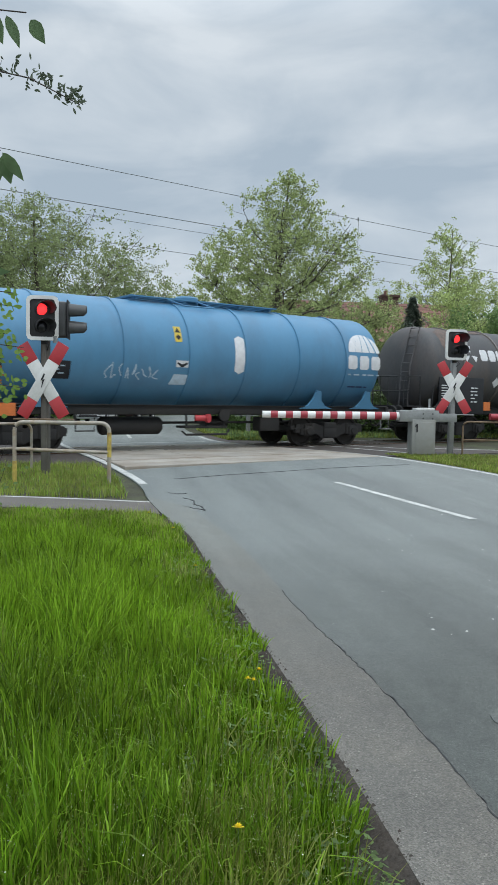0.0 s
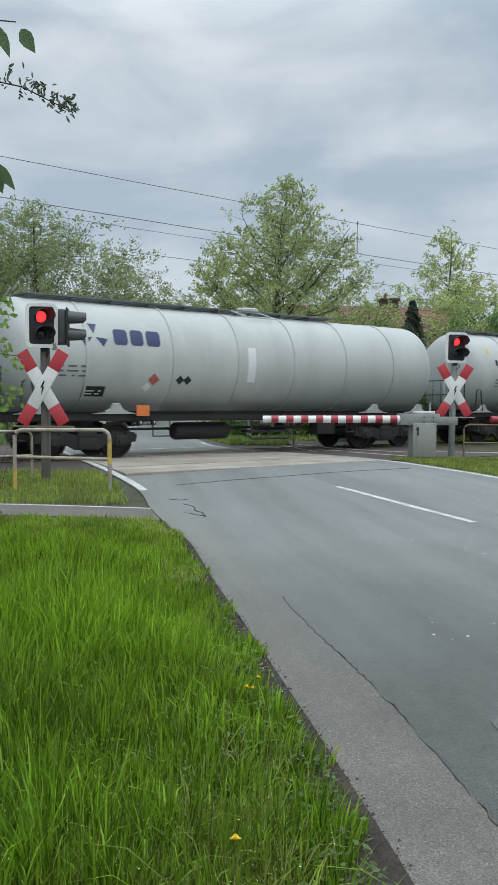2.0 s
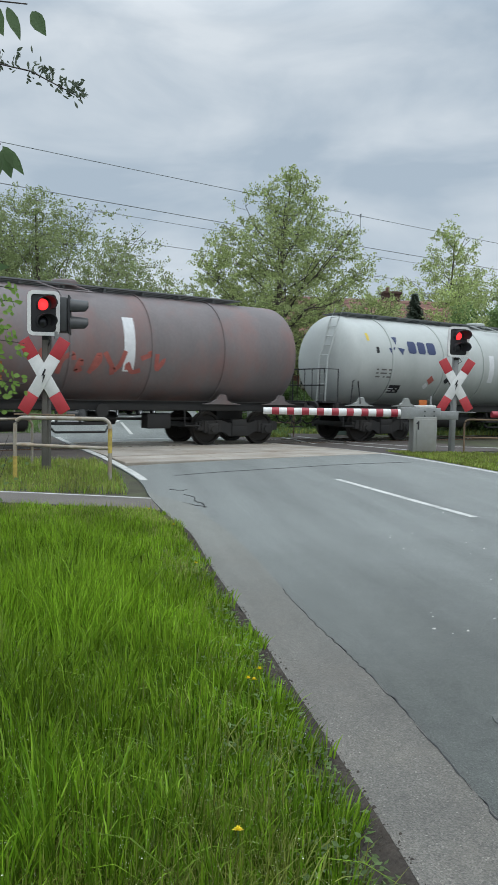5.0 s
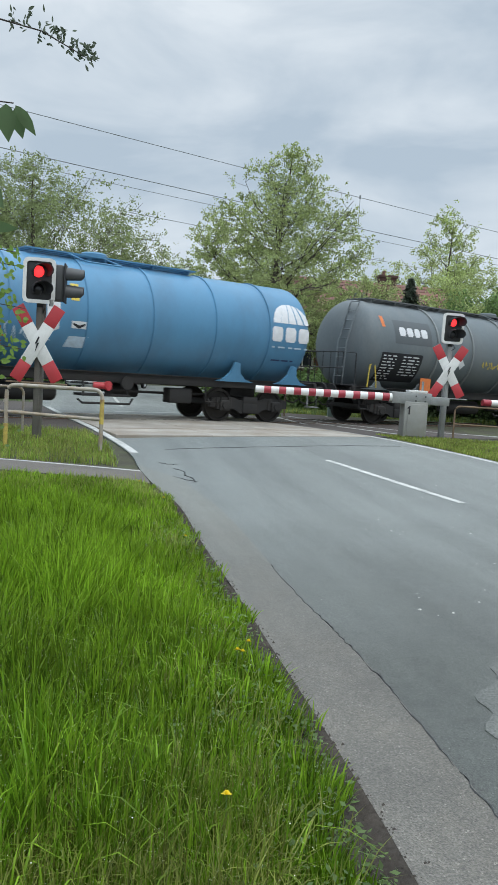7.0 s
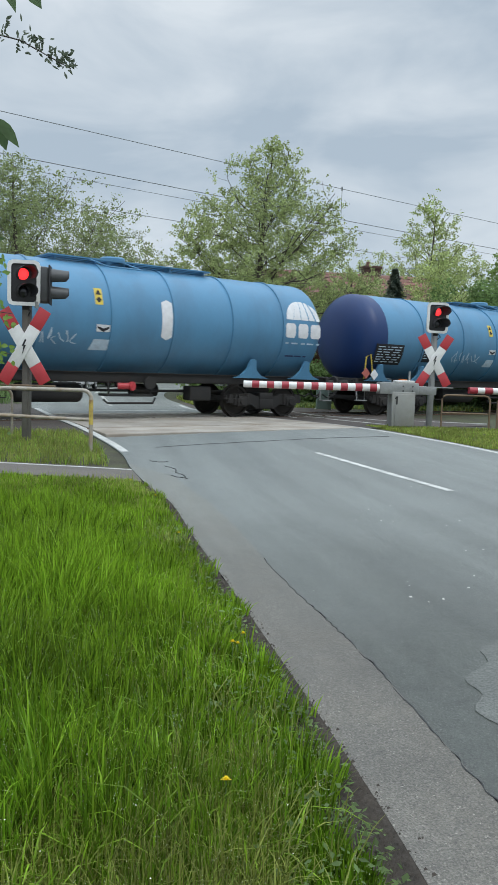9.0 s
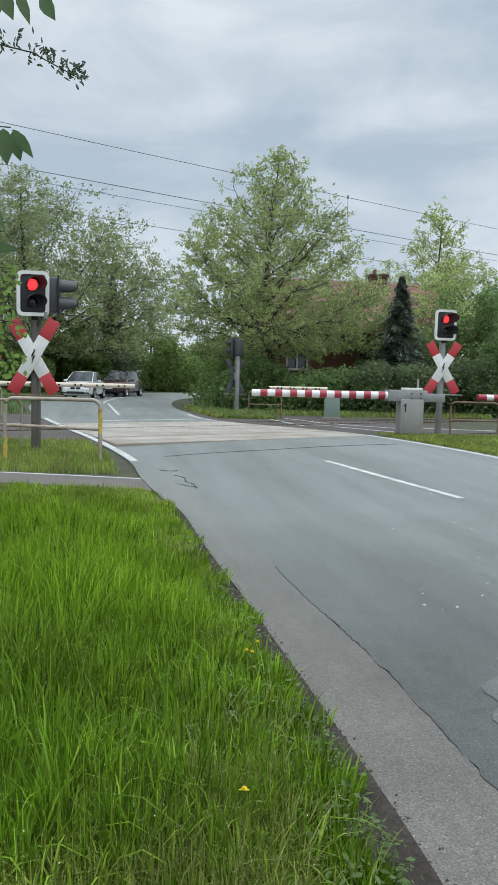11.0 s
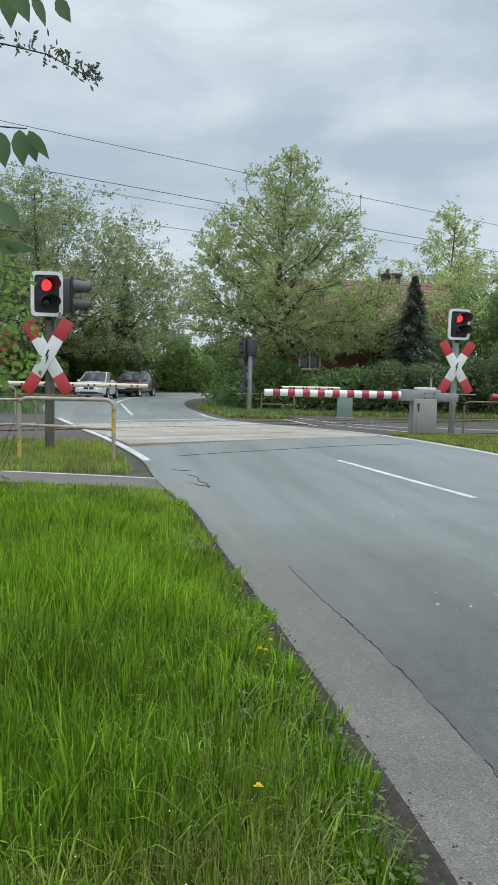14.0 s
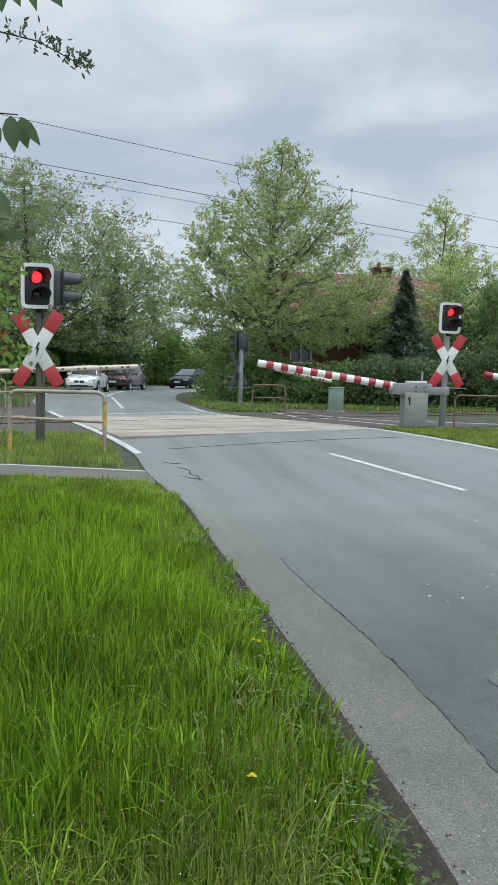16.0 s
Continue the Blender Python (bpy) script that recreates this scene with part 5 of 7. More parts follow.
STYLES = {
    "blue": dict(label="sky-blue tank wagon with a navy end on the rails", short=0.24, body=BLUE, left_cap=NAVY_CAP, bands=(-4.3, -2.2, -0.3, 1.5, 3.4, 5.2), rib=0.032, saddle=BLUE, walkway=(-1.6, 3.2), grating=BLUE, step=GALV, handle=YELLOW, marks=marks_blue),
    "blue_mid": dict(label="sky-blue tank wagon with a white stripe near its middle", short=0.24, body=BLUE, left_cap=NAVY_CAP, bands=(-4.3, -2.2, -0.3, 1.5, 3.4, 5.2), rib=0.032, saddle=BLUE, walkway=(-1.6, 3.2), grating=BLUE, step=GALV, handle=YELLOW, marks=lambda: marks_blue(-1.35)),
    "brown": dict(label="sooty brown-grey tank wagon with red scribbles and a white hoop", body=BROWNGREY, band=HOOP_BROWN, bands=(-5.5, -3.5, -1.25, 0.5, 2.4, 4.45, 6.2), rib=0.045, saddle=BROWNGREY, walkway=(-0.5, 6.9), platform=True, marks=marks_vtg(MARK, MARK, "brown", 21)),
    "navy": dict(label="clean navy-blue tank wagon with pale hoop and white marks", body=NAVY, bands=(-4.9, -3.0, -1.1, 0.9, 2.85, 4.66), rib=0.035, saddle=NAVY, walkway=(-4.0, 6.4), marks=marks_navy),
    "white": dict(label="grey-white tank wagon with navy emblem and black underframe", body=WHITETANK, bands=(-5.3, -2.9, -0.85, 1.1, 3.1, 5.1), rib=0.03, saddle=WHITETANK, walkway=(-6.6, 3.4), platform=True, marks=marks_vtg(NAVYMARK, MARK, "white", 40)),
    "white_late": dict(label="grey-white tank wagon with dark diamond placards and a pale stripe", body=WHITETANK, bands=(-5.3, -2.9, -0.85, 1.1, 3.1, 5.1), rib=0.03, saddle=WHITETANK, walkway=(-6.6, 3.4), platform=True, marks=marks_vtg(NAVYMARK, MARK, "white", 46, 0.6)),
    "white_scrawl": dict(label="grey-white tank wagon with brown and grey scribbles", body=WHITETANK, bands=(-5.3, -2.9, -0.85, 1.1, 3.1, 5.1), rib=0.03, saddle=WHITETANK, walkway=(-6.6, 6.4), platform=True, marks=marks_white_scrawl),
    "dark": dict(label="dark slate tank wagon with big white marks and orange scribbles", body=DARKTANK, bands=(-4.4, -2.2, 0.0, 2.0, 4.4), rib=0.025, saddle=DARKTANK, walkway=(-5.5, 5.5), marks=marks_dark),
    "grey": dict(label="dusty grey tank wagon with steel hoops and black data panel", body=GREYTANK, field=FIELD, band=HOOP_GREY, bands=(-3.9, -2.1, -0.2, 1.7, 3.6, 5.4), rib=0.05, saddle=GREYTANK, walkway=(-6.4, 5.0), platform=True, handle=YELLOW, marks=marks_grey),
    "redgrey": dict(label="grimy grey-red tank wagon with faded scribbles", body=REDGREY, bands=(-4.4, -2.2, 0.0, 2.2, 4.4), rib=0.03, saddle=REDGREY, walkway=(-5.5, 5.5), marks=marks_plain),
}
# where the join in front of each wagon lies along the railway at the start
JOINS = [2.95, 18.64, 35.17, 51.6, 67.85, 84.0, 100.0, 116.2, 132.2, 148.3, 164.06, 179.8, 196.4, 211.95, 227.55, 243.15, 258.75]
TRAIN = ["blue", "brown", "navy", "white", "white_scrawl", "white_late", "dark", "redgrey", "white", "blue", "blue_mid", "grey", "blue", "blue", "blue", "blue"]
WAGONS = []


def build_train():
    first = {}
    for style, a, b in zip(TRAIN, JOINS, JOINS[1:]):
        s = (a + b) / 2
        m = track_pose(s, 0, RAIL_Z + 0.035)
        if style in first:
            w = copy_thing(first[style], m)
        else:
            w = first[style] = tank_wagon(style)
            w.matrix_basis = m
        WAGONS.append((w, s))


build_train()


# ---- signals and barriers ----
def crossing_signal(x, y, z, turn, tall, lean=0.0, side_head=False, away=False, face=20):
    """A light signal over a red and white St Andrew's cross. The front looks to local -y."""
    t = thing("crossing_signal", "lit red level-crossing light over a red-white diagonal cross" if not away else "grey back of a level-crossing light and cross on a post", "crossing signal",
              pose(x, y, z, 0, lean, turn), group="level crossing signals")
    part("pole", Shape().box((0, 0.1, tall / 2 - 0.2), (0.15, 0.12, tall + 0.2), 0.012).box((0, 0.028, tall / 2 - 0.2), (0.09, 0.02, tall + 0.2), 0.004), DARKPOLE if side_head else GALV, t)
    zc = tall - 1.02
    for k in (-1, 1):
        lean_ = k * 31.0
        m = pose(0, -0.03 - 0.012 * (k > 0), zc, 0, lean_, 0)
        bar = part("cross_arm", Shape().box((0, 0, 0), (0.24, 0.02, 0.80), 0.006), WHITE if not away else DARKGREY, t, m=m)
        for e in (-1, 1):
            part("red_end", Shape().box((0, -0.0, e * 0.59), (0.24, 0.021, 0.38), 0.006), RED if not away else DARKGREY, bar, "red end of the cross arm")
    bolt = [(0.03, 0.16), (-0.05, 0.0), (-0.005, 0.01), (-0.035, -0.17), (0.05, 0.03), (0.005, 0.02), (0.06, 0.14)]
    part("lightning_mark", Shape().prism([(0.8 * bx, 0.85 * bz) for bx, bz in bolt], 0.006, pose(0, -0.062, zc)), BLACK, t)
    part("cross_bracket", Shape().box((0, 0.02, zc), (0.2, 0.07, 0.3), 0.01), GALV, t)
    part("cross_shelf", Shape().box((0, 0.0, zc - 0.72), (1.15, 0.1, 0.03), 0.005), RUSTTUBE if side_head else GALV, t, "thin rail under the cross")

    def head(m, lit, board=True):
        if board:
            o, i_ = (0.29, 0.41), (0.225, 0.345)

            def ring(wd, hg, r):
                return [(sx * (wd - r) + r * math.cos(a), sz * (hg - r) + r * math.sin(a)) for sx, sz, a0 in ((1, 1, 0), (-1, 1, 90), (-1, -1, 180), (1, -1, 270)) for a in (radians(a0), radians(a0 + 45), radians(a0 + 90))]
            s, n = Shape(), 12
            ro, ri = ring(*o, 0.09), ring(*i_, 0.05)
            vs = [(px, -0.03, pz) for px, pz in ro] + [(px, -0.03, pz) for px, pz in ri] + [(px, 0.03, pz) for px, pz in ro] + [(px, 0.03, pz) for px, pz in ri]
            fs = []
            for q in range(n):
                p = (q + 1) % n
                fs += [(q, p, n + p, n + q), (2 * n + q, 3 * n + q, 3 * n + p, 2 * n + p), (q, 2 * n + q, 2 * n + p, p), (n + q, n + p, 3 * n + p, 3 * n + q)]
            s.add(vs, fs)
            part("white_frame", s, WHITE if not away else DARKGREY, t, "white rounded border of the light board", m=m)
        part("backboard", Shape().box((0, 0.01, 0), (0.47, 0.03, 0.71), 0.01), BLACK, t, m=m)
        part("housing", Shape().box((0, 0.17, 0), (0.36, 0.3, 0.66), 0.05), DARKGREY, t, m=m)
        for e, on in ((0.16, lit), (-0.16, False)):
            lens = Shape().lathe([(-0.05, 0.001), (-0.045, 0.05), (-0.03, 0.085), (0.0, 0.105)], 24, pose(-0.02 if board else 0.0, -0.012, e, 0, 0, 90))
            part("red_light" if on else "dark_light", lens, LENS_RED if on else LENS_OFF, t, "lit red lens" if on else "unlit yellow lens", m=m)
            vs, n = [], 14
            for j in range(n + 1):
                a = radians(-35 + 250 * j / n)
                ln = -0.27 + 0.10 * max(0, -math.sin(a)) + (0.17 * max(0, -math.cos(a)) if board else -0.06)
                for r, dd in ((0.135, 0.0), (0.15, 0.0), (0.15 * (1 if board else 0.8), ln), (0.135 * (1 if board else 0.8), ln)):
                    vs.append((r * math.cos(a) - (0.5 * dd if board else 0.0), dd, e + r * math.sin(a)))
            fs = [(4 * j + k, 4 * j + (k + 1) % 4, 4 * j + 4 + (k + 1) % 4, 4 * j + 4 + k) for j in range(n) for k in range(4)] + [(0, 1, 2, 3), (4 * n + 3, 4 * n + 2, 4 * n + 1, 4 * n)]
            part("visor", Shape().add(vs, fs), BLACK if board else DARKGREY, t, m=m)
    head(pose(0, -0.06, tall + 0.13, 0, 0, face), not away)
    if side_head:
        head(pose(0.38, 0.30, tall + 0.13, 0, 0, 104), False, False)
    part("head_bracket", Shape().box((0, 0.06, tall - 0.2), (0.12, 0.1, 0.3), 0.01).tube([(0.02, 0.0, tall - 0.25), (0.12, -0.05, tall - 0.38), (0.05, 0.05, tall - 0.45)], 0.012, 6), BLACK, t)
    if side_head:
        part("cable_gland", Shape().cone((0.22, 0.0, tall - 0.32), (0.22, 0.0, tall - 0.2), 0.04, 0.05, 10), GALV, t)
    return t


def boom_mesh_parts(parent, length, r, red_at, front=True, base=0.0):
    """A barrier boom along local -x from the hinge."""
    b = part("boom", Shape().tube([(-base, 0, 0), (-length, 0, 0)], r, 16, r * 0.86), WHITE if front else BOOMCREAM, parent, "red and white banded boom" if front else "pale back of the boom with dark dots")
    for x, w in red_at:
        k = r - (r * 0.14) * x / length
        part("red_band" if front else "dark_dot", Shape().tube([(-x + w / 2, 0, 0), (-x - w / 2, 0, 0)], k + 0.004, 16) if front else Shape().cone((-x, -k - 0.006, 0), (-x, k + 0.006, 0), 0.036, 0.036, 10), BOOMRED if front else BLACK, b)
    return b


BOOMS = []


def barrier(name, m, length, r, bands, front=True, short_side=0.0, cab=None, flip=1, label="", number=False, rise=1.0):
    """A barrier machine on its plinth with a hinged boom."""
    t = thing(name, label, "barrier", m, group="level crossing barriers")
    cm = cab or GREYBOX
    if number:
        part("cabinet", Shape().box((0.12, 0, 0.47), (0.62, 0.5, 0.96), 0.02), cm, t)
        part("cabinet_door", Shape().box((0.14, -0.262, 0.47), (0.5, 0.024, 0.84), 0.008), cm, t)
        part("painted_number", Shape().prism([(-0.01, -0.1), (0.03, -0.1), (0.03, 0.12), (0.0, 0.12), (-0.05, 0.06), (-0.03, 0.04), (-0.01, 0.06)], 0.004, pose(-0.08, -0.276, 0.72)), BLACK, t)
        part("hinge_box", Shape().box((0.0, 0, 1.04), (1.05, 0.42, 0.3), 0.015), GALV, t, "grey steel hinge housing")
        part("lid", Shape().box((0.16, 0, 1.225), (0.5, 0.36, 0.06), 0.012), WHITE, t)
        for bx in (0.1, 0.35):
            for bz in (0.98, 1.1):
                part("bolt", Shape().cone((bx, -0.21, bz), (bx, -0.225, bz), 0.022, 0.022, 8), DARKGREY, t)
        part("stay_rod", Shape().tube([(0.33, 0.05, 1.2), (0.33, 0.05, 1.5)], 0.03, 8), GALV, t)
        part("arm_block", Shape().box((0.72, 0, 1.0), (0.62, 0.25, 0.22), 0.012), GALV, t)
    else:
        part("cabinet", Shape().box((0, 0, 0.45), (0.55, 0.45, 0.92), 0.02), cm, t)
        part("plinth", Shape().box((0, 0, 0.03), (0.65, 0.55, 0.14), 0.015), CONCRETE, t)
        part("lid", Shape().box((0, 0, 0.93), (0.58, 0.48, 0.05), 0.012), cm, t)
    b = boom_mesh_parts(t, length, r, bands, front, 0.45 if number else 0.2)
    hz = 1.04 if cab is None else 1.13
    b.matrix_basis = pose(0, -0.1 if number else -0.3, hz, 0, 0, 0 if flip > 0 else 180)
    BOOMS.append((b, (0, -0.1 if number else -0.3, hz), flip, rise))
    return t


def tube_railing(name, pts, r, m, label, material, mid=None, foot=None):
    t = thing(name, label, "railing", m, group="tube railings")
    part("hoop", Shape().tube(pts, r, 12), material, t)
    if mid:
        part("middle_bar", Shape().tube(mid, r * 0.85, 10), material, t)
    if foot:
        for p in foot:
            part("post_paint", Shape().cone(p, (p[0], p[1], p[2] + 0.42), r + 0.003, r + 0.003, 12), YELLOWTUBE, t, "worn yellow paint on the post")
    return t


def hoop(w, h, r=0.14, n=5, sink=0.25):
    pts = [(0, 0, -sink), (0, 0, h - r)]
    pts += [(r - r * math.cos(a), 0, h - r + r * math.sin(a)) for a in np.linspace(0.3, math.pi / 2, n)]
    pts += [(w - r + r * math.sin(a), 0, h - r + r * math.cos(a)) for a in np.linspace(0, math.pi / 2 - 0.3, n)]
    return pts + [(w, 0, h - r), (w, 0, -sink)]


def build_crossing_gear():
    crossing_signal(-3.83, 14.5, 0.12, -6, 2.86, 0.0, True, False, 14)
    crossing_signal(5.50, 21.0, 0.25, 4, 2.83, 0.8, False, False, -2)
    crossing_signal(-0.08, 31.5, 0.25, 218, 2.5, 0.0, False, True)
    near_bands = [(0.69 + 0.39 * i, 0.185) for i in range(9)]
    barrier("road_barrier", pose(4.46, 20.55, 0.25, 0, 0, 3), 4.12, 0.105, near_bands, True, number=True, label="lowered red-white road barrier on a grey machine numbered 1")
    barrier("footway_barrier", pose(9.4, 21.1, 0.25, 0, 0, 4), 3.0, 0.10, [(0.4 + 0.42 * i, 0.22) for i in range(7)], True, label="lowered red-white footway barrier")
    barrier("road_barrier", pose(-10.9, 25.9, 0.25, 0, 0, 10), 7.4, 0.09, [(3.2 + 0.2 * i + 0.33 * (i // 2), 0.1) for i in range(14)], False, flip=-1, rise=0.42, label="lowered road barrier seen from behind, cream with dark dots")
    barrier("footway_barrier", pose(3.5, 28.6, 0.2, 0, 0, -3), 2.35, 0.075, [(0.5 + 0.13 * i + 0.2 * (i // 2), 0.1) for i in range(9)], False, cab=GREENBOX, rise=1.3, label="lowered short footway barrier on a green-grey cabinet")
    tube_railing("tube_railing", hoop(1.62, 1.08), 0.035, pose(-4.0, 13.25, 0.14, 0, 0, 0), "worn white tube railing with rusty yellow posts in the verge", RAILPAINT, [(0, 0, 0.62), (1.62, 0, 0.58)], [(0, 0, 0.0), (1.62, 0, 0.5)])
    tube_railing("tube_railing", hoop(1.5, 0.98), 0.026, pose(-5.4, 14.3, 0.15, 0, 0, 42), "worn white tube railing in the verge", RAILPAINT, [(0, 0, 0.5), (1.5, 0, 0.5)])
    tube_railing("tube_railing", hoop(1.25, 0.9), 0.026, pose(5.72, 20.7, 0.25, 0, 0, -10), "grey tube railing with rusty posts beside the barrier", RUSTTUBE, [(0, 0, 0.42), (1.25, 0, 0.42)])
    tube_railing("tube_railing", hoop(1.4, 0.9), 0.026, pose(7.1, 20.3, 0.25, 0, 0, -8), "grey tube railing with rusty posts beside the barrier", RUSTTUBE, [(0, 0, 0.42), (1.4, 0, 0.42)])
    tube_railing("tube_railing", hoop(1.15, 0.95), 0.026, pose(0.4, 27.3, 0.25, 0, 0, -4), "low rusty tube railing beside the far footway", RUSTTUBE, [(0, 0, 0.5), (1.15, 0, 0.5)])
    tube_railing("tube_railing", hoop(1.7, 0.95), 0.026, pose(-9.2, 24.5, 0.25, 0, 0, 20), "worn tube railing beside the far road", RAILPAINT, [(0, 0, 0.5), (1.7, 0, 0.5)])


build_crossing_gear()


# ---- house ----
def build_house():
    h = thing("house", "old red-brick house with red clay roof behind shrubs", "house", pose(6.8, 47.5, 0.25, 0, 0, 10))
    # front wall of local -y with window openings cut through
    wx, wz, th = 11.5, 4.5, 0.36
    holes = [(-4.1, 1.95, 1.3, 1.75), (0.5, 0.0, 2.3, 3.9)]
    xs = sorted({-wx / 2, wx / 2, *[a for q in holes for a in (q[0] - q[2] / 2, q[0] + q[2] / 2)]})
    s = Shape()
    for a, b in zip(xs, xs[1:]):
        z = 0.0
        for hx, hz, hw, hh in holes:
            if hx - hw / 2 <= a + 1e-6 and b <= hx + hw / 2 + 1e-6:
                if hz > 0:
                    s.box(((a + b) / 2, -3.2, hz / 2), (b - a, th, hz))
                z = hz + hh
        s.box(((a + b) / 2, -3.2, (z + wz) / 2), (b - a, th, wz - z))
    part("wall", s, BRICK, h)
    for sx in (-1, 1):
        g = Shape().prism([(-3.38, 0), (3.38, 0), (3.38, wz), (0, wz + 2.7), (-3.38, wz)], th, pose(sx * (wx / 2 - 0.18), 0, 0, 0, 0, 90))
        part("gable_wall", g, BRICK, h)
    part("back_wall", Shape().box((0, 3.2, wz / 2), (wx, th, wz)), BRICK, h)
    for sy in (-1, 1):
        slab = Shape().prism([(-4.05, wz - 0.48), (0, wz + 2.75), (0, wz + 2.92), (-4.15, wz - 0.38)], wx + 0.7, pose(0, 0, 0, 0, 0, 90) @ Matrix.Diagonal((-sy, 1, 1, 1)))
        roof = part("roof", slab, ROOFTILE, h)
        for k in range(16):
            f0 = (k + 0.5) / 16
            y, z = 4.1 * (1 - f0), wz - 0.38 + 3.3 * f0
            part("tile_course", Shape().box((0, 0, 0), (wx + 0.72, 0.3, 0.02), 0.0, pose(0, sy * y, z + 0.012, -sy * 37, 0, 0)), ROOFTILE, roof)
    ch = part("chimney", Shape().box((1.75, 0.2, wz + 2.45), (1.0, 0.75, 1.9), 0.02).box((1.75, 0.2, wz + 3.35), (1.15, 0.9, 0.16), 0.02), DARKBRICK, h)
    part("chimney_pot", Shape().cone((1.55, 0.2, wz + 3.4), (1.55, 0.2, wz + 3.7), 0.13, 0.11, 12), ROOFTILE, ch)
    for hx, hz, hw, hh in holes[:1]:
        win = part("window", Shape().box((hx, -3.1, hz + hh / 2), (hw, 0.02, hh)), GLASS, h)
        f = Shape()
        for e in (-1, 1):
            f.box((hx + e * (hw / 2 - 0.05), -3.24, hz + hh / 2), (0.11, 0.12, hh), 0.01)
            f.box((hx, -3.24, hz + hh / 2 + e * (hh / 2 - 0.04)), (hw - 0.2, 0.11, 0.09), 0.01)
        f.box((hx, -3.24, hz + hh / 2), (0.08, 0.1, hh - 0.16), 0.01)
        part("window_frame", f, WHITE, win)
        part("window_sill", Shape().box((hx, -3.42, hz - 0.04), (hw + 0.2, 0.25, 0.08), 0.01), CONCRETE, win)
    part("porch_boarding", Shape().box((0.5, -2.95, 1.9), (2.25, 0.06, 3.7)), DARKWOOD, h, "dark recessed boarding")
    part("porch_roof", Shape().prism([(-1.5, 0), (1.5, 0), (0, 0.9)], 1.3, pose(0.5, -3.8, 4.0)), ROOFTILE, h)


build_house()


# ---- cars ----
def car(kind_label, paint, m, tall=1.5, long_=4.4, wide=1.8, suv=False, roof_bars=False):
    """A passenger car; it looks towards local -y, wheels on z = 0."""
    c = thing("car", kind_label, "car", m, group="waiting cars")
    L2, W2 = long_ / 2, wide / 2
    lift = 0.05 if suv else 0.0
    # stations from nose to tail: y, half width, sill height, shoulder height
    st = [(-L2, 0.62, 0.34, 0.62), (-L2 + 0.12, 0.80, 0.24, 0.74), (-L2 + 0.45, 0.95, 0.2, 0.84), (-L2 + 1.15, 1.0, 0.2, 0.97), (-L2 + 1.6, 1.0, 0.2, 1.0), (0, 1.0, 0.2, 1.0), (L2 - 1.2, 1.0, 0.2, 1.02), (L2 - 0.5, 0.97, 0.22, 1.0), (L2 - 0.1, 0.88, 0.3, 0.92), (L2, 0.72, 0.4, 0.8)]
    s, vs, n = Shape(), [], 10
    for y, w_, z0, z1 in st:
        w_ *= W2
        z0, z1 = z0 + lift, z1 + lift + (0.06 if suv else 0)
        prof = [(0, z0), (0.8, z0), (0.98, z0 + 0.1), (1.0, z0 + 0.3), (0.99, (z0 + z1) / 2 + 0.12), (0.93, z1 - 0.04), (0.8, z1), (0.5, z1 + 0.025), (0.25, z1 + 0.035), (0, z1 + 0.04)]
        vs += [(px * w_, y, pz) for px, pz in prof] + [(-px * w_, y, pz) for px, pz in prof[::-1]]
    n2 = 2 * n
    fs = [(i * n2 + j, (i + 1) * n2 + j, (i + 1) * n2 + (j + 1) % n2, i * n2 + (j + 1) % n2) for i in range(len(st) - 1) for j in range(n2)] + [tuple(range(n2)), tuple(range(len(st) * n2 - 1, (len(st) - 1) * n2 - 1, -1))]
    s.add(vs, fs)
    body = part("body", s, paint, c)
    # cabin
    zb, zt = 0.98 + lift, tall
    base = [(-L2 + 0.98, 0.84), (-L2 + 1.8, 0.91), (0.35, 0.9), (L2 - 0.75, 0.86), (L2 - 0.2, 0.78)]
    top = [(-L2 + 1.98, 0.66), (-L2 + 2.4, 0.71), (0.35, 0.71), (L2 - 0.95, 0.68), (L2 - 0.55, 0.62)]
    bv, tv = [], []
    for (y, w_), (y2, w2) in zip(base, top):
        bv.append((y, w_ * W2, zb)), tv.append((y2, w2 * W2, zt - (0.04 if y2 < -0.1 - 0.5 or y2 > 1 else 0)))
    k = len(base)
    r = Shape()
    vs = [(w_, y, z) for y, w_, z in bv] + [(-w_, y, z) for y, w_, z in bv] + [(w_, y, z) for y, w_, z in tv] + [(-w_, y, z) for y, w_, z in tv] + [(0, y, z + 0.03) for y, w_, z in tv]
    fs = []
    for i in range(k - 1):
        fs += [(i, i + 1, 2 * k + i + 1, 2 * k + i), (k + i, 3 * k + i, 3 * k + i + 1, k + i + 1), (2 * k + i, 2 * k + i + 1, 4 * k + i + 1, 4 * k + i), (3 * k + i, 4 * k + i, 4 * k + i + 1, 3 * k + i + 1)]
    fs += [(0, 2 * k, 4 * k, 3 * k, k), (k - 1, 2 * k - 1, 4 * k - 1, 5 * k - 1, 3 * k - 1)]
    part("cabin", r.add(vs, fs), paint, c)

    def pane(name, quad, push):
        q = [Vector(p) for p in quad]
        nrm = (q[1] - q[0]).cross(q[3] - q[0]).normalized()
        cen = sum(q, Vector()) / 4
        if nrm.dot(cen - Vector((0, 0, 1.0))) < 0:
            nrm = -nrm
        inn = [cen + (p - cen) * 0.94 for p in q]
        f = [p + nrm * push for p in inn]
        s_ = Shape().add([*inn, *f], [(0, 1, 2, 3), (7, 6, 5, 4), (0, 4, 5, 1), (1, 5, 6, 2), (2, 6, 7, 3), (3, 7, 4, 0)])
        part(name, s_, GLASS, c)
    P = lambda i, sgn, up: ((tv if up else bv)[i][1] * sgn, (tv if up else bv)[i][0], (tv if up else bv)[i][2])
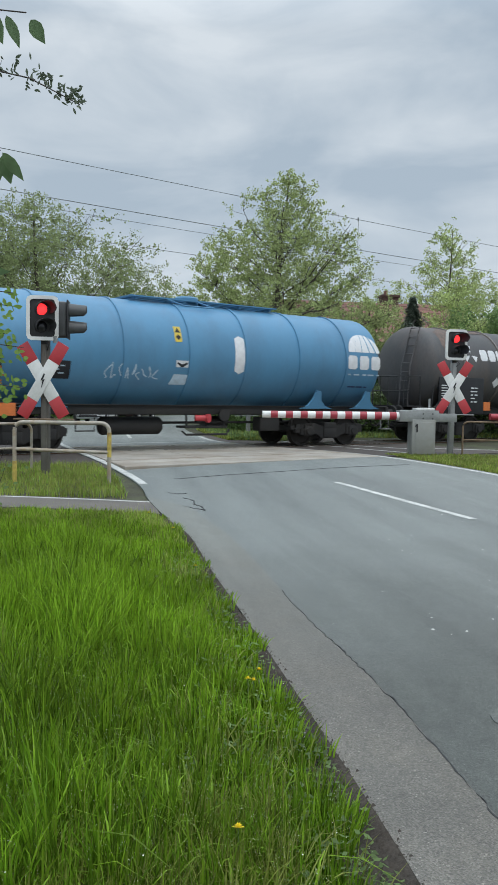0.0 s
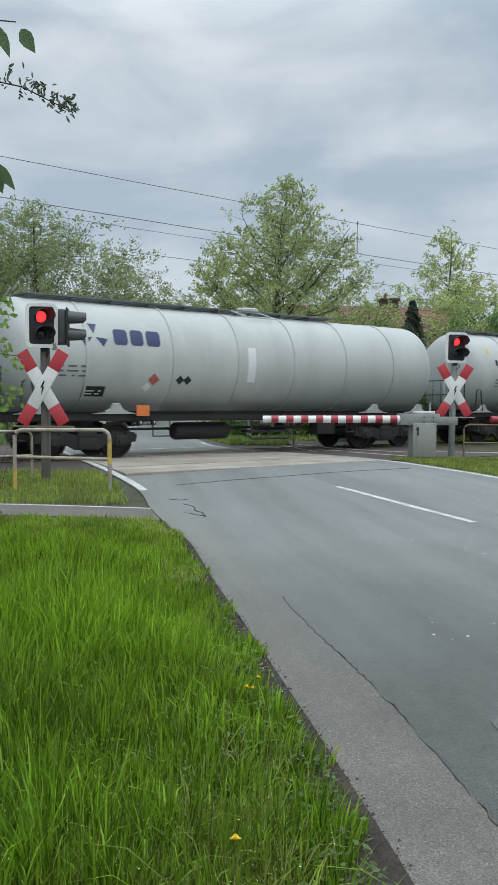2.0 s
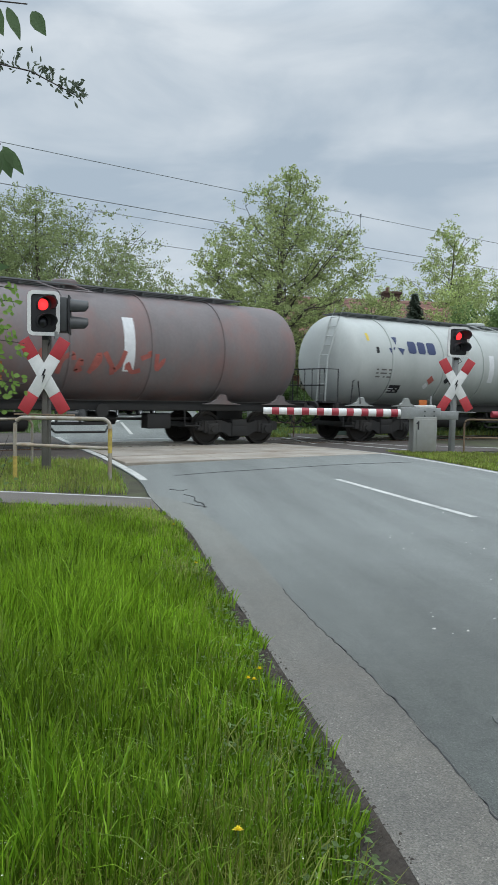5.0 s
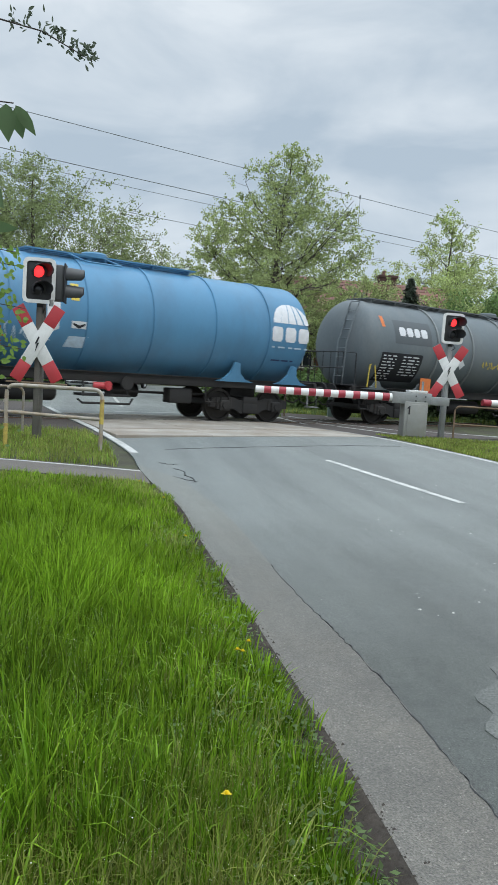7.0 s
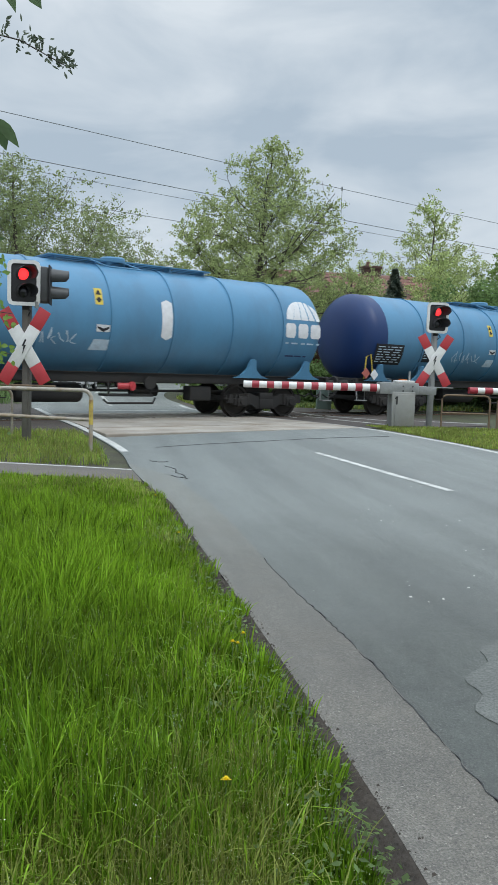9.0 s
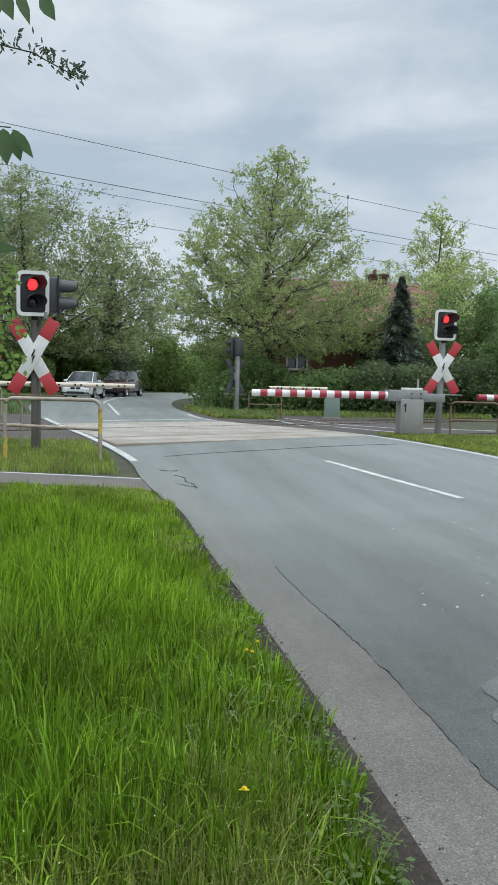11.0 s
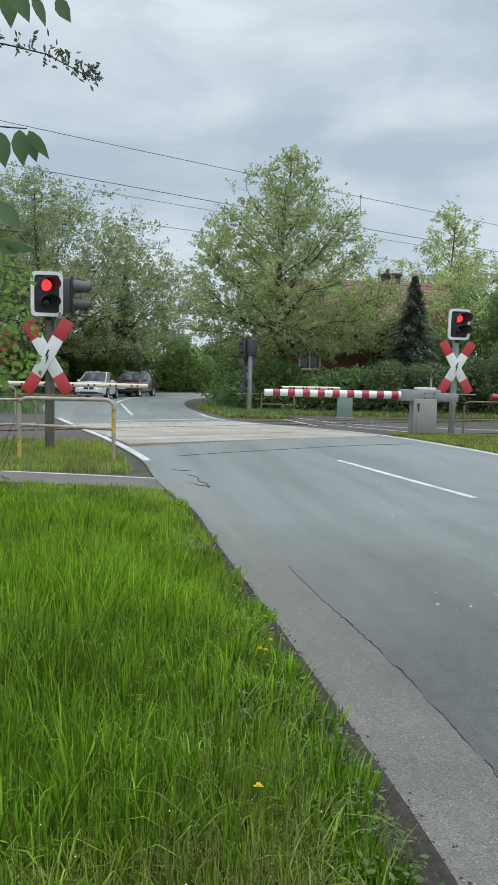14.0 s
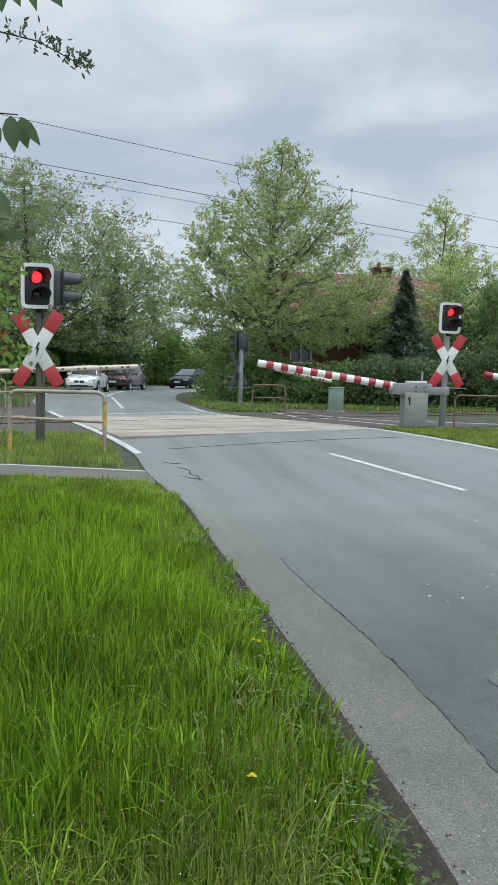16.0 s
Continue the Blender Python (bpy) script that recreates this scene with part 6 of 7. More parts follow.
    pane("windscreen", [P(0, -1, 0), P(0, 1, 0), P(0, 1, 1), P(0, -1, 1)], 0.012)
    pane("rear_window", [P(k - 1, -1, 0), P(k - 1, 1, 0), P(k - 1, 1, 1), P(k - 1, -1, 1)], 0.012)
    for sg in (-1, 1):
        for i in (0, 1, 2, 3):
            pane("side_window", [P(i, sg, 0), P(i + 1, sg, 0), P(i + 1, sg, 1), P(i, sg, 1)], 0.012)
        part("mirror", Shape().box((sg * (W2 * 0.98 + 0.08), -L2 + 1.75, 1.02 + lift), (0.2, 0.13, 0.14), 0.04), paint, c)
        part("headlight", Shape().prism([(-0.2, -0.05), (0.16, -0.07), (0.22, 0.07), (-0.16, 0.03)], 0.12, pose(sg * W2 * 0.70, -L2 + 0.16, 0.69 + lift, 0, 0, sg * 24) @ Matrix.Diagonal((sg, 1, 1, 1))), LAMPGLASS, c, "clear headlamp")
        part("fog_lamp", Shape().box((sg * W2 * 0.66, -L2 + 0.05, 0.37 + lift), (0.3, 0.1, 0.06), 0.02), BLACK, c)
        part("grille", Shape().box((sg * 0.15, -L2 + 0.005, 0.62 + lift), (0.24, 0.06, 0.14), 0.03), BLACK, c)
        for y in (-L2 + 0.85, L2 - 0.85):
            w_ = part("wheel", Shape().lathe([(-0.1, 0.2), (-0.11, 0.3), (-0.08, 0.325), (0.08, 0.325), (0.11, 0.3), (0.1, 0.2)], 24, pose(sg * (W2 - 0.09), y, 0.325)), RUBBER, c)
            rim = Shape().lathe([(sg * 0.1, 0.02), (sg * 0.1, 0.06), (sg * 0.06, 0.09), (sg * 0.06, 0.17), (sg * 0.105, 0.2), (sg * 0.105, 0.215)], 20, pose(sg * (W2 - 0.09), y, 0.325))
            part("rim", rim, ALLOY, w_, "alloy rim")
            part("wheel_arch", Shape().lathe([(-0.02, 0.34), (-0.02, 0.40), (0.02, 0.40), (0.02, 0.34)], 24, pose(sg * (W2 - 0.012), y, 0.335)), BLACK, c)
    part("air_intake", Shape().box((0, -L2 + 0.03, 0.38 + lift), (1.0, 0.1, 0.13), 0.03), BLACK, c)
    part("number_plate", Shape().box((0, -L2 - 0.03, 0.5 + lift), (0.52, 0.02, 0.11), 0.004), MARK, c, "plain white plate")
    if roof_bars:
        for sg in (-1, 1):
            part("roof_bar", Shape().tube([(sg * 0.58, -0.4, tall - 0.01), (sg * 0.58, -0.3, tall + 0.05), (sg * 0.57, 1.1, tall + 0.04), (sg * 0.57, 1.2, tall - 0.02)], 0.02, 8), ALLOY, c)
    return c


car("white hatchback waiting on the road behind the barrier", CARWHITE, pose(-8.75, 44.6, 0.28, 0, 0, -1), 1.52, 4.35)
car("dark brown crossover waiting behind the white car", CARBROWN, pose(-7.7, 51.8, 0.28, 0, 0, -12), 1.62, 4.4, 1.84, True, True)
CAR_BLACK = car("black car that comes round the bend behind the shrubs", CARBLACK, pose(4.0, 68.0, 0.28, 0, 0, -50), 1.5, 4.4)


# ---- trees and shrubs ----
def leaf_cloud(centres, radii, count, size, rng, flat=0.5, shell=0.35, droop=0.0):
    """Leaf quads scattered in uneven clumps: returns vertices and faces."""
    centres, radii = np.asarray(centres, float), np.asarray(radii, float)
    p = radii[:, 0] ** 2
    i = rng.choice(len(centres), count, p=p / p.sum())
    d = rng.normal(size=(count, 3))
    d /= np.linalg.norm(d, axis=1)[:, None]
    rad = shell + (1 - shell) * rng.random(count) ** 0.5
    c = centres[i] + d * rad[:, None] * radii[i]
    c += rng.normal(size=(count, 3)) * 0.04
    a = rng.normal(size=(count, 3))
    a[:, 2] = a[:, 2] * flat - droop
    a /= np.linalg.norm(a, axis=1)[:, None]
    b = np.cross(a, rng.normal(size=(count, 3)))
    b /= np.linalg.norm(b, axis=1)[:, None] + 1e-9
    s = size * rng.uniform(0.6, 1.3, count)[:, None]
    v = np.stack([c - a * s * 0.5, c + b * s * 0.42, c + a * s * 0.55, c - b * s * 0.42], 1).reshape(-1, 3)
    f = np.arange(count * 4).reshape(count, 4)
    return v, f


def branch_points(start, end, rng, bend=0.15, k=6):
    a, b = np.array(start, float), np.array(end, float)
    l = np.linalg.norm(b - a)
    off = rng.normal(size=3) * bend * l
    return [tuple(a + (b - a) * t + off * math.sin(math.pi * t) * 0.5) for t in np.linspace(0, 1, k)]


# crown outlines: share of the crown's height, share of its greatest reach
FORMS = {
    "dome": ((0, 0.15, 0.3, 0.44, 0.6, 0.76, 0.91, 1), (0.62, 0.92, 1.0, 0.93, 0.76, 0.5, 0.28, 0.05)),
    "round": ((0, 0.15, 0.4, 0.6, 0.8, 0.93, 1), (0.7, 0.95, 1.0, 0.9, 0.66, 0.38, 0.1)),
    "spire": ((0, 0.12, 0.3, 0.5, 0.7, 0.86, 0.95, 1), (0.6, 0.95, 1.0, 0.8, 0.55, 0.32, 0.16, 0.05)),
}


def tree(x, y, z, tall, trunk_r, spread, leaf, leaves, leaf_size, seed, label, form="dome", limbs=30, sprays=500, low=0.25, tuft=0.16, spread_tuft=0.4, lean=0.0, hollow=0.0):
    """A tapered trunk with a leader, limbs that rise and fork, side branches that grow to the outer crown, and tufts of leaves on them."""
    rng = np.random.default_rng(seed)
    t = thing("tree", label, "tree", pose(x, y, z, 0, 0, 0))
    wood = Shape()
    h = tall * 0.95
    leader = [(lean * q * tall + 0.012 * tall * math.sin(q * 7 + seed) * q, 0.01 * tall * math.cos(q * 6 + seed) * q, q * h) for q in np.linspace(0, 1, 12)]
    leader[0] = (0, 0, -0.3)
    wood.tube(leader, trunk_r, 12, 0.02)
    wood.cone((0, 0, -0.25), (0, 0, 0.4), trunk_r * 1.5, trunk_r * 1.0, 12)
    c0 = low * tall
    p1, p2, p3 = rng.uniform(0, 6.28, 3)

    def reach_at(g, ang):
        bumpy = 1 + 0.09 * np.sin(2 * ang + p1) + 0.09 * np.sin(3 * ang + 5 * g + p2) + 0.10 * np.sin(5 * ang - 9 * g + p3)
        return spread * np.interp(g, *FORMS[form]) * bumpy

    nodes = []
    for i in range(limbs):
        g = ((i + 0.7 * rng.random()) / limbs) ** 0.9 * 0.93
        ang = i * 2.4 + rng.normal() * 0.35
        r = float(reach_at(g, ang)) * rng.uniform(0.72, 0.97)
        zt = c0 + g * (tall - c0)
        slope = 0.18 + 1.1 * g + rng.normal() * 0.08
        z0 = min(max(zt - r * slope, c0 * 0.78 + 0.25 * g * tall), h * 0.93)
        k = min(int(z0 / h * 11), 10)
        a = np.array(Vector(leader[k]).lerp(Vector(leader[k + 1]), z0 / h * 11 - k))
        b = np.array((lean * zt + r * math.cos(ang), r * math.sin(ang), zt))
        side = rng.normal(size=3) * 0.05 * r
        lift = np.array((0, 0, (0.14 if g < 0.25 else -0.06) * r))
        pts = [a + (b - a) * f + (side + lift) * math.sin(math.pi * f) + rng.normal(size=3) * 0.012 * r * (0 < f < 1) for f in np.linspace(0, 1, 8)]
        wood.tube([tuple(q) for q in pts], float(max(0.025, trunk_r * 0.42 * (1.05 - g))), 6, 0.01)
        for j in range(1, 8):
            for f in (0.0, 0.5):
                if j < 7 or f == 0:
                    nodes.append(pts[j] * (1 - f) + pts[min(j + 1, 7)] * f)
    for q in np.linspace(c0, h, 16):
        k = min(int(q / h * 11), 10)
        nodes.append(np.array(Vector(leader[k]).lerp(Vector(leader[k + 1]), q / h * 11 - k)))
    nodes = np.array(nodes)
    # ends of the side branches, thicker towards the outside of the crown
    g = np.interp(rng.random(sprays), *(lambda q: (np.cumsum(q) / q.sum(), np.linspace(0, 1, 60)))(np.interp(np.linspace(0, 1, 60), *FORMS[form]) ** 1.5 + 0.05))
    ang = rng.uniform(0, 2 * math.pi, sprays)
    r = reach_at(g, ang) * (hollow + (1 - hollow) * rng.random(sprays) ** 0.6) * rng.uniform(0.9, 1.06, sprays)
    ends = np.stack([lean * g * tall + r * np.cos(ang), r * np.sin(ang), c0 + g * (tall - c0)], -1)
    ends[:, 2] -= 0.06 * r * (1 - g)
    cen = []
    for e in ends:
        d = e[None] - nodes
        far = np.linalg.norm(d, axis=1)
        axis = np.hypot(nodes[:, 0] - lean * nodes[:, 2], nodes[:, 1])
        cost = far + 1.2 * np.maximum(0, nodes[:, 2] - e[2] + 0.1) + 1.0 * np.maximum(0, axis - math.hypot(e[0] - lean * e[2], e[1]))
        a = nodes[int(np.argmin(cost))]
        l = np.linalg.norm(e - a)
        mid = (a + e) / 2 + rng.normal(size=3) * 0.07 * l + np.array((0, 0, -0.06 * l))
        wood.tube([tuple(a), tuple(mid), tuple(e)], float(min(0.016, 0.006 + 0.004 * l)), 4, 0.004)
        n = int(np.clip(3 + 3.2 * l, 4, 10))
        f = rng.uniform(0.3, 1.08, n)[:, None]
        cen.append(a * (1 - f) ** 2 + 2 * mid * f * (1 - f) + e * f * f + rng.normal(size=(n, 3)) * spread_tuft * np.array((1, 1, 0.7)) * 0.5)
    cen = np.concatenate(cen)
    rad = tuft * rng.uniform(0.55, 1.25, len(cen))[:, None] * np.array((1.0, 1.0, 0.8))
    part("trunk", wood, BARK, t, "grey-brown trunk with limbs and twigs", smooth=60)
    v, f = leaf_cloud(cen, rad, leaves, leaf_size, rng, flat=0.8, shell=0.1)
    tagged(part("crown", quads_mesh("crown", v, f, leaf), leaf, t, "open crown of small spring leaves"), kind="stuff")
    return t


def shrub(name, x, y, z, w, d, h, leaf, leaves, size, seed, label, category="shrub", lumps=16, peak=0.45):
    """A shrub of stems and many leaves in uneven lumps."""
    rng = np.random.default_rng(seed)
    t = thing(name, label, category, pose(x, y, z))
    cen, rad, stems = [], [], Shape()
    for i in range(lumps):
        cx, cy = (i + rng.random()) / lumps * w - 0.5 * w, rng.uniform(-0.5, 0.5) * d
        top = h * rng.uniform(0.55, 1.0) * (1 - peak * (2 * abs(cx) / w) ** 2)
        r = min(w, h, max(d, 0.8)) * rng.uniform(0.2, 0.36)
        for q in np.arange(r * 0.6, top - r * 0.5, r * 0.8):
            cen.append((cx + rng.normal() * 0.1 * r, cy + rng.normal() * 0.1 * r, q)), rad.append((r * rng.uniform(0.8, 1.1), r * rng.uniform(0.8, 1.1), r * 0.8))
        cen.append((cx, cy, max(top - r * 0.6, r * 0.5))), rad.append((r * 0.8, r * 0.8, r * 0.75))
        stems.tube(branch_points((cx * 0.6, cy * 0.6, -0.2), (cx, cy, top * 0.8), rng, 0.1, 4), 0.03, 5, 0.008)
    part("stems", stems, TWIG, t)
    v, f = leaf_cloud(cen, rad, leaves, size, rng, shell=0.45)
    v[:, 2] = np.maximum(v[:, 2], -0.02)
    tagged(part("foliage", quads_mesh("foliage", v, f, leaf), leaf, t, "dense small leaves"), kind="stuff")
    return t


def conifer(x, y, z, tall, w, seed, label, leaves=9000):
    rng = np.random.default_rng(seed)
    t = thing("conifer", label, "conifer", pose(x, y, z))
    part("trunk", Shape().tube([(0, 0, -0.2), (0.03, 0, tall * 0.5), (0, 0, tall)], 0.14, 8, 0.01), BARK, t)
    vs = []
    n = leaves
    q = rng.random(n) ** 0.75
    ang = rng.uniform(0, 6.283, n)
    layer = np.floor(q * 22) / 22 * 0.5 + 0.5 * q
    reach = w / 2 * (1 - layer) * rng.uniform(0.25, 1.15, n) * (0.75 + 0.4 * np.sin(ang * 3 + layer * 61) * np.sin(layer * 37)) + 0.08
    reach *= 0.8 + 0.35 * np.sin(ang * 5 + q * 23) * np.sin(q * 51 + ang)
    c = np.stack([reach * np.cos(ang), reach * np.sin(ang), 0.25 + tall * (0.97 * q) - reach * 0.28], -1)
    a = np.stack([np.cos(ang), np.sin(ang), -0.25 + rng.normal(size=n) * 0.3], -1)
    b = np.stack([-np.sin(ang), np.cos(ang), rng.normal(size=n) * 0.3], -1)
    s = (0.05 + 0.10 * rng.random(n))[:, None] * (0.6 + 0.5 * (1 - q))[:, None]
    v = np.stack([c - a * s, c + b * s * 0.32, c + a * s, c - b * s * 0.32], 1).reshape(-1, 3)
    tagged(part("crown", quads_mesh("crown", v, np.arange(4 * n).reshape(n, 4), NEEDLE), NEEDLE, t, "dark layered needles"), kind="stuff")
    return t


def build_trees():
    tree(1.1, 37, 0.25, 12.2, 0.25, 5.55, LIME, 104000, 0.085, 7, "young broad-crowned lime tree in fresh spring leaf", "dome", 46, 1650, 0.22, 0.115, 0.36, lean=0.04)
    tree(-15.0, 55, 0.25, 15.5, 0.42, 10.6, OAKLEAF, 86000, 0.13, 11, "tall old tree with thin spring foliage", "round", 44, 1700, 0.2, 0.24, 0.8)
    tree(-9.6, 60, 0.25, 11.6, 0.26, 5.6, OAKLEAF, 15000, 0.15, 12, "slender tree with sparse spring foliage", "round", 24, 260, 0.4, 0.24, 0.6)
    tree(-21, 58, 0.25, 15.8, 0.4, 7.5, OAKLEAF, 44000, 0.17, 13, "tall tree with thin spring foliage", "round", 30, 420, 0.2, 0.32, 0.8)
    tree(13.2, 52, 0.25, 13.4, 0.17, 4.9, BIRCHLEAF, 34000, 0.11, 14, "light green young birch", "spire", 40, 520, 0.28, 0.19, 0.45)
    tree(9.2, 57, 0.25, 9.8, 0.16, 3.0, BIRCHLEAF, 9000, 0.13, 15, "light green small tree", "round", 20, 160, 0.35, 0.2, 0.45)
    tree(18.5, 50, 0.25, 9.6, 0.28, 5.0, BRIGHTHEDGE, 30000, 0.16, 16, "green leafy tree beside the house", "round", 28, 360, 0.15, 0.34, 0.6)
    tree(6.3, 41.0, 0.25, 6.8, 0.12, 3.3, LIME, 17000, 0.10, 18, "small tree in spring leaf before the house", "round", 20, 200, 0.45, 0.2, 0.4)
    tree(-8.2, 74, 0.25, 10.4, 0.14, 1.9, OAKLEAF, 3500, 0.16, 17, "thin far tree in young leaf", "spire", 16, 80, 0.4, 0.25, 0.4)
    tree(11.6, 43.5, 0.25, 8.2, 0.13, 3.4, BIRCHLEAF, 18000, 0.11, 19, "light green young tree before the house", "round", 24, 260, 0.3, 0.22, 0.45)
    conifer(7.95, 38.2, 0.25, 6.5, 5.8, 21, "dark narrow spruce beside the house", 30000)
    conifer(-9.2, 57.5, 0.25, 8.6, 5.6, 22, "broad dark spruce among the trees", 26000)
    conifer(-15.5, 62, 0.25, 10.2, 6.0, 23, "broad dark spruce among the trees", 26000)
    k = 0
    for x, y, w, d, h, leaf, n, label in (
            (-0.05, 37.0, 3.1, 3.0, 2.9, BRIGHTHEDGE, 14000, "bright green shrub at the bend of the road"),
            (0.9, 34.3, 3.4, 2.4, 2.5, HEDGELEAF, 12000, "leafy shrub behind the barrier"),
            (3.8, 33.6, 4.2, 2.6, 2.45, HEDGELEAF, 16000, "lilac shrub below the house window"),
            (6.6, 33.8, 4.0, 2.6, 2.5, DARKLEAF, 14000, "brownish green shrub behind the barrier"),
            (9.6, 34.0, 4.4, 2.6, 3.0, DARKLEAF, 14000, "dark shrub beside the railway"),
            (12.8, 34.5, 4.6, 3.0, 5.2, HEDGELEAF, 20000, "tall green shrub beside the railway"),
            (12.0, 39.5, 6.0, 3.0, 6.9, HEDGELEAF, 22000, "tall dark green shrub behind the railway"),
            (17.0, 38.0, 6.0, 3.0, 6.6, DARKLEAF, 16000, "tall dark green shrub behind the railway"),
            (7.6, 40.0, 3.4, 2.4, 3.4, HEDGELEAF, 12000, "green shrub in front of the house"),
            (-9.5, 72.0, 15.0, 4.0, 6.6, BRIGHTHEDGE, 40000, "tall green hedge beyond the bend"),
            (-4.2, 75.0, 9.0, 4.0, 6.2, BRIGHTHEDGE, 26000, "tall green hedge beyond the bend"),
            (-12.8, 57.0, 7.0, 3.0, 5.6, BRIGHTHEDGE, 24000, "tall green hedge beside the far road"),
            (-17.5, 52.0, 7.0, 3.0, 5.0, BRIGHTHEDGE, 20000, "tall green hedge beside the far road"),
            (-13.4, 50.0, 2.6, 3.0, 3.4, BRIGHTHEDGE, 9000, "green hedge beside the far road"),
            (-15.5, 40.0, 5.0, 3.0, 3.2, HEDGELEAF, 12000, "green hedge beside the far road"),
            (1.5, 76.0, 10.0, 4.0, 5.6, HEDGELEAF, 18000, "green hedge beyond the bend"),
            (22.0, 42.0, 8.0, 4.0, 6.0, DARKLEAF, 12000, "dark green thicket beside the railway"),
            (-22.0, 44.0, 9.0, 4.0, 5.0, DARKLEAF, 12000, "dark green thicket beside the railway")):
        k += 1
        shrub("shrub", x, y, 0.25, w, d, h, leaf, n, 0.13 if y < 45 else 0.2, 40 + k, label)


build_trees()


def near_branches():
    """Twigs of a roadside tree that hang into the view, close by."""
    rng = np.random.default_rng(77)

    def leaf_shape(l, w):
        o = [(0, 0), (0.12, 0.28), (0.35, 0.5), (0.6, 0.44), (0.85, 0.18), (1.0, 0.0)]
        up = [(u * l, v * w, -0.10 * l * u * u + 0.05 * w) for u, v in o[1:-1]]
        dn = [(u * l, -v * w, -0.10 * l * u * u + 0.05 * w) for u, v in o[1:-1]]
        mid = [(u * l, 0, -0.10 * l * u * u) for u, v in o]
        vs = mid + up + dn
        fs = [(0, 6, 1), (1, 6, 7, 2), (2, 7, 8, 3), (3, 8, 9, 4), (4, 9, 5), (0, 1, 10), (1, 2, 11, 10), (2, 3, 12, 11), (3, 4, 13, 12), (4, 5, 13)]
        return vs, fs

    host = thing("roadside_tree", "roadside tree whose leafy twigs hang over the verge", "tree")
    def out(x, y, z):
        """Twigs that hang about three metres from the verge's near end."""
        return (-0.1 + (x + 0.1) * 1.9, -0.066 + (y + 0.066) * 1.9, 1.646 + (z - 1.646) * 1.9)

    wood = Shape().tube([(-3.1, 4.4, -0.2), (-3.05, 4.4, 1.6), (-3.0, 4.45, 3.2), (-2.9, 4.5, 4.6)], 0.11, 10, 0.03)
    for a, b in (((-3.0, 4.4, 3.3), (-2.6, 4.5, 3.60)), ((-3.0, 4.4, 2.9), out(-1.2, 1.62, 2.50)), ((-3.05, 4.4, 2.4), out(-1.1, 1.62, 2.22)), ((-3.05, 4.4, 2.0), out(-1.1, 1.75, 1.98))):
        wood.tube(branch_points(a, b, rng, 0.04), 0.03, 6, 0.008)
    for k in range(9):
        wood.tube([(-3.05, 4.4, 1.5 + 0.09 * k), (-2.9, 4.8, 1.66 + 0.085 * k), (-2.7, 5.05, 1.74 + 0.085 * k)], 0.016, 6, 0.007)
    part("trunk", wood, BARK, host, "slim grey-brown trunk with limbs")

    def spray(name, pts, label, leaves, material, r=0.008):
        if name == "hedge_shoot":
            t = thing(name, label, "shoot")
            part("twig", Shape().tube(pts, r, 6, r * 0.4), TWIG, t)
        else:
            t = part(name, Shape().tube(pts, r, 6, r * 0.4), TWIG, host, label)
        for (x, y, z), l, w, yaw, pitch, mt in leaves:
            vs, fs = leaf_shape(l, w)
            part("leaf", Shape().add(vs, fs), mt or material, t, m=pose(x, y, z, 0, pitch, yaw) @ pose(0, 0, 0, 90 + rng.uniform(-35, 35)), smooth=80)
        return t
    # thin budding twig high on the left
    pts = [(-2.6, 4.5, 3.60), (-1.9, 4.45, 3.52), (-1.49, 4.43, 3.47), (-1.25, 4.43, 3.42), (-1.08, 4.43, 3.335), (-0.97, 4.43, 3.28)]
    lv = []
    for f in (0.30, 0.38, 0.46, 0.52, 0.60, 0.66, 0.72, 0.78, 0.84, 0.9, 0.95, 1.0):
        q = f * 5
        i = min(int(q), 4)
        p = Vector(pts[i]).lerp(Vector(pts[i + 1]), q - i)
        for k in range(15):
            up = rng.normal() * 0.03 + 0.016
            lv.append(((p.x + rng.normal() * 0.012 + 0.2 * up, p.y + rng.normal() * 0.01, p.z + up), rng.uniform(0.02, 0.046), rng.uniform(0.009, 0.017), rng.uniform(-50, 50), rng.uniform(-120, 60), None))
    spray("budding_branch", pts, "thin dark branch with small budding leaves", lv, BUDLEAF, 0.006)
    # large leaves nearer to the eye
    for pts, tips in (([(-1.2, 1.62, 2.50), (-0.75, 1.58, 2.44), (-0.50, 1.55, 2.405)], [(-0.58, 2.41, 62), (-0.543, 2.405, 66), (-0.498, 2.403, 58), (-0.605, 2.42, 80)]),
                      ([(-1.1, 1.62, 2.22), (-0.8, 1.58, 2.16), (-0.552, 1.55, 2.137)], [(-0.567, 2.135, 84), (-0.552, 2.137, 50), (-0.556, 2.135, 74), (-0.615, 2.14, 85)]),
                      ([(-1.1, 1.75, 1.98), (-0.8, 1.7, 1.97), (-0.60, 1.65, 1.95)], [(-0.61, 1.99, 48), (-0.60, 1.905, 8), (-0.625, 1.915, 25)])):
        pts = [out(*p) for p in pts]
        lv = [(out(x, 1.55 + 0.012 * i, z), (0.137, 0.125, 0.11)[i % 3], (0.07, 0.046, 0.057)[i % 3], rng.uniform(-25, 25), pch, None) for i, (x, z, pch) in enumerate(tips)]
        spray("leafy_twig", pts, "leafy twig with broad pointed green leaves", lv, BROADLEAF, 0.006)
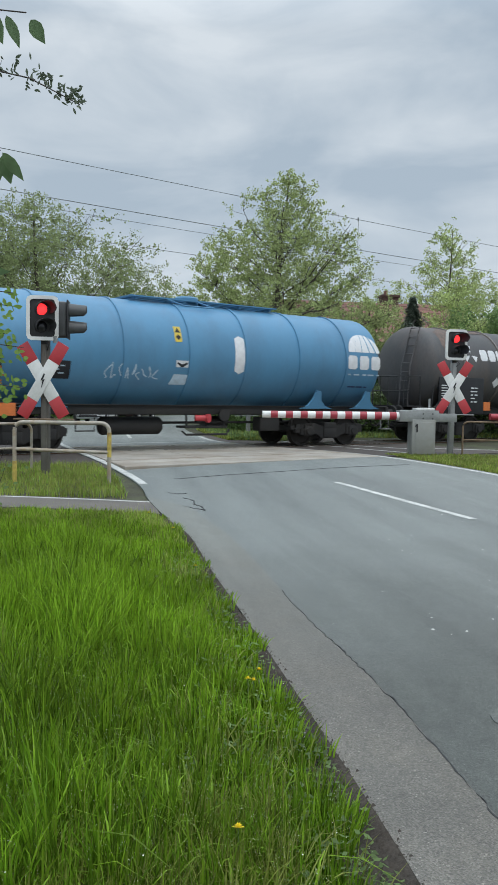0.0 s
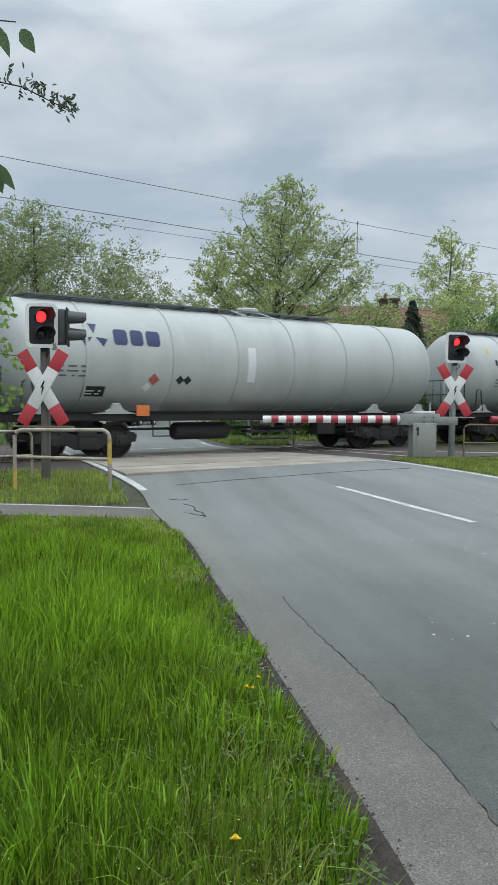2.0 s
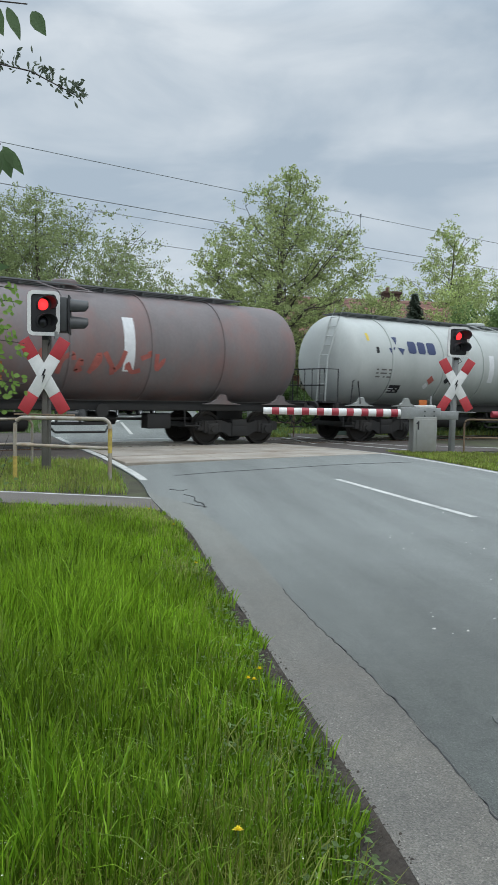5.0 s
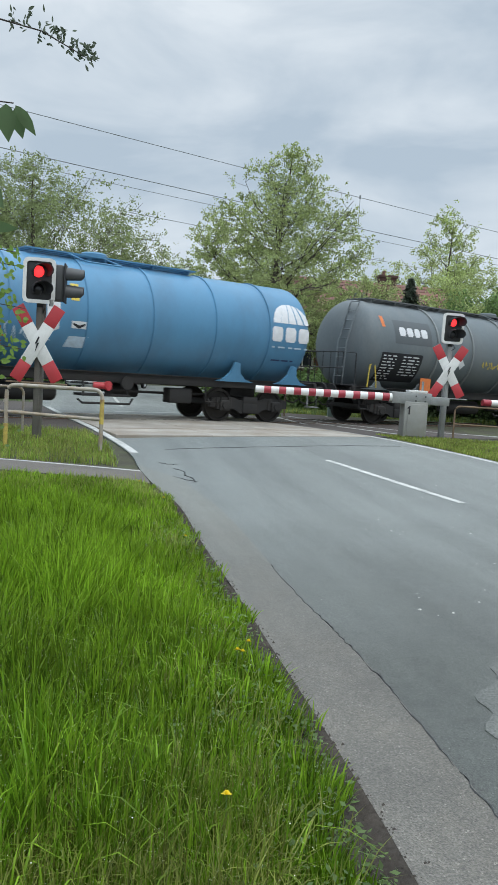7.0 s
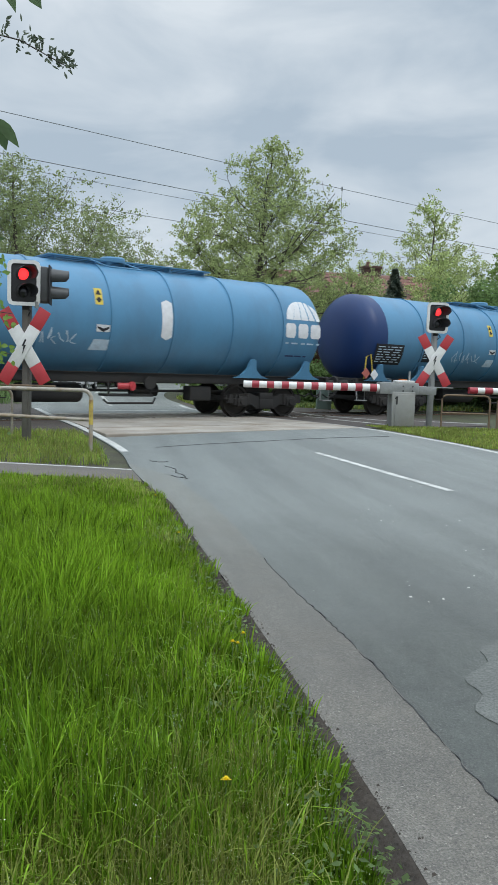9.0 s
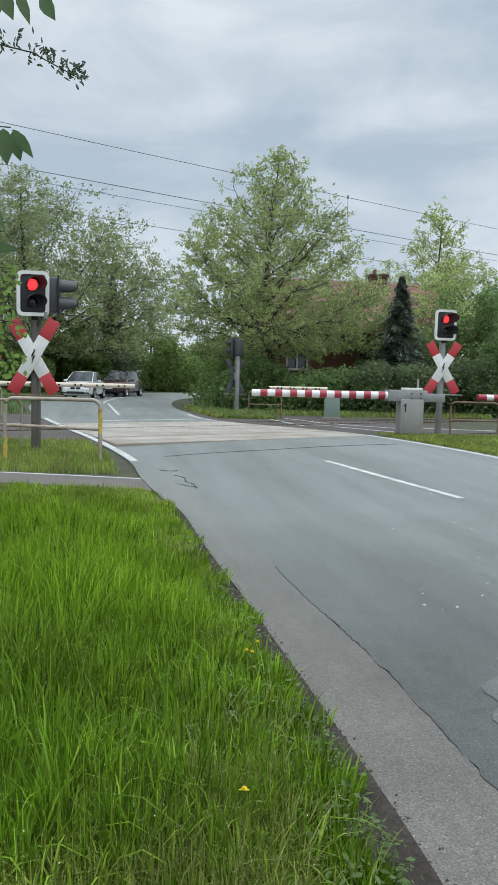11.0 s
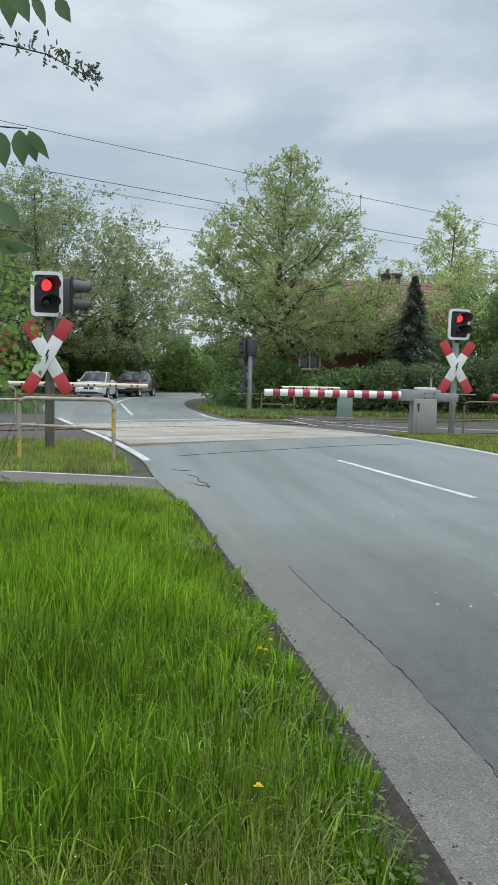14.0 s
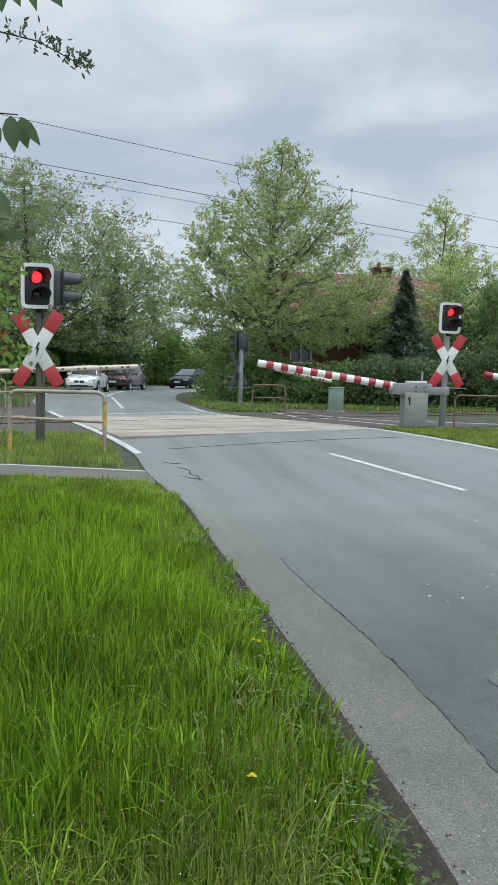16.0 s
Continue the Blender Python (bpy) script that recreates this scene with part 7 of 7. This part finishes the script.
    # leaf sprays in front of the signal
    for k in range(9):
        z0 = 1.62 + 0.085 * k
        tip = -1.53 + 0.10 * math.sin(k * 1.9)
        pts = [(-2.7, 5.05, z0 + 0.12), (-2.0, 5.0, z0 + 0.08), (tip - 0.25, 4.96, z0 + 0.03), (tip, 4.95, z0)]
        lv = []
        for j in range(64):
            f = rng.uniform(0.3, 1.0)
            x = -2.4 + (tip + 2.4) * f
            lv.append(((x, 4.97 + rng.normal() * 0.07, z0 + 0.08 * (1 - f) + rng.normal() * 0.05), rng.uniform(0.03, 0.058), rng.uniform(0.02, 0.034), rng.uniform(-60, 60), rng.uniform(-20, 85), RUSTLEAF if (k == 2 and f > 0.85) else None))
        spray("leafy_twig", pts, "leafy hedge twig with small fresh leaves", lv, NEARLEAF, 0.006)
    # tangled stems at the foot of the hedge
    for k in range(4):
        x, y = -3.3 + 0.12 * k, 8.3 + 0.3 * k
        pts = branch_points((x - 0.3, y, 0.0), (x + 0.15 + 0.1 * (k % 3), y - 0.2, 0.95 + 0.2 * (k % 2)), rng, 0.2)
        lv = [((x + rng.normal() * 0.15, y + rng.normal() * 0.1, rng.uniform(0.3, 0.9)), 0.07, 0.035, rng.uniform(0, 360), rng.uniform(-30, 60), None) for _ in range(14)]
        spray("hedge_shoot", pts, "dark hedge shoot with few leaves in the grass", lv, HEDGELEAF, 0.005)


near_branches()


# ---- grass and flowers ----
def edge_x(ys):
    return np.interp(ys, [p.y for p in LEFT_LINE], [p.x for p in LEFT_LINE])


def gz_of(ys):
    u = np.clip((ys - 7) / 12, 0, 1)
    return 0.25 * u * u * (3 - 2 * u)


def blades(name, x, y, h, w, material, rng, label, bend=0.5, base=None, lean=None, droop=0.22):
    """Bent, tapered blades of grass, one mesh; lean: the way each blade leans, as (n, 2) shares of its height."""
    n = len(x)
    ang = rng.uniform(0, 2 * math.pi, n)
    d = np.stack([np.cos(ang), np.sin(ang)], -1) * (bend * rng.random(n) ** 1.4 * h)[:, None]
    if lean is not None:
        d = d + lean * h[:, None]
    side = np.stack([-np.sin(ang), np.cos(ang)], -1)
    turn = rng.uniform(-0.6, 0.6, n)[:, None]
    side = (side * np.cos(turn) + np.stack([np.cos(ang), np.sin(ang)], -1) * np.sin(turn)) * (w / 2)[:, None]
    z0 = gz_of(y) if base is None else base
    far = np.hypot(d[:, 0], d[:, 1]) / np.maximum(h, 1e-6)
    sag = np.clip(droop * (0.4 + far * 1.4), 0.02, 0.62)
    p = np.stack([x, y], -1)
    lv = []
    for f, k in ((0.0, 0.8), (0.4, 1.0), (0.75, 0.7)):
        c = p + d * f ** 1.8
        z = z0 + h * (f - sag * f ** 2.6)
        lv += [np.concatenate([c - side * k, z[:, None]], 1), np.concatenate([c + side * k, z[:, None]], 1)]
    lv.append(np.concatenate([p + d, (z0 + h * (1 - sag))[:, None]], 1))
    v = np.stack(lv, 1).reshape(-1, 3)
    o = np.arange(n)[:, None] * 7
    f = np.concatenate([(o + np.array([[0, 1, 3]])), (o + np.array([[0, 3, 2]])), (o + np.array([[2, 3, 5]])), (o + np.array([[2, 5, 4]])), (o + np.array([[4, 5, 6]]))])
    ob = new(name, quads_mesh(name, v, f, material))
    return tagged(ob, label, "grass", "", "stuff")


def build_grass():
    rng = np.random.default_rng(9)

    def verge(n, y0, y1, power, x_left=-3.4, margin=0.12):
        y = y0 + (y1 - y0) * rng.random(n) ** power
        e = edge_x(y) - margin - 0.07 * (1 + np.sin(y * 5.3) * np.sin(y * 2.1 + 1)) - 0.12 * rng.random(n) ** 2
        left = np.maximum(x_left, -0.42 * y - 0.6)
        x = left + (e - left) * rng.random(n)
        return x, y, e - x
    def tussocks(n, y0, y1, power, per, rad, margin):
        """Blades that spread out of uneven tufts: places, leans, and the tuft's own random numbers."""
        cx, cy, coff = verge(n, y0, y1, power, margin=margin)
        k = (per * rng.uniform(0.5, 1.5, n)).astype(int)
        i = np.repeat(np.arange(n), k)
        m = len(i)
        a, q = rng.uniform(0, 2 * math.pi, m), rng.random(m) ** 0.6
        size = (rad * rng.uniform(0.6, 1.4, n))[i]
        x, y = cx[i] + size * q * np.cos(a), cy[i] + size * q * np.sin(a)
        own = np.stack([rng.normal(0.02, 0.09, n), rng.normal(-0.05, 0.08, n)], -1)[i]
        lean = own + np.stack([np.cos(a), np.sin(a)], -1) * (0.25 * q * rng.uniform(0.2, 1.3, m))[:, None]
        return x, y, edge_x(y) - x, lean, rng.random(n)[i]

    def swell(x, y):
        """How tall the verge stands: lush away from the asphalt, with hollows."""
        off = edge_x(y) - x
        hill = 0.5 + 0.5 * np.sin(x * 2.6 + 1.3 * np.sin(y * 1.5) + 0.4) * np.cos(y * 1.9 + 0.8 * x)
        t = np.clip(0.22 + off * 0.62, 0.2, 1.0) * (0.5 + 0.5 * hill)
        near = np.clip((y - 1.7) / 0.9, 0.45, 1.0)
        return t * near * (1 - 0.72 * np.clip((y - 6.2) / 3.6, 0, 1))

    for n, y0, y1, power, per, rad, wide in ((1250, 1.35, 5.4, 1.5, 62, 0.075, 0.0), (1150, 4.6, 10.2, 1.0, 46, 0.11, 0.0025)):
        x, y, off, lean, own = tussocks(n, y0, y1, power, per, rad, 0.05)
        keep = (off > 0.0) & (x > -0.42 * y - 0.7)
        x, y, off, lean, own = x[keep], y[keep], off[keep], lean[keep], own[keep]
        h = (0.09 + 0.44 * swell(x, y)) * (0.62 + 0.6 * own) * rng.uniform(0.55, 1.15, len(x))
        wd = 0.0042 + 0.0065 * rng.random(len(x)) ** 1.5 + wide + 0.0003 * y
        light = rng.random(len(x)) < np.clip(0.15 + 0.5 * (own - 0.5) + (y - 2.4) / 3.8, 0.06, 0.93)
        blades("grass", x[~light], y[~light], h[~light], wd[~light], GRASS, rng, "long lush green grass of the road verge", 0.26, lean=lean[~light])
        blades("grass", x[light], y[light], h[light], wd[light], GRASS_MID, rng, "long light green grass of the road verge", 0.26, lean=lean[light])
    # low undergrowth between the tufts
    x, y, off = verge(42000, 1.3, 10.35, 1.5, margin=0.04)
    blades("grass", x, y, 0.05 + 0.13 * rng.random(len(x)) * np.clip(0.4 + off, 0.4, 1.0), 0.004 + 0.005 * rng.random(len(x)) + 0.0004 * y, GRASS, rng, "low dark grass between the tufts", 0.9)
    # single long blades that arch over the rest
    x, y, off = verge(2600, 1.7, 7.5, 1.2, margin=0.3)
    h = (0.2 + 0.42 * swell(x, y)) * rng.uniform(0.9, 1.3, len(x))
    blades("grass", x, y, h, 0.005 + 0.005 * rng.random(len(x)), GRASS_MID, rng, "single arching grass blades", 1.0, droop=0.5)
    # matted yellowish growth at the near end and along the footpath
    k = 15000
    yy, xx = 1.3 + 1.5 * rng.random(k), -1.2 + 1.35 * rng.random(k)
    keep = xx < edge_x(yy) - 0.3
    xx, yy = xx[keep], yy[keep]
    blades("dry_grass", xx, yy, rng.uniform(0.10, 0.34, len(xx)), 0.0025 + 0.004 * rng.random(len(xx)), GRASS_OLIVE, rng, "matted olive grass and weeds", 0.95)
    x, y, off = verge(15000, 1.2, 10.3, 1.5)
    blades("dry_grass", x, y, rng.uniform(0.08, 0.30, len(x)), 0.003 + 0.004 * rng.random(len(x)), GRASS_PALE, rng, "paler yellowish grass among the green", 0.8)
    x, y, off = verge(11000, 5.5, 10.4, 0.8, margin=0.05)
    blades("dry_grass", x, y, rng.uniform(0.06, 0.2, len(x)), 0.006 + 0.006 * rng.random(len(x)), GRASS_PALE, rng, "paler yellowish grass towards the footpath", 0.7)
    x, y, off = verge(50000, 5.2, 10.45, 0.75, margin=0.03)
    blades("short_grass", x, y, rng.uniform(0.04, 0.13, len(x)), 0.007 + 0.007 * rng.random(len(x)), GRASS_SHORT, rng, "short light green grass towards the footpath", 0.7)
    # thin stalks with small seed heads
    n = 620
    y = 1.55 + 2.6 * rng.random(n) ** 1.5
    x = -0.36 * y - 0.15 + (edge_x(y) - 0.2 + 0.36 * y + 0.15) * rng.random(n)
    h = (0.16 + 0.36 * swell(x, y)) * rng.uniform(0.8, 1.25, n)
    blades("seed_stalks", x, y, h, np.full(n, 0.0022), GRASS_OLIVE, rng, "thin stalks among the grass", 0.12, droop=0.0)
    m = 5
    hx, hy = np.repeat(x, m) + rng.normal(size=n * m) * 0.012, np.repeat(y, m) + rng.normal(size=n * m) * 0.012
    hz = gz_of(hy) + np.repeat(h, m) * rng.uniform(0.72, 1.03, n * m)
    c = np.stack([hx, hy, hz], -1)
    o = np.array([(1, 0, 0), (-0.5, 0.85, 0), (-0.5, -0.85, 0), (0, 0, 1.3)])
    v = (c[:, None] + o[None] * rng.uniform(0.001, 0.0024, n * m)[:, None, None]).reshape(-1, 3)
    f = (np.arange(n * m)[:, None, None] * 4 + np.array([(0, 1, 3), (1, 2, 3), (2, 0, 3)])[None]).reshape(-1, 3)
    tagged(new("seed_heads", quads_mesh("seed_heads", v, f, SEED)), "tiny pale seed heads on thin stalks", "seed heads", "", "stuff")
    # crumbs of soil and grit along the asphalt
    n = 11000
    y = 1.4 + 9 * rng.random(n) ** 1.4
    x = edge_x(y) - 0.07 + rng.normal(size=n) * 0.04
    c = np.stack([x, y, gz_of(y) + 0.034], -1)
    o = np.array([(1, 0, 0), (-0.4, 0.8, 0), (-0.6, -0.8, 0), (0.1, 0.0, 0.9)])
    v = (c[:, None] + o[None] * (0.003 + 0.011 * rng.random(n) ** 2)[:, None, None] * rng.uniform(0.6, 1.3, (n, 1, 3))).reshape(-1, 3)
    f = (np.arange(n)[:, None, None] * 4 + np.array([(0, 1, 3), (1, 2, 3), (2, 0, 3)])[None]).reshape(-1, 3)
    tagged(new("soil_crumbs", quads_mesh("soil_crumbs", v, f, SOIL)), "crumbs of dark soil and grit along the asphalt edge", "soil", "", "stuff")
    # low broad-leaved weeds near the asphalt
    n = 6000
    y = 1.3 + 6.5 * rng.random(n) ** 1.5
    x = edge_x(y) - 0.1 - 0.75 * rng.random(n) ** 1.3
    c = np.stack([x, y, gz_of(y) + rng.uniform(0.01, 0.16, n)], -1)
    a = rng.normal(size=(n, 3)) * np.array([1, 1, 0.35])
    a /= np.linalg.norm(a, axis=1)[:, None]
    b = np.cross(a, np.array([0, 0, 1.0]) + rng.normal(size=(n, 3)) * 0.3)
    s = rng.uniform(0.009, 0.024, n)[:, None]
    v = np.stack([c - a * s, c - a * s * 0.2 + b * s * 0.42, c + a * s, c - a * s * 0.2 - b * s * 0.42], 1).reshape(-1, 3)
    tagged(new("weeds", quads_mesh("weeds", v, np.arange(4 * n).reshape(n, 4), HEDGELEAF)), "low broad-leaved weeds at the edge of the asphalt", "weeds", "", "stuff")
    # short grass of the island between path and crossing
    n = 15000
    y = rng.uniform(11.95, 16.2, n)
    x = -8 + (edge_x(y) - 0.25 + 8) * rng.random(n)
    x = np.where(x < -1.9 - (y - 12) * 0.24, x, x - 1.2)
    blades("verge_grass", x, y, rng.uniform(0.03, 0.2, n), 0.006 + 0.006 * rng.random(n), GRASS_PALE, rng, "short sunlit grass round the signal foot", 0.9)
    blades("verge_grass", x[::2] + 0.05, y[::2], rng.uniform(0.04, 0.17, len(x[::2])), 0.007 + 0.006 * rng.random(len(x[::2])), GRASS_SHORT, rng, "short green grass round the signal foot", 0.9)
    n = 12000
    y = rng.uniform(15.5, 20.6, n)
    x = np.interp(y, [14.9, 17, 20.6], [5.4, 4.7, 3.6]) + rng.random(n) ** 1.3 * 7
    blades("verge_grass", x, y, rng.uniform(0.04, 0.10, n), 0.014 + 0.008 * rng.random(n), GRASS_PALE, rng, "short pale grass beside the barrier machine")
    blades("verge_grass", x[::2] + 0.03, y[::2], rng.uniform(0.03, 0.09, len(x[::2])), 0.012 + 0.008 * rng.random(len(x[::2])), GRASS_SHORT, rng, "short grass beside the barrier machine", 0.8)
    n = 16000
    y = rng.uniform(26.5, 36, n)
    x = np.interp(y, [24.9, 30, 35.5], [-0.3, -1.5, -2.4]) + rng.random(n) ** 1.2 * np.interp(y, [26.5, 29.5, 31, 36], [2.0, 2.5, 12, 14])
    blades("far_grass", x, y, rng.uniform(0.05, 0.24, n), 0.018 + 0.014 * rng.random(n), GRASS_PALE, rng, "patchy grass along the far bank", 0.8)
    blades("far_grass", x[::2] + 0.1, y[::2], rng.uniform(0.05, 0.3, len(x[::2])), 0.02 + 0.01 * rng.random(len(x[::2])), HEDGELEAF, rng, "darker grass along the far bank", 0.8)
    n = 9000
    y = rng.uniform(26.5, 50, n)
    x = np.interp(y, [p.y for p in LEFT_LINE[:70]], [p.x for p in LEFT_LINE[:70]]) - 0.2 - rng.random(n) * 8
    blades("far_grass", x, y, rng.uniform(0.1, 0.4, n), 0.03 + 0.02 * rng.random(n), HEDGELEAF, rng, "grass beside the far road")
    # dandelions
    for fx, fy, fz in ((-0.02, 2.46, 0.26), (0.04, 3.95, 0.2), (0.07, 4.08, 0.21), (0.01, 3.86, 0.24), (-0.45, 6.7, 0.2), (-0.85, 8.8, 0.18), (-1.3, 10.1, 0.16)):
        t = thing("dandelion", "yellow dandelion flower in the verge", "flower", pose(fx, fy, 0), group="dandelions")
        part("stem", Shape().tube([(0, 0, 0), (0.004, 0, fz * 0.5), (0, 0, fz)], 0.003, 6), HEDGELEAF, t)
        s = Shape()
        for ring, k, r in ((0, 16, 0.021), (1, 12, 0.014), (2, 7, 0.008)):
            for j in range(k):
                a = 2 * math.pi * j / k + ring
                c, s_ = math.cos(a), math.sin(a)
                s.add([(0, 0, 0), (r * 0.8 * c - 0.003 * s_, r * 0.8 * s_ + 0.003 * c, 0.004 + 0.004 * ring), (r * c, r * s_, 0.003 + 0.006 * ring), (r * 0.8 * c + 0.003 * s_, r * 0.8 * s_ - 0.003 * c, 0.004 + 0.004 * ring)], [(0, 1, 2, 3)])
        part("petals", s, DANDELION, t, m=pose(0, 0, fz, -20, 0, 0))
    # tiny white flower heads
    n = 160
    y = 1.3 + 5 * rng.random(n) ** 1.6
    x = edge_x(y) - 0.15 - rng.random(n) * 1.6
    c = np.stack([x, y, gz_of(y) + rng.uniform(0.10, 0.34, n)], -1)
    s = rng.uniform(0.0012, 0.0030, n)[:, None, None]
    o = np.array([(1, 0, 0), (0, 1, 0), (-1, 0, 0), (0, -1, 0), (0, 0, 0.9)])
    v = (c[:, None] + o[None] * s).reshape(-1, 3)
    f = (np.arange(n)[:, None, None] * 5 + np.array([(0, 1, 4), (1, 2, 4), (2, 3, 4), (3, 0, 4)])[None]).reshape(-1, 3)
    tagged(new("white_flowers", quads_mesh("white_flowers", v, f, DAISY)), "tiny white flower heads scattered in the grass", "flowers", "", "stuff")


build_grass()


# ---- what moves ----
def motions():
    for w, s in WAGONS:
        walk(w, [(t, track_pose(s - SPEED * t, 0, RAIL_Z + 0.035)) for t in (0.0, 4.0, 8.0, 12.0, 16.0)])
    for b, p, flip, rise in BOOMS:
        turn = 0 if flip > 0 else 180
        up = [(0.0, 0.0), (15.0, 0.0), (15.6, 0.0), (15.7, 1.4), (15.8, 3.7), (15.9, 6.0), (16.0, 8.2)]
        walk(b, [(t, pose(*p, 0, a * rise, turn)) for t, a in up])
    walk(CAR_BLACK, [(0.0, pose(60, 92, 0.28, 0, 0, -62)), (11.5, pose(24, 82, 0.28, 0, 0, -62)), (14.5, pose(1.2, 67.6, 0.28, 0, 0, -50)), (15.2, pose(-1.9, 64.2, 0.28, 0, 0, -38)), (15.6, pose(-3.1, 62.4, 0.28, 0, 0, -30)), (16.0, pose(-3.9, 60.6, 0.28, 0, 0, -22))])


motions()
